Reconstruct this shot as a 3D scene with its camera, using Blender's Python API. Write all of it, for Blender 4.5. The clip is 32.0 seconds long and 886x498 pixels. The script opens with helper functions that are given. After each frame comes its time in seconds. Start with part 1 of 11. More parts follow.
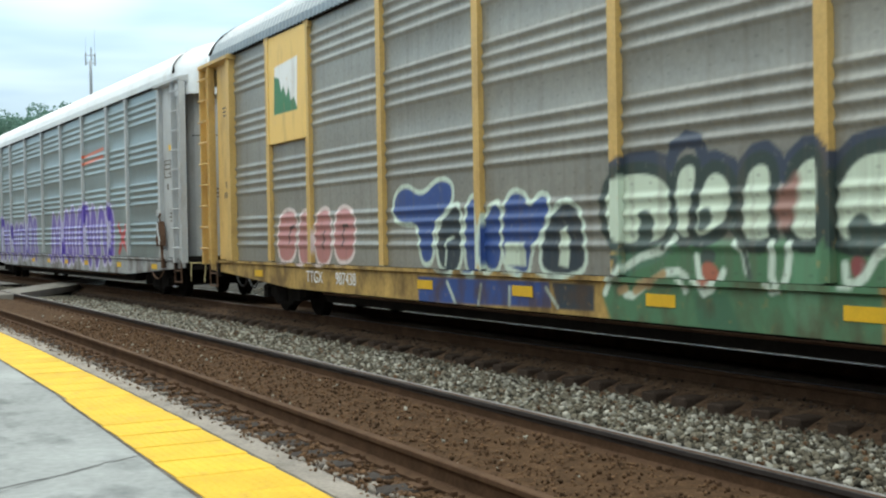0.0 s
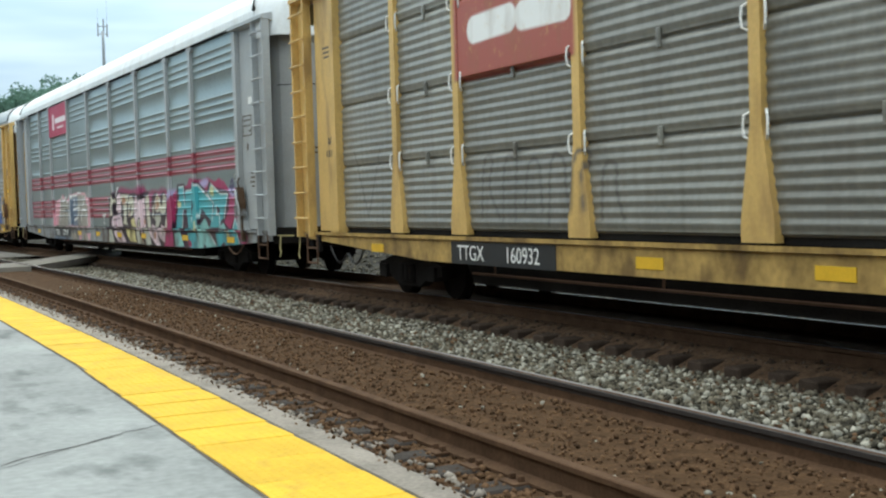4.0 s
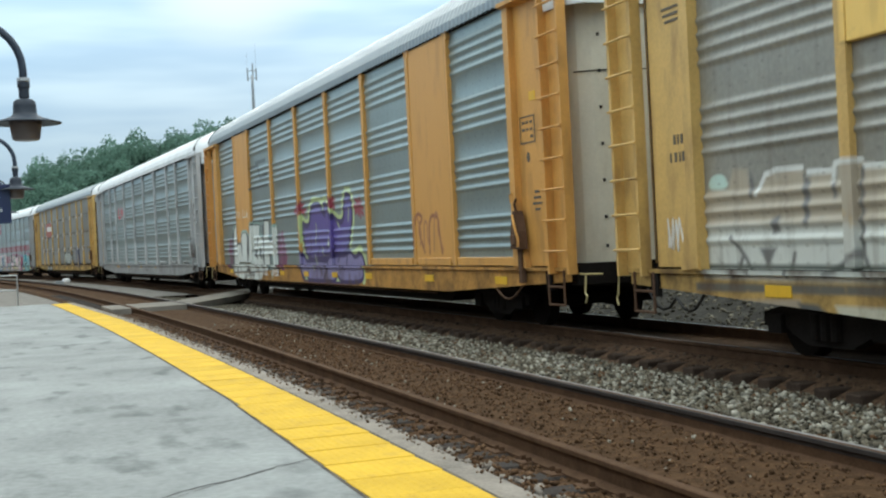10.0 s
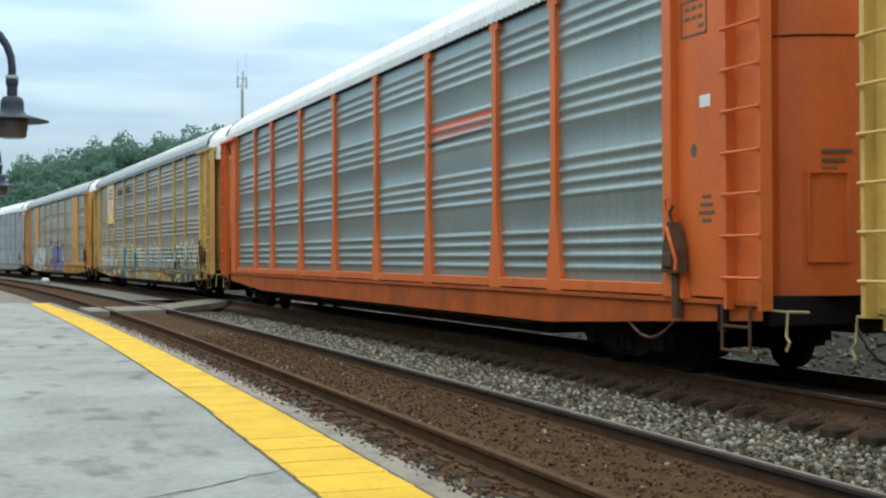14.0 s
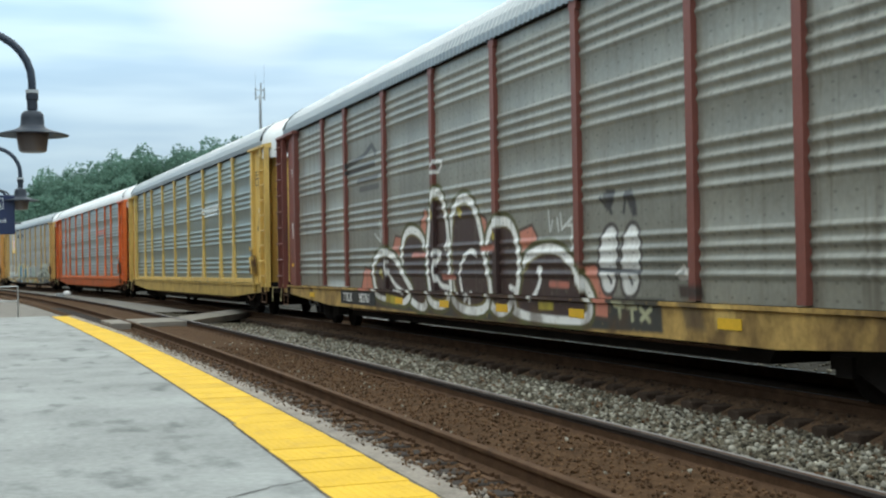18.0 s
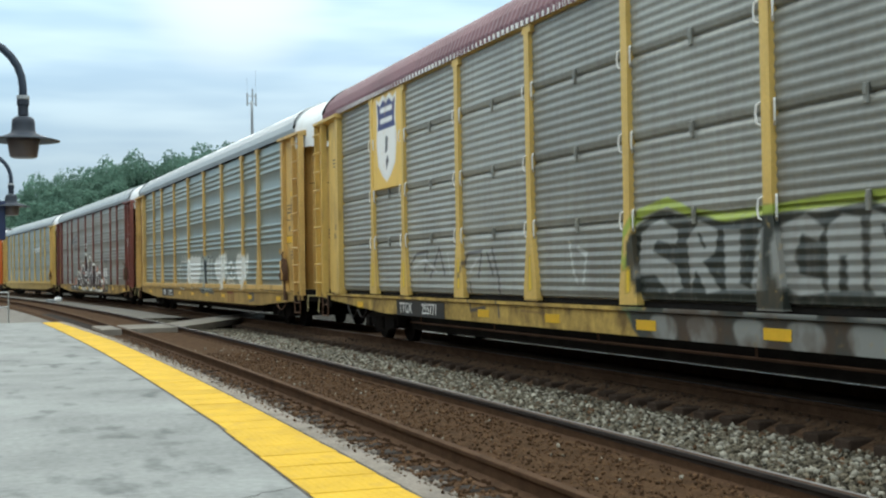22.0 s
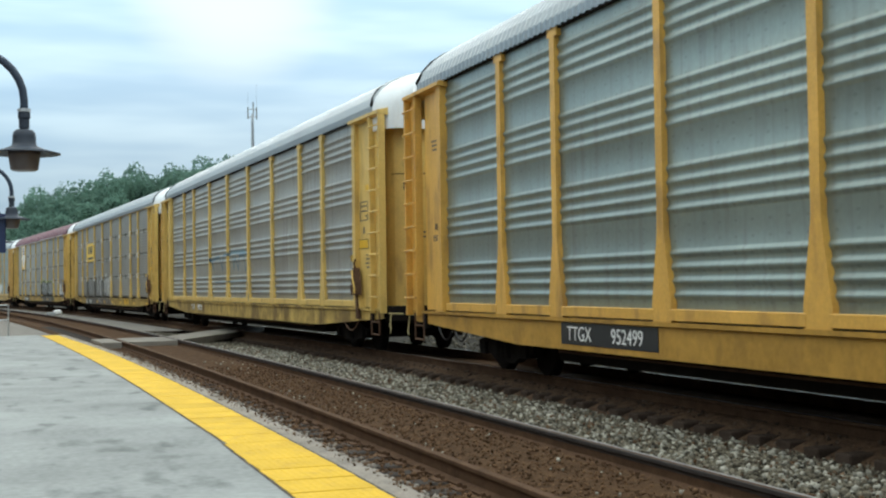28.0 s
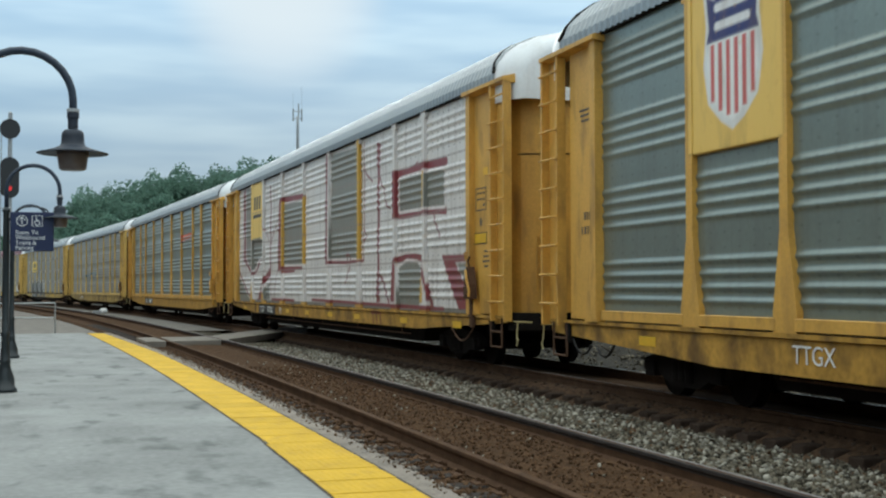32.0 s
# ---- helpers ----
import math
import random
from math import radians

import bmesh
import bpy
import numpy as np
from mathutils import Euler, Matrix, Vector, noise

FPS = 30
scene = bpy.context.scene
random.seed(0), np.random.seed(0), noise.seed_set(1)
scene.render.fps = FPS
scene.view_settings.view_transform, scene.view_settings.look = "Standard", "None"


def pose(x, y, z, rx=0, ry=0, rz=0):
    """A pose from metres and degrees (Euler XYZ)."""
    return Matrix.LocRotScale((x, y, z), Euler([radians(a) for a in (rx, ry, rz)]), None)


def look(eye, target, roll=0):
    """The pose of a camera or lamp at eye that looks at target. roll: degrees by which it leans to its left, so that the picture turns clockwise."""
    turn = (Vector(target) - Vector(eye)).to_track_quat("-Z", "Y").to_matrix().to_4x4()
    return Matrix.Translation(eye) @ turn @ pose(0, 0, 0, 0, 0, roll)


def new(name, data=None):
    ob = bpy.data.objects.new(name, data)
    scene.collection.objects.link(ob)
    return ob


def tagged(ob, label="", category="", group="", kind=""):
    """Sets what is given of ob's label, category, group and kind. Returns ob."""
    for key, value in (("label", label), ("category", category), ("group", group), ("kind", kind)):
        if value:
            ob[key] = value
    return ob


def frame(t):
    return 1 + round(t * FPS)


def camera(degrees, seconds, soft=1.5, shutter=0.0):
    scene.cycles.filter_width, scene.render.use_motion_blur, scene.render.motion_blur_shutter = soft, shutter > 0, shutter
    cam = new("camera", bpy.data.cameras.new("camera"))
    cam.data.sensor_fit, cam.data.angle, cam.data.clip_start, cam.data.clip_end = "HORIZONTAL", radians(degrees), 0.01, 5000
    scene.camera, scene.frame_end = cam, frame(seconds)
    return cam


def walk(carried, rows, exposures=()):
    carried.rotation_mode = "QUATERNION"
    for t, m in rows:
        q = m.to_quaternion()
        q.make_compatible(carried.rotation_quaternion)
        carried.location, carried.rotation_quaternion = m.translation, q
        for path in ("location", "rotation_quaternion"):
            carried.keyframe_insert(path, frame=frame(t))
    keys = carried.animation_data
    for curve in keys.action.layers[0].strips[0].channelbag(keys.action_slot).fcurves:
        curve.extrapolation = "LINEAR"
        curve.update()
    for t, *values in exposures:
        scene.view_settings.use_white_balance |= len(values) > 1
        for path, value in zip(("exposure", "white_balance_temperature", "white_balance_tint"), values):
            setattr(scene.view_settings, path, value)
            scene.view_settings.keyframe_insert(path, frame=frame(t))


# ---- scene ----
FOV, EYE = 39.9, 1.424
cam = camera(FOV, 32.0, soft=2.2, shutter=0.04)
# seconds, heading to the left of the track's line, pitch, lean, in degrees
TURNS = [
    (0, -26.28, -0.79, -1.00), (0.5, -26.13, -0.94, -0.94), (1, -25.50, -0.71, -1.11), (1.5, -25.45, -0.90, -1.42),
    (2, -25.27, -0.97, -1.94), (2.5, -25.00, -1.14, -1.79), (3, -24.92, -1.13, -1.66), (3.5, -23.32, -1.71, -1.86),
    (4, -25.54, -2.32, -1.71), (4.5, -24.65, -0.78, -1.27), (6.5, -17.57, -1.74, -2.30), (7, -19.21, -1.65, -3.11),
    (7.5, -19.44, -1.58, -2.97), (8, -19.59, -1.20, -3.01), (8.5, -19.71, -1.06, -2.96), (9, -19.41, -0.97, -2.93),
    (9.5, -19.00, -0.74, -2.89), (10, -18.82, -0.47, -2.86), (10.5, -18.63, -0.27, -2.76), (11, -18.81, -0.38, -2.30),
    (11.5, -19.36, -0.01, -0.98), (12, -19.63, 0.72, -0.33), (12.5, -19.37, 0.54, -0.26), (13, -19.23, 0.54, -0.18),
    (13.5, -19.47, 0.33, -0.31), (14, -19.66, 0.30, -0.29), (14.5, -19.44, 0.42, -0.44), (16.5, -19.63, 0.70, 0.08),
    (17, -20.53, 0.87, -0.71), (17.5, -18.68, 1.05, -0.59), (18, -18.76, 0.71, -0.98), (18.5, -18.53, 0.43, -1.30),
    (19, -18.61, 0.36, -1.39), (19.5, -18.74, 0.31, -1.47), (20, -18.73, 0.27, -1.52), (20.5, -18.85, 0.05, -1.59),
    (21, -18.97, -0.03, -1.16), (21.5, -19.16, 0.49, -0.81), (22, -19.16, 0.99, -0.95), (22.5, -18.53, 1.04, -0.79),
    (23, -18.44, 1.08, -0.87), (23.5, -18.66, 1.20, -0.88), (24, -18.58, 1.24, -0.81), (24.5, -18.64, 1.19, -0.86),
    (25, -18.56, 1.11, -0.98), (25.5, -18.55, 1.05, -1.18), (27.5, -19.41, 1.51, -0.91), (28, -19.16, 1.63, -0.84),
    (28.5, -18.84, 1.81, -0.75), (29, -18.84, 1.81, -0.95), (29.5, -18.86, 1.87, -0.86), (30, -18.87, 2.00, -0.94),
    (30.5, -18.66, 2.14, -0.80), (31, -18.50, 1.97, -0.82), (31.5, -18.05, 1.96, -0.71), (32, -17.15, 1.79, -0.14),
]


EXPOSURES = [(0, 0.37, 6280, 7), (4, 0.37, 6180, 7), (9, 0.14, 6150, 7), (18, 0.15, 6200, 7), (24, 0.1, 6250, 7), (28, 0.1, 6200, 7), (30, -0.06, 6240, 7), (32, -0.26, 6150, 7)]


def aim(yaw, pitch, roll):
    y, p = radians(yaw), radians(pitch)
    way = Vector((-math.sin(y) * math.cos(p), math.cos(y) * math.cos(p), math.sin(p)))
    eye = Vector((0, 0, EYE))
    return look(eye, eye + way, roll)


walk(cam, [(t, aim(*a)) for t, *a in TURNS], EXPOSURES)

# ---- plan: z = 0 at the top of the rails; the tracks are arcs about one centre ----
NEAR, FAR = 4.138, 8.609          # the two tracks' distance from the camera's foot
R = 767.4                          # radius of the far track
CX = FAR - R
PITCH = 28.5                       # from coupler to coupler
PLATFORM, BED = -0.08, -0.20       # heights of the platform and of the ballast


def place(s, off=0.0, z=0.0):
    """The point s metres along the far track, off metres to its outer side."""
    a = s / R
    return Vector((CX + (R + off) * math.cos(a), (R + off) * math.sin(a), z))


TRACK1 = NEAR - FAR                # the near track's offset

# ---- light: a bright overcast, the sun behind cloud low over the line ----
SUN_AZ, SUN_EL = radians(9.5), radians(14)
SUN_WAY = Vector((math.sin(SUN_AZ) * math.cos(SUN_EL), math.cos(SUN_AZ) * math.cos(SUN_EL), math.sin(SUN_EL)))
world = bpy.data.worlds.new("overcast_sky")
scene.world = world
world.use_nodes = True
wn, wl = world.node_tree.nodes, world.node_tree.links


def sky_math(op, a, b=None, c=None):
    x = wn.new("ShaderNodeMath")
    x.operation = op
    for i, v in enumerate((a, b, c)):
        if isinstance(v, (int, float)):
            x.inputs[i].default_value = v
        elif v is not None:
            wl.new(v, x.inputs[i])
    return x.outputs[0]


def sky_range(v, a, b, c, d):
    x = wn.new("ShaderNodeMapRange")
    x.interpolation_type = "SMOOTHSTEP"
    for i, q in zip((1, 2, 3, 4), (a, b, c, d)):
        x.inputs[i].default_value = q
    wl.new(v, x.inputs[0])
    return x.outputs[0]


def sky_mix(f, a, b, blend="MIX"):
    x = wn.new("ShaderNodeMix")
    x.data_type, x.blend_type = "RGBA", blend
    for i, v in ((0, f), (6, a), (7, b)):
        if isinstance(v, (int, float)):
            x.inputs[i].default_value = v
        elif isinstance(v, tuple):
            x.inputs[i].default_value = (*v, 1)
        else:
            wl.new(v, x.inputs[i])
    return x.outputs[2]


sky = wn.new("ShaderNodeTexSky")
sky.sky_type, sky.sun_disc = "NISHITA", False
sky.sun_elevation, sky.sun_rotation = SUN_EL, SUN_AZ
sky.air_density, sky.dust_density = 1.0, 2.0
coord = wn.new("ShaderNodeTexCoord")
sep = wn.new("ShaderNodeSeparateXYZ")
wl.new(coord.outputs["Generated"], sep.inputs[0])
squash = wn.new("ShaderNodeMapping")
squash.inputs["Scale"].default_value = (1.0, 1.0, 6.5)
squash.inputs["Location"].default_value = (0.35, 0.1, 0.2)
wl.new(coord.outputs["Generated"], squash.inputs[0])


def cloud(scale, detail):
    x = wn.new("ShaderNodeTexNoise")
    x.inputs["Scale"].default_value, x.inputs["Detail"].default_value, x.inputs["Roughness"].default_value = scale, detail, 0.5
    wl.new(squash.outputs[0], x.inputs["Vector"])
    return x.outputs["Fac"]


thick = sky_math("ADD", sky_math("MULTIPLY", cloud(4.5, 2), 0.7), sky_math("MULTIPLY", cloud(11.0, 2), 0.3))
clouds = sky_mix(sky_range(thick, 0.34, 0.66, 0.0, 1.0), (4.15, 6.1, 7.8), (6.0, 7.9, 9.1))
lift = sky_math("MULTIPLY_ADD", sky_math("MAXIMUM", sep.outputs["Z"], 0.0), 2.9, 0.48)
rise = wn.new("ShaderNodeCombineXYZ")
for i in range(3):
    wl.new(lift, rise.inputs[i])
clouds = sky_mix(sky_range(sep.outputs["Z"], 0.2, 0.5, 0.0, 1.0), clouds, (6.4, 6.75, 6.5))
clouds = sky_mix(1.0, clouds, rise.outputs[0], "MULTIPLY")
dot = wn.new("ShaderNodeVectorMath")
dot.operation = "DOT_PRODUCT"
wl.new(coord.outputs["Generated"], dot.inputs[0])
dot.inputs[1].default_value = SUN_WAY
halo = sky_range(dot.outputs["Value"], math.cos(radians(5.5)), 1.0, 0.0, 0.95)
clouds = sky_mix(halo, clouds, (7.7, 8.6, 9.1))
cover = sky_mix(0.985, sky.outputs[0], clouds)
bg = wn["Background"]
wl.new(cover, bg.inputs["Color"])
bg.inputs["Strength"].default_value = 0.11

sun = new("sun", bpy.data.lights.new("sun", "SUN"))
sun.data.energy, sun.data.angle, sun.data.color = 0.7, radians(20), (1.0, 0.97, 0.92)
sun.matrix_world = look((0, 0, 60), Vector((0, 0, 60)) - SUN_WAY)
scene.view_settings.exposure = 0.0


# ---- materials ----
def mat(name, col, rough=0.6, metal=0.0, var=0.25, scale=2.0, fine=30.0, bump=0.0, bscale=60.0, streak=0.0, streak_col=(0.12, 0.08, 0.05), painted=False, rand=0.0, stretch=(1, 1, 1), dots=0.0, streak_scale=(5, 5, 0.35), streak_from=0.5, through_leaf=0.0, gloss=0.5, each=0.0):
    m = bpy.data.materials.new(name)
    m.use_nodes = True
    n, l = m.node_tree.nodes, m.node_tree.links
    b = n["Principled BSDF"]
    b.inputs["Roughness"].default_value, b.inputs["Metallic"].default_value = rough, metal
    b.inputs["Specular IOR Level"].default_value = gloss
    tc = n.new("ShaderNodeTexCoord")
    mp = n.new("ShaderNodeMapping")
    mp.inputs["Scale"].default_value = stretch
    info = n.new("ShaderNodeObjectInfo")
    shift = n.new("ShaderNodeVectorMath")
    shift.operation = "MULTIPLY_ADD"
    shift.inputs[1].default_value = (37.0, 91.0, 53.0)
    l.new(info.outputs["Random"], shift.inputs[0])
    l.new(tc.outputs["Object"], shift.inputs[2])
    l.new(shift.outputs[0], mp.inputs[0])

    def noise_at(sc, detail=3):
        x = n.new("ShaderNodeTexNoise")
        x.inputs["Scale"].default_value, x.inputs["Detail"].default_value = sc, detail
        l.new(mp.outputs[0], x.inputs["Vector"])
        return x.outputs["Fac"]

    def mul(a, bb, op="MULTIPLY"):
        x = n.new("ShaderNodeMath")
        x.operation = op
        for i, v in enumerate((a, bb)):
            if isinstance(v, (int, float)):
                x.inputs[i].default_value = v
            else:
                l.new(v, x.inputs[i])
        return x.outputs[0]

    def mix(f, a, c, blend="MIX"):
        x = n.new("ShaderNodeMix")
        x.data_type, x.blend_type = "RGBA", blend
        for i, v in ((0, f), (6, a), (7, c)):
            if isinstance(v, (int, float)):
                x.inputs[i].default_value = v
            elif isinstance(v, tuple):
                x.inputs[i].default_value = (*v, 1)[:4]
            else:
                l.new(v, x.inputs[i])
        return x.outputs[2]

    dark = tuple(c * (1 - var) for c in col)
    light = tuple(min(1, c * (1 + var * 0.7)) for c in col)
    two = mul(mul(noise_at(scale), 0.62), mul(noise_at(fine, 2), 0.38), "ADD")
    stepped = n.new("ShaderNodeMapRange")
    stepped.inputs["From Min"].default_value, stepped.inputs["From Max"].default_value = 0.32, 0.68
    l.new(two, stepped.inputs["Value"])
    c = mix(stepped.outputs[0], dark, light)
    if each:
        er = n.new("ShaderNodeMapRange")
        er.inputs["To Min"].default_value, er.inputs["To Max"].default_value = 1 - each, 1 + each
        l.new(info.outputs["Random"], er.inputs["Value"])
        ec = n.new("ShaderNodeCombineXYZ")
        for i in range(3):
            l.new(er.outputs[0], ec.inputs[i])
        c = mix(1.0, c, ec.outputs[0], "MULTIPLY")
    if rand:
        oi = n.new("ShaderNodeNewGeometry")
        rr = n.new("ShaderNodeMapRange")
        rr.inputs["To Min"].default_value, rr.inputs["To Max"].default_value = 1 - rand, 1 + rand
        l.new(oi.outputs["Random Per Island"], rr.inputs["Value"])
        cc = n.new("ShaderNodeCombineXYZ")
        for i in range(3):
            l.new(rr.outputs[0], cc.inputs[i])
        c = mix(1.0, c, cc.outputs[0], "MULTIPLY")
    if painted:
        at = n.new("ShaderNodeAttribute")
        at.attribute_name = "paint"
        wear = n.new("ShaderNodeMapRange")
        wear.inputs["From Min"].default_value, wear.inputs["From Max"].default_value = 0.28, 0.40
        wear.inputs["To Min"].default_value = 0.72
        l.new(noise_at(9, 4), wear.inputs["Value"])
        cover = mul(at.outputs["Alpha"], wear.outputs[0])
        c = mix(cover, c, at.outputs["Color"])
        bare = mul(1.0, cover, "SUBTRACT")
        l.new(mul(bare, metal), b.inputs["Metallic"])
        l.new(mul(mul(bare, gloss - 0.4), 0.4, "ADD"), b.inputs["Specular IOR Level"])
    if dots:
        vo = n.new("ShaderNodeTexVoronoi")
        vo.inputs["Randomness"].default_value, vo.inputs["Scale"].default_value = 0.0, 1.0
        mp3 = n.new("ShaderNodeMapping")
        mp3.inputs["Scale"].default_value = (0.001, 3.3, 5.9)
        l.new(tc.outputs["Object"], mp3.inputs[0])
        l.new(mp3.outputs[0], vo.inputs["Vector"])
        dm = n.new("ShaderNodeMapRange")
        dm.inputs["From Min"].default_value, dm.inputs["From Max"].default_value = 0.07, 0.12
        dm.inputs["To Min"].default_value, dm.inputs["To Max"].default_value = dots, 0.0
        l.new(vo.outputs["Distance"], dm.inputs["Value"])
        c = mix(dm.outputs[0], c, (0.05, 0.05, 0.045))
    if streak:
        mp2 = n.new("ShaderNodeMapping")
        mp2.inputs["Scale"].default_value = streak_scale
        l.new(shift.outputs[0], mp2.inputs[0])
        s = n.new("ShaderNodeTexNoise")
        s.inputs["Scale"].default_value, s.inputs["Detail"].default_value = 1.6, 4
        l.new(mp2.outputs[0], s.inputs["Vector"])
        mr = n.new("ShaderNodeMapRange")
        mr.inputs["From Min"].default_value, mr.inputs["From Max"].default_value = streak_from, streak_from + 0.2
        mr.inputs["To Max"].default_value = streak
        l.new(s.outputs["Fac"], mr.inputs["Value"])
        c = mix(mr.outputs[0], c, streak_col)
    l.new(c, b.inputs["Base Color"])
    if bump:
        bp = n.new("ShaderNodeBump")
        bp.inputs["Strength"].default_value, bp.inputs["Distance"].default_value = 1.0, bump
        l.new(noise_at(bscale, 3), bp.inputs["Height"])
        l.new(bp.outputs[0], b.inputs["Normal"])
    if through_leaf:
        tl = n.new("ShaderNodeBsdfTranslucent")
        l.new(c, tl.inputs["Color"])
        ms = n.new("ShaderNodeMixShader")
        ms.inputs[0].default_value = through_leaf
        l.new(b.outputs[0], ms.inputs[1])
        l.new(tl.outputs[0], ms.inputs[2])
        l.new(ms.outputs[0], n["Material Output"].inputs[0])
    return m


def plain(name, col, rough=0.5, metal=0.0):
    return mat(name, col, rough, metal, var=0.12, scale=6, fine=50)


# ---- mesh helpers ----
_cache = {}


def cached(key, build):
    """One mesh for all pieces that are alike."""
    if key not in _cache:
        _cache[key] = build()
    return _cache[key]


def mesh_of(name, verts, faces, smooth=False):
    me = bpy.data.meshes.new(name)
    me.from_pydata([tuple(v) for v in verts], [], [tuple(f) for f in faces])
    if smooth:
        me.polygons.foreach_set("use_smooth", [True] * len(me.polygons))
    me.materials.append(None)
    return me


def put(name, me, material, parent=None, m=None, label=""):
    ob = new(name, me)
    ob.material_slots[0].link = "OBJECT"
    ob.material_slots[0].material = material
    if parent:
        ob.parent = parent
    if m is not None:
        ob.matrix_basis = m
    if label:
        ob["label"] = label
    return ob


def bm_mesh(name, bm, smooth=False):
    bmesh.ops.recalc_face_normals(bm, faces=bm.faces)
    me = bpy.data.meshes.new(name)
    bm.to_mesh(me)
    bm.free()
    if smooth:
        me.polygons.foreach_set("use_smooth", [True] * len(me.polygons))
    me.materials.append(None)
    return me


def box(bm, x0, x1, y0, y1, z0, z1, bevel=0.0):
    g = bmesh.ops.create_cube(bm, size=1.0)
    bmesh.ops.scale(bm, vec=(x1 - x0, y1 - y0, z1 - z0), verts=g["verts"])
    bmesh.ops.translate(bm, vec=((x0 + x1) / 2, (y0 + y1) / 2, (z0 + z1) / 2), verts=g["verts"])
    if bevel:
        edges = list({e for v in g["verts"] for e in v.link_edges})
        bmesh.ops.bevel(bm, geom=edges, offset=bevel, segments=1, affect="EDGES")


def tube(bm, pts, r, seg=8, caps=True):
    """A round tube along points; r is one radius or one a point."""
    pts = [Vector(p) for p in pts]
    rings = []
    side = None
    for i, p in enumerate(pts):
        d = (pts[min(i + 1, len(pts) - 1)] - pts[max(i - 1, 0)]).normalized()
        if side is None:
            side = d.orthogonal().normalized()
        side = (side - d * side.dot(d)).normalized()
        up = d.cross(side)
        rad = r[i] if isinstance(r, (list, tuple)) else r
        rings.append([bm.verts.new(p + (side * math.cos(a) + up * math.sin(a)) * rad) for a in (math.tau * k / seg for k in range(seg))])
    for a, b in zip(rings, rings[1:]):
        for k in range(seg):
            bm.faces.new((a[k], a[(k + 1) % seg], b[(k + 1) % seg], b[k]))
    if caps:
        bm.faces.new(rings[0])
        bm.faces.new(rings[-1])


def lathe(bm, profile, seg=20, x=0.0, y=0.0):
    """A turned form: profile of (radius, height)."""
    rings = [[bm.verts.new((x + r * math.cos(math.tau * k / seg), y + r * math.sin(math.tau * k / seg), z)) for k in range(seg)] for r, z in profile]
    for a, b in zip(rings, rings[1:]):
        for k in range(seg):
            bm.faces.new((a[k], a[(k + 1) % seg], b[(k + 1) % seg], b[k]))
    bm.faces.new(rings[0])
    bm.faces.new(rings[-1])


def prism(bm, poly, axis, a, b):
    """A polygon drawn out along one axis from a to b; poly holds the two other coordinates in order."""
    def v(p, t):
        q = list(p)
        q.insert(axis, t)
        return bm.verts.new(q)
    lo, hi = [v(p, a) for p in poly], [v(p, b) for p in poly]
    n = len(poly)
    for i in range(n):
        bm.faces.new((lo[i], lo[(i + 1) % n], hi[(i + 1) % n], hi[i]))
    bm.faces.new(lo)
    bm.faces.new(hi)


def strip(name, prof, s0, s1, step, material, closed=False, kind="structure"):
    """A section (offset, height) swept along the track's arc."""
    n = max(2, int((s1 - s0) / step) + 1)
    ss = np.linspace(s0, s1, n)
    v = [place(s, o(s) if callable(o) else o, z) for s in ss for o, z in prof]
    k = len(prof)
    f = []
    for i in range(n - 1):
        for j in range(k if closed else k - 1):
            a, b = i * k + j, i * k + (j + 1) % k
            f.append((a, b, b + k, a + k))
    if closed:
        f += [tuple(range(k - 1, -1, -1)), tuple((n - 1) * k + j for j in range(k))]
    ob = put(name, mesh_of(name, v, f), material)
    if kind:
        tagged(ob, kind=kind)
    return ob


M_CONCRETE = mat("worn_concrete", (0.247, 0.257, 0.251), 0.85, var=0.32, scale=0.9, fine=14, bump=0.004, bscale=35, streak=0.8, streak_col=(0.075, 0.082, 0.082), streak_scale=(1.9, 0.85, 1), streak_from=0.56, gloss=0.25)
M_EDGE = mat("stained_kerb_concrete", (0.25, 0.22, 0.188), 0.9, var=0.45, scale=2.0, fine=30, bump=0.008, bscale=30, gloss=0.1)
M_EDGEDIRT = mat("joint_dirt", (0.11, 0.095, 0.075), 0.95, var=0.5, scale=4, fine=30, gloss=0.05)
M_TACTILE = mat("yellow_tactile_paint", (0.62, 0.39, 0.03), 0.8, var=0.16, scale=1.5, fine=20, bump=0.003, bscale=40, streak=0.35, streak_col=(0.32, 0.2, 0.06), streak_scale=(2.0, 2.0, 1), streak_from=0.56, gloss=0.15, each=0.06)
M_BALLAST = mat("grey_ballast", (0.06, 0.055, 0.045), 0.95, var=0.5, scale=9, fine=45, bump=0.03, bscale=22, gloss=0.05)
M_BROWN = mat("brown_ballast", (0.078, 0.045, 0.024), 0.95, var=0.5, scale=6, fine=40, bump=0.03, bscale=22, gloss=0.05)
M_STONE = mat("ballast_stone", (0.114, 0.1, 0.074), 0.85, var=0.4, scale=20, fine=90, rand=0.75, gloss=0.15)
M_PALE = mat("pale_ballast_stone", (0.30, 0.285, 0.238), 0.8, var=0.3, scale=20, fine=90, rand=0.4, gloss=0.2)
M_BROWNSTONE = mat("rust_stained_stone", (0.100, 0.058, 0.032), 0.9, var=0.3, scale=20, fine=90, rand=0.55, gloss=0.08)
M_OILY = mat("oil_dark_ballast", (0.095, 0.06, 0.038), 0.95, var=0.5, scale=9, fine=45, bump=0.03, bscale=22, gloss=0.05)
M_OILTIE = mat("oil_dark_tie", (0.055, 0.04, 0.031), 0.95, var=0.4, scale=3, fine=40, bump=0.01, gloss=0.05)
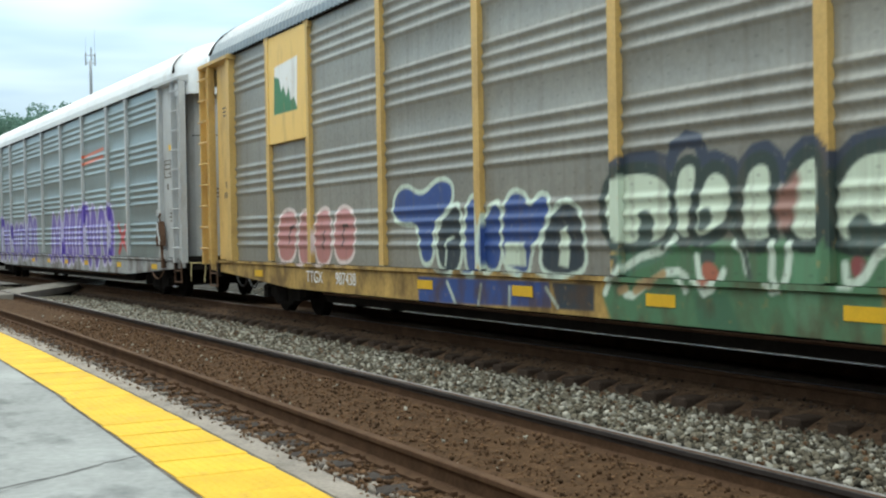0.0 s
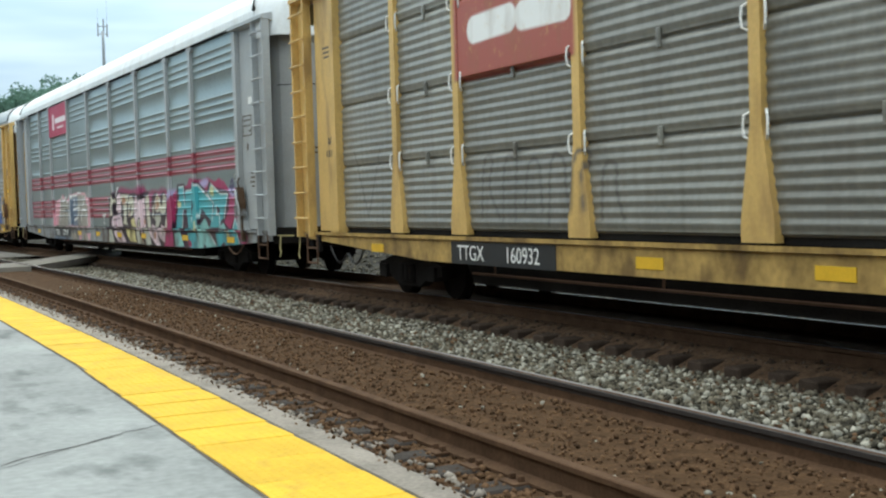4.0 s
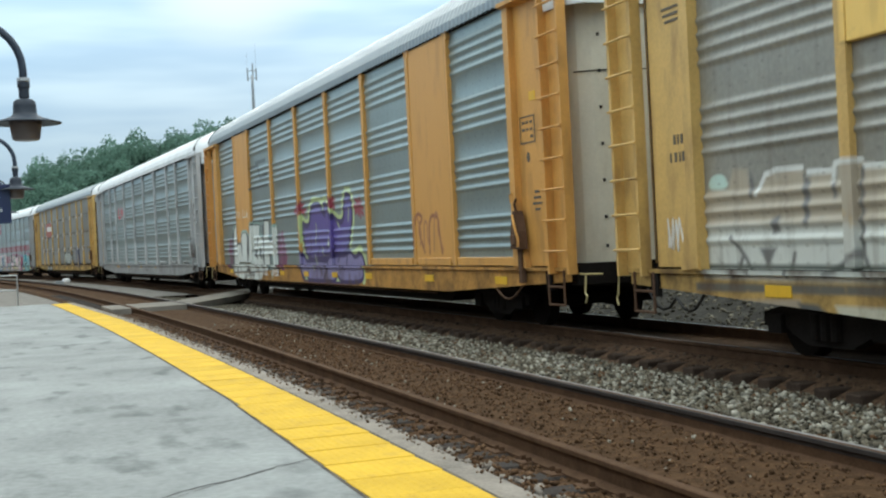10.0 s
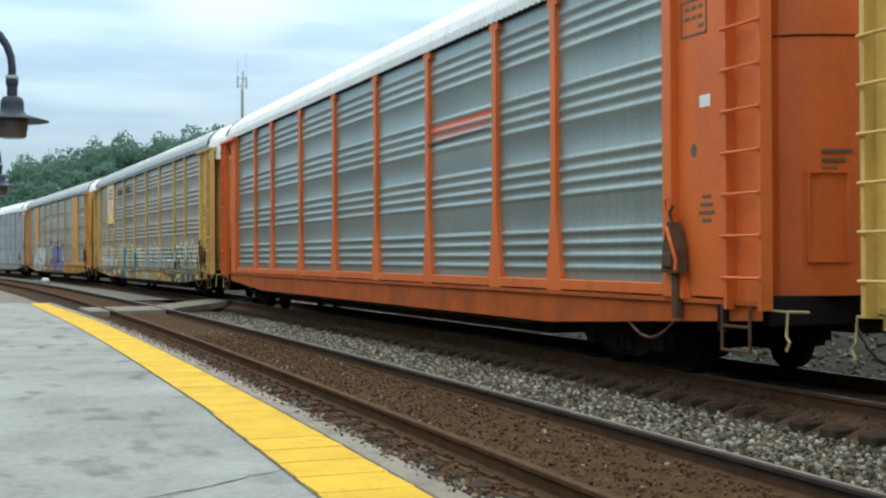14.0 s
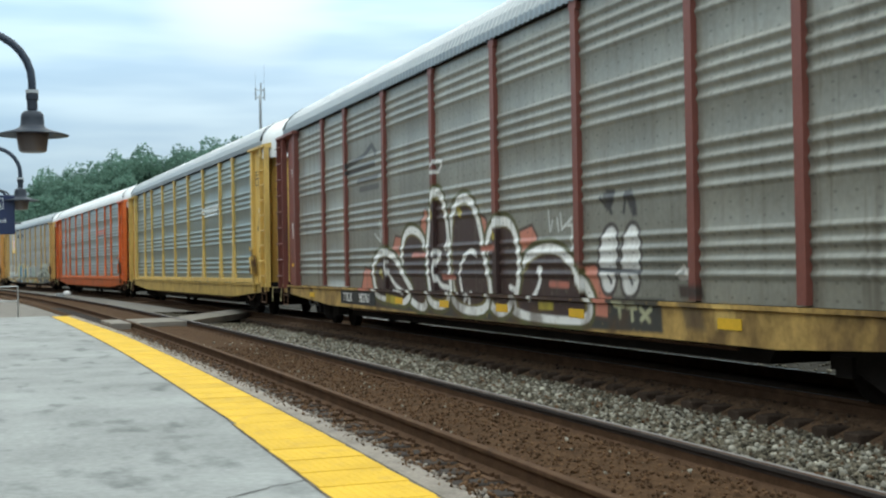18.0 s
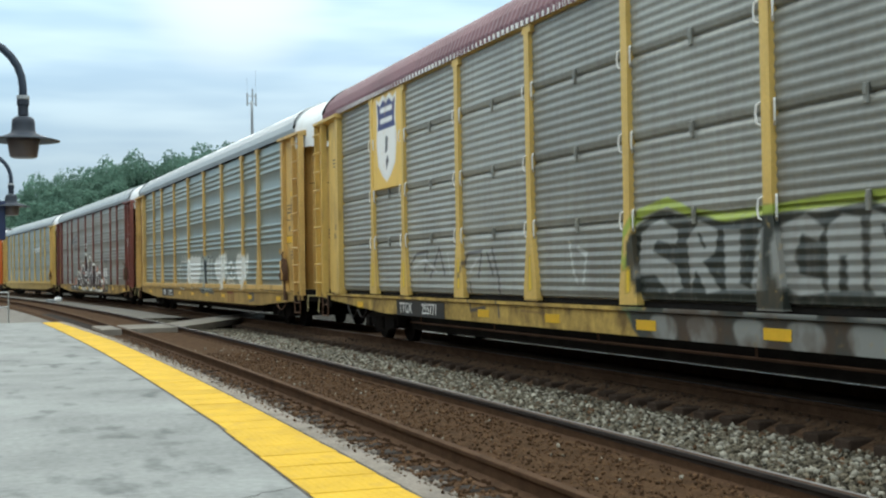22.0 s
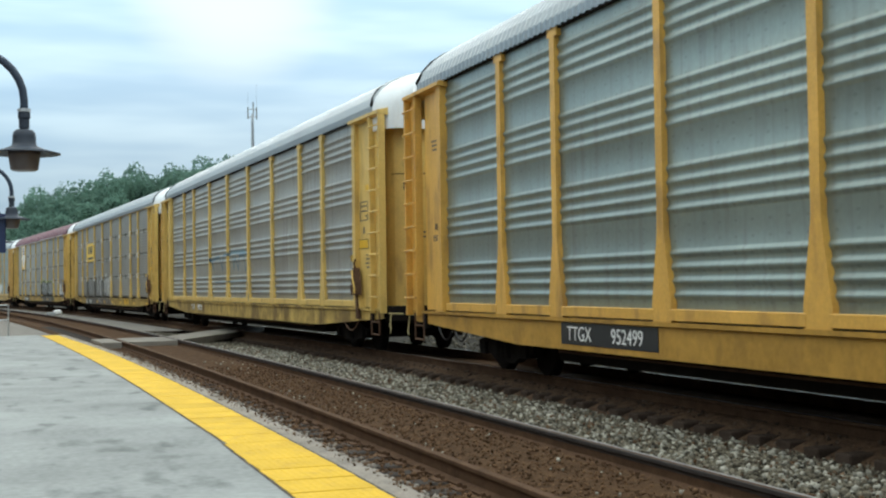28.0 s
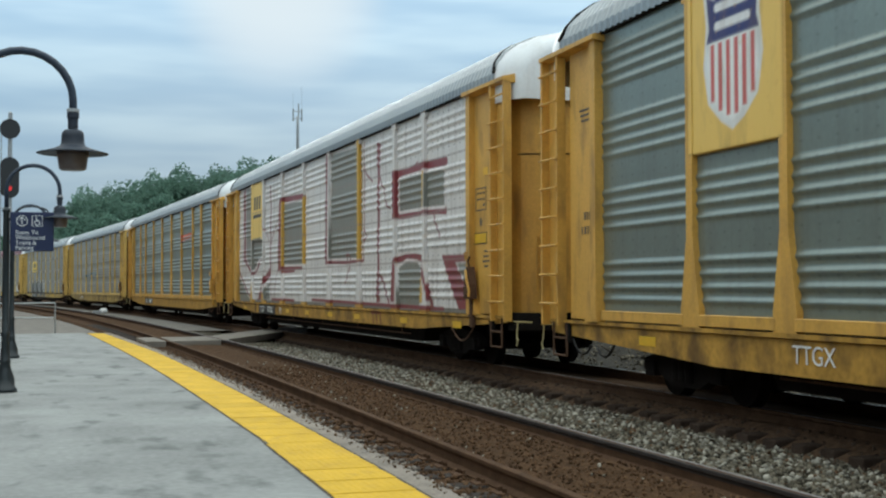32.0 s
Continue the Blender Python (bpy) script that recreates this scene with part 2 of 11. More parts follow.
M_BANK = mat("dark_cinder_bank", (0.05, 0.046, 0.038), 0.95, var=0.6, scale=3, fine=16, bump=0.03, bscale=12, gloss=0.05)
M_OILSTONE = mat("oil_dark_stone", (0.07, 0.052, 0.04), 0.9, var=0.3, scale=20, fine=90, rand=0.6, gloss=0.08)
M_RAIL = mat("rusty_rail", (0.088, 0.051, 0.03), 0.85, 0.0, var=0.35, scale=4, fine=40, bump=0.002, gloss=0.06)
M_OILRAIL = mat("dark_oily_rail", (0.085, 0.053, 0.035), 0.9, var=0.35, scale=4, fine=40, bump=0.002, gloss=0.03)
M_RAILTOP = mat("polished_rail_head", (0.46, 0.47, 0.49), 0.45, 0.3, var=0.2)
M_DULLTOP = mat("tarnished_rail_head", (0.21, 0.2, 0.195), 0.6, 0.0, var=0.3, gloss=0.3)
M_RAILFACE = mat("oily_rail_side_and_web_shade", (0.036, 0.03, 0.028), 0.6, 0.0, var=0.4, scale=5, fine=40, gloss=0.3)
M_GRAVEL = mat("packed_grey_gravel", (0.21, 0.195, 0.175), 0.95, var=0.35, scale=2, fine=30, bump=0.02, bscale=25, gloss=0.05)
M_TIE = mat("creosoted_timber", (0.05, 0.042, 0.037), 0.9, var=0.4, scale=3, fine=40, bump=0.01, stretch=(1, 1, 6), gloss=0.08)
M_DARK = mat("grimy_black_steel", (0.022, 0.02, 0.019), 0.8, 0.0, var=0.4, gloss=0.1)
M_BLACK = plain("black_paint", (0.02, 0.022, 0.024), 0.45)

# ---- ground and tracks ----
strip("ground", [(-160, -0.34), (-6.9, -0.34), (-6.0, -0.30), (TRACK1 - 1.4, -0.17), (TRACK1 - 1.2, -0.188), (TRACK1 - 0.86, -0.19), (TRACK1 - 0.66, -0.152), (TRACK1 - 0.4, -0.128), (TRACK1 + 0.4, -0.128), (TRACK1 + 0.66, -0.152), (TRACK1 + 0.85, -0.24), (-2.4, -0.28), (-1.3, -0.37), (-0.8, -0.3), (1.4, -0.3), (2.2, -0.36), (3.2, -0.12), (5.5, 0.75), (8.0, 0.6), (260, 0.2)], -60, 1500, 6, M_BROWN)
strip("ballast_between_tracks", [(TRACK1 + 0.72, -0.215), (TRACK1 + 1.05, -0.19), (-2.4, -0.24), (-1.5, -0.33), (-1.3, -0.31), (-1.1, -0.24)], -10, 46, 2, M_BALLAST)
strip("gravel_between_tracks", [(TRACK1 + 0.72, -0.215), (TRACK1 + 1.05, -0.16), (-1.5, -0.17), (-1.1, -0.235)], 46, 200, 3, M_GRAVEL)
strip("far_track_bed", [(-1.40, -0.325), (-1.12, -0.215), (-0.88, -0.145), (0.62, -0.145), (1.4, -0.213), (2.0, -0.3)], -30, 300, 3, M_OILY)
strip("gravel_verge", [(-30, -0.33), (-7.5, -0.33), (TRACK1 - 1.0, -0.25)], 43.2, 220, 4, M_GRAVEL)
strip("stony_bank", [(2.3, -0.34), (3.2, -0.08), (5.5, 0.77), (8.0, 0.62)], -20, 120, 2, M_BANK)
RAILP = [(-0.075, -0.175), (0.075, -0.175), (0.075, -0.16), (0.012, -0.135), (0.012, -0.045), (0.036, -0.035), (0.036, -0.006), (0.028, 0.0), (-0.028, 0.0), (-0.036, -0.006), (-0.036, -0.035), (-0.012, -0.045), (-0.012, -0.135), (-0.075, -0.16)]
for t0 in (TRACK1, 0.0):
    for side in (-0.7525, 0.7525):
        strip("rail", [(t0 + side + o, z) for o, z in RAILP], -30, 420, 3, M_RAIL if t0 else M_OILRAIL, closed=True)
        if side > 0 or t0 == 0:
            strip("rail_head", [(t0 + side - 0.012, 0.002), (t0 + side + 0.028, 0.002)], -30, 420, 3, M_DULLTOP if t0 or side < 0 else M_RAILTOP)
        # Dark side of the head; below it the web's shade is coloured in.
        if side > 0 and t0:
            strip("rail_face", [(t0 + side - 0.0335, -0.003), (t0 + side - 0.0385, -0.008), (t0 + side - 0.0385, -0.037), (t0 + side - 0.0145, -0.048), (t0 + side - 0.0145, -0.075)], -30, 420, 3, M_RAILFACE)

# ---- platform ----
OUTER_AT = ((-12, -1.70), (0, -1.67), (6.5, -1.632), (10, -1.585), (13, -1.567), (20, -1.552), (29, -1.562), (36, -1.70), (45, -1.83))
INNER_AT = ((-12, -2.34), (0, -2.31), (6.8, -2.272), (9, -2.242), (11.74, -2.205), (11.76, -2.172), (14, -2.186), (19, -2.190), (25, -2.205), (33, -2.262), (45, -2.315))


def along(table, s, add=0.0):
    """The offset of an edge of the platform at s metres; the slab bends away from the track at its far end."""
    for (a, x), (b, y) in zip(table, table[1:]):
        if s <= b:
            return TRACK1 + x + (y - x) * (s - a) / (b - a) + add
    return TRACK1 + table[-1][1] + add


def outer(add=0.0):
    return lambda s: along(OUTER_AT, s, add)


def inner(add=0.0):
    return lambda s: along(INNER_AT, s, add)


strip("platform_kerb", [(outer(0.30), -0.36), (outer(0.295), PLATFORM - 0.04), (outer(0.26), PLATFORM - 0.012), (outer(0.19), PLATFORM), (outer(), PLATFORM)], -12, 43.0, 0.8, M_EDGE)
strip("tile_bed", [(outer(-0.005), PLATFORM + 0.002), (inner(0.01), PLATFORM + 0.002)], -11, 42.9, 0.8, M_EDGEDIRT)
strip("tile_edge_joint", [(outer(-0.004), PLATFORM + 0.003), (outer(0.03), PLATFORM + 0.003)], -11, 42.9, 0.8, M_EDGEDIRT)
strip("tile_inner_joint", [(inner(-0.028), PLATFORM + 0.003), (inner(), PLATFORM + 0.003)], -11, 42.9, 0.8, M_EDGEDIRT)
strip("platform", [(outer(), PLATFORM), (inner(), PLATFORM), (-16, PLATFORM), (-16, -0.4)], -12, 43.0, 0.8, M_CONCRETE)

# ---- unseen wall added left of the platform to hold low sky off the train ----
M_WALL = mat("dull_brown_wall", (0.16, 0.11, 0.085), 0.9, var=0.25, scale=1.5, fine=20, bump=0.004, gloss=0.1)
bm = bmesh.new()
box(bm, -9.4, -9.0, -45, 105, PLATFORM - 0.3, 7.6)
tagged(put("wall_station", bm_mesh("wall_station", bm), M_WALL), kind="structure")

# ---- train ----
POSTS = [2.5, 5.2, 7.15, 9.99, 12.83, 15.67, 18.51, 21.35, 23.3, 25.95]
# how far each wagon's rack stands forward on its flat car
RACK = {-3: -0.4, -2: -0.4, -1: -0.4, 0: -0.53, 1: -0.5, 2: -0.42, 3: -0.2, 4: 0.02, 5: -0.04, 6: -0.28, 7: -0.15, 8: -0.04, 9: -0.22, 10: -0.2, 11: -0.2, 12: 0.05, 13: -0.1, 14: 0.02, 15: -0.07}


def posts_of(j):
    return [POSTS[0]] + [round(u + RACK[j], 3) for u in POSTS[1:-1]] + [POSTS[-1]]


SILL_TOP, SILL_LOW, EAVE = 0.95, 0.5, 4.9
SKIN = -1.47


def ribs(groups, depth, pitch, rise):
    """Heights and depths of a sheet with groups of ribs pressed into it."""
    pr = [(SILL_TOP, 0.0)]
    for z0, count in groups:
        for i in range(count):
            z = z0 + i * pitch
            pr += [(z, 0.0), (z + 0.2 * rise, -0.3 * depth), (z + 0.38 * rise, -0.85 * depth), (z + 0.52 * rise, -depth), (z + 0.66 * rise, -0.85 * depth), (z + 0.82 * rise, -0.3 * depth), (z + rise, 0.0)]
    return pr + [(EAVE - 0.02, 0.0)]


STD = ribs([(1.19, 4), (2.16, 4), (3.13, 4), (4.10, 4)], 0.025, 0.157, 0.125)
THIN = ribs([(1.225, 4), (2.195, 4), (3.165, 4), (4.135, 4)], 0.018, 0.157, 0.058)
TIERS = [1.02, 1.98, 2.92, 3.94, 4.9]


def tier_profile():
    """Four sheets one above the other, a dark joint between them, with close soft waves."""
    pr = []
    for a, b in zip(TIERS, TIERS[1:]):
        pr += [(a, 0.035), (a + 0.018, 0.035), (a + 0.02, 0.0)]
        n = 8
        h = (b - a - 0.07) / n
        for i in range(n):
            z = a + 0.05 + i * h
            pr += [(z + k * h / 4, -0.009 * (1 - math.cos(math.tau * k / 4))) for k in range(4)]
    return pr + [(EAVE - 0.02, 0.0)]


OLD = tier_profile()


# ---- paint on the wagons' sides: shapes in metres, u along the side and z up ----
def seg_dist(U, Z, pts):
    d = np.full(U.shape, 9.0)
    for (a, b), (c, e) in zip(pts, pts[1:]):
        vx, vz = c - a, e - b
        k = np.clip(((U - a) * vx + (Z - b) * vz) / (vx * vx + vz * vz + 1e-9), 0, 1)
        d = np.minimum(d, np.hypot(U - a - k * vx, Z - b - k * vz))
    return d


def inside(U, Z, pts):
    odd = np.zeros(U.shape, bool)
    n = len(pts)
    for i in range(n):
        (a, b), (c, e) = pts[i], pts[(i + 1) % n]
        if b != e:
            odd ^= ((b > Z) != (e > Z)) & (U < (c - a) * (Z - b) / (e - b) + a)
    return odd


# a plain stroke alphabet on a grid 4 wide and 6 high
GLYPHS = {
    "A": "00 26 40|12 32", "B": "00 06 36 45 44 33 03|33 42 41 30 00", "C": "45 36 16 05 01 10 30 41", "D": "00 06 26 44 42 20 00", "E": "46 06 00 40|03 33", "G": "45 36 16 05 01 10 30 41 43 23",
    "H": "00 06|40 46|03 43", "I": "20 26", "J": "46 41 30 10 01", "K": "00 06|46 02|13 40", "L": "06 00 40", "M": "00 06 23 46 40", "N": "00 06 40 46", "O": "10 01 05 16 36 45 41 30 10",
    "P": "00 06 36 45 44 33 03", "R": "00 06 36 45 44 33 03|23 40", "S": "45 36 16 05 04 42 41 30 10 01", "T": "20 26|06 46", "U": "06 01 10 30 41 46", "V": "06 20 46", "W": "06 10 24 30 46", "X": "00 46|06 40",
    "Y": "06 23 46|23 20", "Z": "06 46 00 40", "2": "05 16 36 45 44 00 40", "Q": "10 01 05 16 36 45 41 30 10|22 40", "1": "15 26 20", "7": "06 46 10", "8": "13 04 05 16 36 45 44 33 13 02 01 10 30 41 42 33",
}


def strokes(text, u0, u1, z0, z1, lean=0.0, jumble=0.0, seed=1):
    rng = random.Random(seed)
    n = len(text)
    w = (u1 - u0) / n
    out = []
    for i, ch in enumerate(text):
        if ch == " ":
            continue
        up, grow = jumble * rng.uniform(-1, 1), 1 + jumble * rng.uniform(-0.6, 0.6)
        for line in GLYPHS[ch].split("|"):
            pts = []
            for p in line.split():
                x, y = int(p[0]) / 4, int(p[1]) / 6
                pts.append((u0 + w * (i + 0.14 + 0.72 * x) + lean * (y - 0.5) * w, z0 + (z1 - z0) * (y * grow + up * 0.25)))
            out.append(pts)
    return out


def rounded(pts, closed=True):
    """The same outline with its corners cut twice."""
    for _ in range(2):
        q = []
        n = len(pts)
        for i in range(n if closed else n - 1):
            (a, b), (c, d) = pts[i], pts[(i + 1) % n]
            q += [(0.75 * a + 0.25 * c, 0.75 * b + 0.25 * d), (0.25 * a + 0.75 * c, 0.25 * b + 0.75 * d)]
        pts = q if closed else [pts[0]] + q + [pts[-1]]
    return pts


class Paint:
    """Coats laid one over the other; each is a reach, a colour and a distance to its edge (inside is positive)."""

    def __init__(self):
        self.coats = []
        self.lo, self.hi = 99.0, -99.0

    def add(self, u0, u1, col, fn, soft=0.025):
        self.coats.append((u0, u1, col, fn, soft))
        self.lo, self.hi = min(self.lo, u0), max(self.hi, u1)
        return self

    def lines(self, group, width, col, soft=0.025):
        us = [p[0] for pts in group for p in pts]

        def fn(U, Z):
            d = np.full(U.shape, 9.0)
            for pts in group:
                d = np.minimum(d, seg_dist(U, Z, pts))
            return width / 2 - d
        return self.add(min(us) - width, max(us) + width, col, fn, soft)

    def curves(self, group, width, col, soft=0.025):
        """Lines drawn with a swing of the arm."""
        return self.lines([rounded(pts, False) for pts in group], width, col, soft)

    def area(self, pts, col, soft=0.02):
        us = [p[0] for p in pts]

        def fn(U, Z):
            return np.where(inside(U, Z, pts), 1.0, -1.0) * seg_dist(U, Z, pts + pts[:1])
        return self.add(min(us) - 0.1, max(us) + 0.1, col, fn, soft)

    def piece(self, pts, col, edge, w):
        self.area(pts, col)
        return self.lines([pts + pts[:1]], w, edge)

    def rect(self, u0, u1, z0, z1, col):
        return self.area([(u0, z0), (u1, z0), (u1, z1), (u0, z1)], col)

    def word(self, text, u0, u1, z0, z1, fill, edge, width=0.2, rim=0.07, lean=0.0, jumble=0.0, seed=1, drop=None):
        g = strokes(text, u0, u1, z0 + width / 2 + rim, z1 - width / 2 - rim, lean, jumble, seed)
        if drop:
            self.lines([[(a + 0.1, b - 0.08) for a, b in p] for p in g], width + 2.6 * rim, drop)
        self.lines(g, width + 2 * rim, edge)
        return self.lines(g, width, fill)

    def shield(self, u0, u1, z0, z1, grow=0.0):
        w, h = u1 - u0, z1 - z0
        base = [(0.0, 0.98), (0.16, 0.93), (0.34, 1.0), (0.5, 0.95), (0.66, 1.0), (0.84, 0.93), (1.0, 0.98), (0.95, 0.72), (1.0, 0.45), (0.92, 0.2), (0.7, 0.07), (0.5, 0.0), (0.3, 0.07), (0.08, 0.2), (0.0, 0.45), (0.05, 0.72)]
        return [(u0 + w * (0.5 + (x - 0.5) * (1 + grow)), z0 + h * (0.5 + (y - 0.5) * (1 + grow))) for x, y in base]

    def reach(self, lo, hi):
        """How high the paint goes between two places."""
        Z = np.arange(SILL_TOP, EAVE, 0.05)
        U = np.linspace(lo, hi, 40)
        a = self.at(np.tile(U, len(Z)), np.repeat(Z, 40))[:, 3].reshape(len(Z), 40).max(1)
        return float(Z[a > 0.01].max()) + 0.12 if (a > 0.01).any() else SILL_TOP

    def over(self, lo, hi):
        return self.coats and lo < self.hi and hi > self.lo and any(c[0] < hi and c[1] > lo for c in self.coats)

    def at(self, U, Z):
        rgba = np.zeros((len(U), 4), np.float32)
        for u0, u1, col, fn, soft in self.coats:
            near = (U > u0 - 0.1) & (U < u1 + 0.1)
            if not near.any():
                continue
            k = np.clip(fn(U[near], Z[near]) / soft + 0.5, 0, 1)[:, None]
            old = rgba[near]
            rgba[near] = old * (1 - k) + np.array([[*col, 1.0]]) * k
            keep = old[:, 3:4] * (1 - k) + k
            rgba[near, 3:4] = keep
            tint = np.where(keep > 0.01, (old[:, :3] * old[:, 3:4] * (1 - k) + np.array([col]) * k) / np.maximum(keep, 0.01), old[:, :3])
            rgba[near, :3] = tint
        return rgba


def grid_mesh(name, us, prof, paint=None, centre=0.0):
    """A sheet over columns us and a profile of (z, depth); its side space runs from +y (u = 0) to -y."""
    us, prof = np.array(us), np.array(prof)
    n, k = len(prof), len(us)
    Z, U = np.repeat(prof[:, 0], k), np.tile(us, n)
    v = np.stack([SKIN + np.repeat(prof[:, 1], k), centre - U, Z], 1)
    i, j = np.meshgrid(np.arange(n - 1), np.arange(k - 1), indexing="ij")
    a = (i * k + j).ravel()
    f = np.stack([a, a + 1, a + 1 + k, a + k], 1)
    me = mesh_of(name, v.tolist(), f.tolist(), True)
    if paint:
        at = me.color_attributes.new("paint", "FLOAT_COLOR", "POINT")
        at.data.foreach_set("color", paint.at(U, Z).ravel())
    return me


def finer(prof, most):
    out = [prof[0]]
    for (z0, d0), (z1, d1) in zip(prof, prof[1:]):
        n = max(1, int(math.ceil((z1 - z0) / most - 1e-6)))
        out += [(z0 + (z1 - z0) * i / n, d0 + (d1 - d0) * i / n) for i in range(1, n + 1)]
    return out


def panel_mesh(a, b, prof, paint=None):
    if not paint:
        return grid_mesh("panel", [a, b], prof, None, (a + b) / 2)
    top = paint.reach(a, b)
    low, high = [q for q in prof if q[0] <= top], [q for q in prof if q[0] > top]
    if high and low:
        (z0, d0), (z1, d1) = low[-1], high[0]
        low.append((top, d0 + (d1 - d0) * (top - z0) / (z1 - z0)))
    rows = finer(low, 0.024) + high
    n = int((b - a) / 0.026)
    return grid_mesh("panel", np.linspace(a, b, n + 1), rows, paint, (a + b) / 2)


def front_grid(bm_name, outline, depth, us_n, paint, centre, zs):
    """A raised bar whose width varies with height: outline gives (half width) at each z."""
    v, f, U, Z = [], [], [], []
    k = us_n + 3
    for z in zs:
        w = outline(z)
        row = [(-w, 0.10)] + [(-w + 2 * w * i / us_n, 0.0) for i in range(us_n + 1)] + [(w, 0.10)]
        for x, d in row:
            v.append((SKIN - depth + d, -x, z))
            U.append(centre + x)
            Z.append(z)
    n = len(zs)
    for i in range(n - 1):
        for j in range(k - 1):
            a = i * k + j
            f.append((a, a + 1, a + 1 + k, a + k))
    f += [tuple(range(k)), tuple(range(n * k - 1, (n - 1) * k - 1, -1))]
    me = mesh_of(bm_name, v, f)
    if paint:
        at = me.color_attributes.new("paint", "FLOAT_COLOR", "POINT")
        at.data.foreach_set("color", paint.at(np.array(U), np.array(Z)).ravel())
    return me


def post_mesh(flare, paint=None, u=0.0, foot=0.97):
    def outline(z):
        w = 0.075
        if flare and z < 2.0:
            w += 0.14 * min(1.0, (2.0 - z) / 0.85)
        if z > EAVE - 0.13:
            w = 0.15 if flare else 0.11
        return w
    zs = [foot, 1.15, 1.9, 2.0, 2.1, EAVE - 0.2, EAVE - 0.13, EAVE - 0.125, EAVE]
    if paint:
        zs = sorted(set(zs) | set(np.arange(1.0, EAVE, 0.045).tolist()))
    return front_grid("post", outline, 0.075, 4 if paint else 1, paint, u, zs)


def sill_mesh(paint=None, base=SILL_LOW):
    low = lambda y: base + max(0.0, (abs(y) - 8.6) / 4.8) * 0.24
    n = int(26.7 / 0.03) if paint else 24
    ys = np.linspace(13.35, -13.35, n + 1)
    rows = np.linspace(0, 1, 24 if paint else 3)
    v, f, U, Z = [], [], [], []
    k = len(rows) + 3
    for y in ys:
        z0 = low(y)
        col = [(-1.38, z0)] + [(-1.52, z0 + (SILL_TOP - 0.06 - z0) * r) for r in rows] + [(-1.56, SILL_TOP - 0.05), (-1.56, SILL_TOP + 0.0)]
        for x, z in col:
            v.append((x, y, z))
            U.append(14.25 - y)
            Z.append(z)
    for i in range(n):
        for j in range(k - 1):
            a = i * k + j
            f.append((a, a + k, a + k + 1, a + 1))
    me = mesh_of("side_sill", v, f)
    if paint:
        at = me.color_attributes.new("paint", "FLOAT_COLOR", "POINT")
        at.data.foreach_set("color", paint.at(np.array(U), np.array(Z)).ravel())
    return me


ARCH = [(-1.56, 4.88), (-1.56, 5.02), (-1.49, 5.20), (-1.35, 5.38), (-1.13, 5.54), (-0.82, 5.67), (-0.43, 5.76), (0, 5.79), (0.43, 5.76), (0.82, 5.67), (1.13, 5.54), (1.35, 5.38), (1.49, 5.20), (1.56, 5.02), (1.56, 4.88)]


def roof_mesh():
    ys = np.arange(-12.9, 12.901, 0.045)
    v, f = [], []
    k = len(ARCH)
    for i, y in enumerate(ys):
        b = (0.0, 0.022, 0.022, 0.0)[i % 4]
        for x, z in ARCH:
            r = math.hypot(x, z - 4.0)
            v.append((x * (1 + b / r), y, z + (z - 4.0) * b / r))
    for i in range(len(ys) - 1):
        for j in range(k - 1):
            a = i * k + j
            f.append((a, a + 1, a + 1 + k, a + k))
    return mesh_of("roof", v, f)


def hood_mesh(sign):
    """The rounded end of the roof, down to the top of the end door."""
    v, f = [], []
    k = len(ARCH)
    n = 7
    for i in range(n + 1):
        a = i / n * math.pi / 2
        y = 12.88 + 0.78 * math.sin(a)
        sc = 0.80 + 0.195 * math.cos(a)
        for q, (x, z) in enumerate(ARCH):
            zz = 4.5 if q in (0, k - 1) else 4.88 + (z - 4.88) * (0.62 + 0.375 * math.cos(a))
            v.append((x * sc, sign * y, zz))
    for i in range(n):
        for j in range(k - 1):
            a = i * k + j
            f.append((a, a + 1, a + 1 + k, a + k))
    f.append(tuple(n * k + j for j in range(k)))
    return mesh_of("roof_hood", v, f, True)


def hood_rim_mesh(sign):
    bm = bmesh.new()
    tube(bm, [(x * 1.008, sign * (12.9 - 0.1 * i), z + 0.006) for i, (x, z) in enumerate(ARCH[1:7])], [0.034, 0.034, 0.03, 0.024, 0.018, 0.01], 6)
    return bm_mesh("roof_rim", bm)


def end_door_mesh(sign):
    bm = bmesh.new()
    pts = [(-1.36, sign * 12.7)] + [(-1.36 * math.cos(a), sign * (12.8 + 0.78 * math.sin(a) ** 0.7)) for a in (math.pi * i / 14 for i in range(15))] + [(1.36, sign * 12.7)]
    prism(bm, pts, 2, 1.0, 4.9)
    return bm_mesh("end_door", bm)


def door_panel_mesh(sign):
    """The raised frame round the small hatch of the end door."""
    bm = bmesh.new()
    y = sign * 13.42
    for z in (1.35, 2.25):
        tube(bm, [(-1.02, y, z), (-0.62, sign * 13.53, z)], 0.022, 4)
    tube(bm, [(-1.02, y, 1.35), (-1.02, y, 2.25)], 0.022, 4)
    tube(bm, [(-0.62, sign * 13.53, 1.35), (-0.62, sign * 13.53, 2.25)], 0.022, 4)
    return bm_mesh("door_hatch", bm)


def door_piece_mesh(name, sign, a0, a1, z0, z1):
    """A thin plate that follows the rounded end door between two angles."""
    bm = bmesh.new()
    ring = [(math.radians(a0 + (a1 - a0) * i / 4)) for i in range(5)]
    inner = [(-1.36 * math.cos(a), sign * (12.8 + 0.78 * math.sin(a) ** 0.7)) for a in ring]
    outer = [(-1.372 * math.cos(a), sign * (12.812 + 0.78 * math.sin(a) ** 0.7)) for a in reversed(ring)]
    prism(bm, inner + outer, 2, z0, z1)
    return bm_mesh(name, bm)


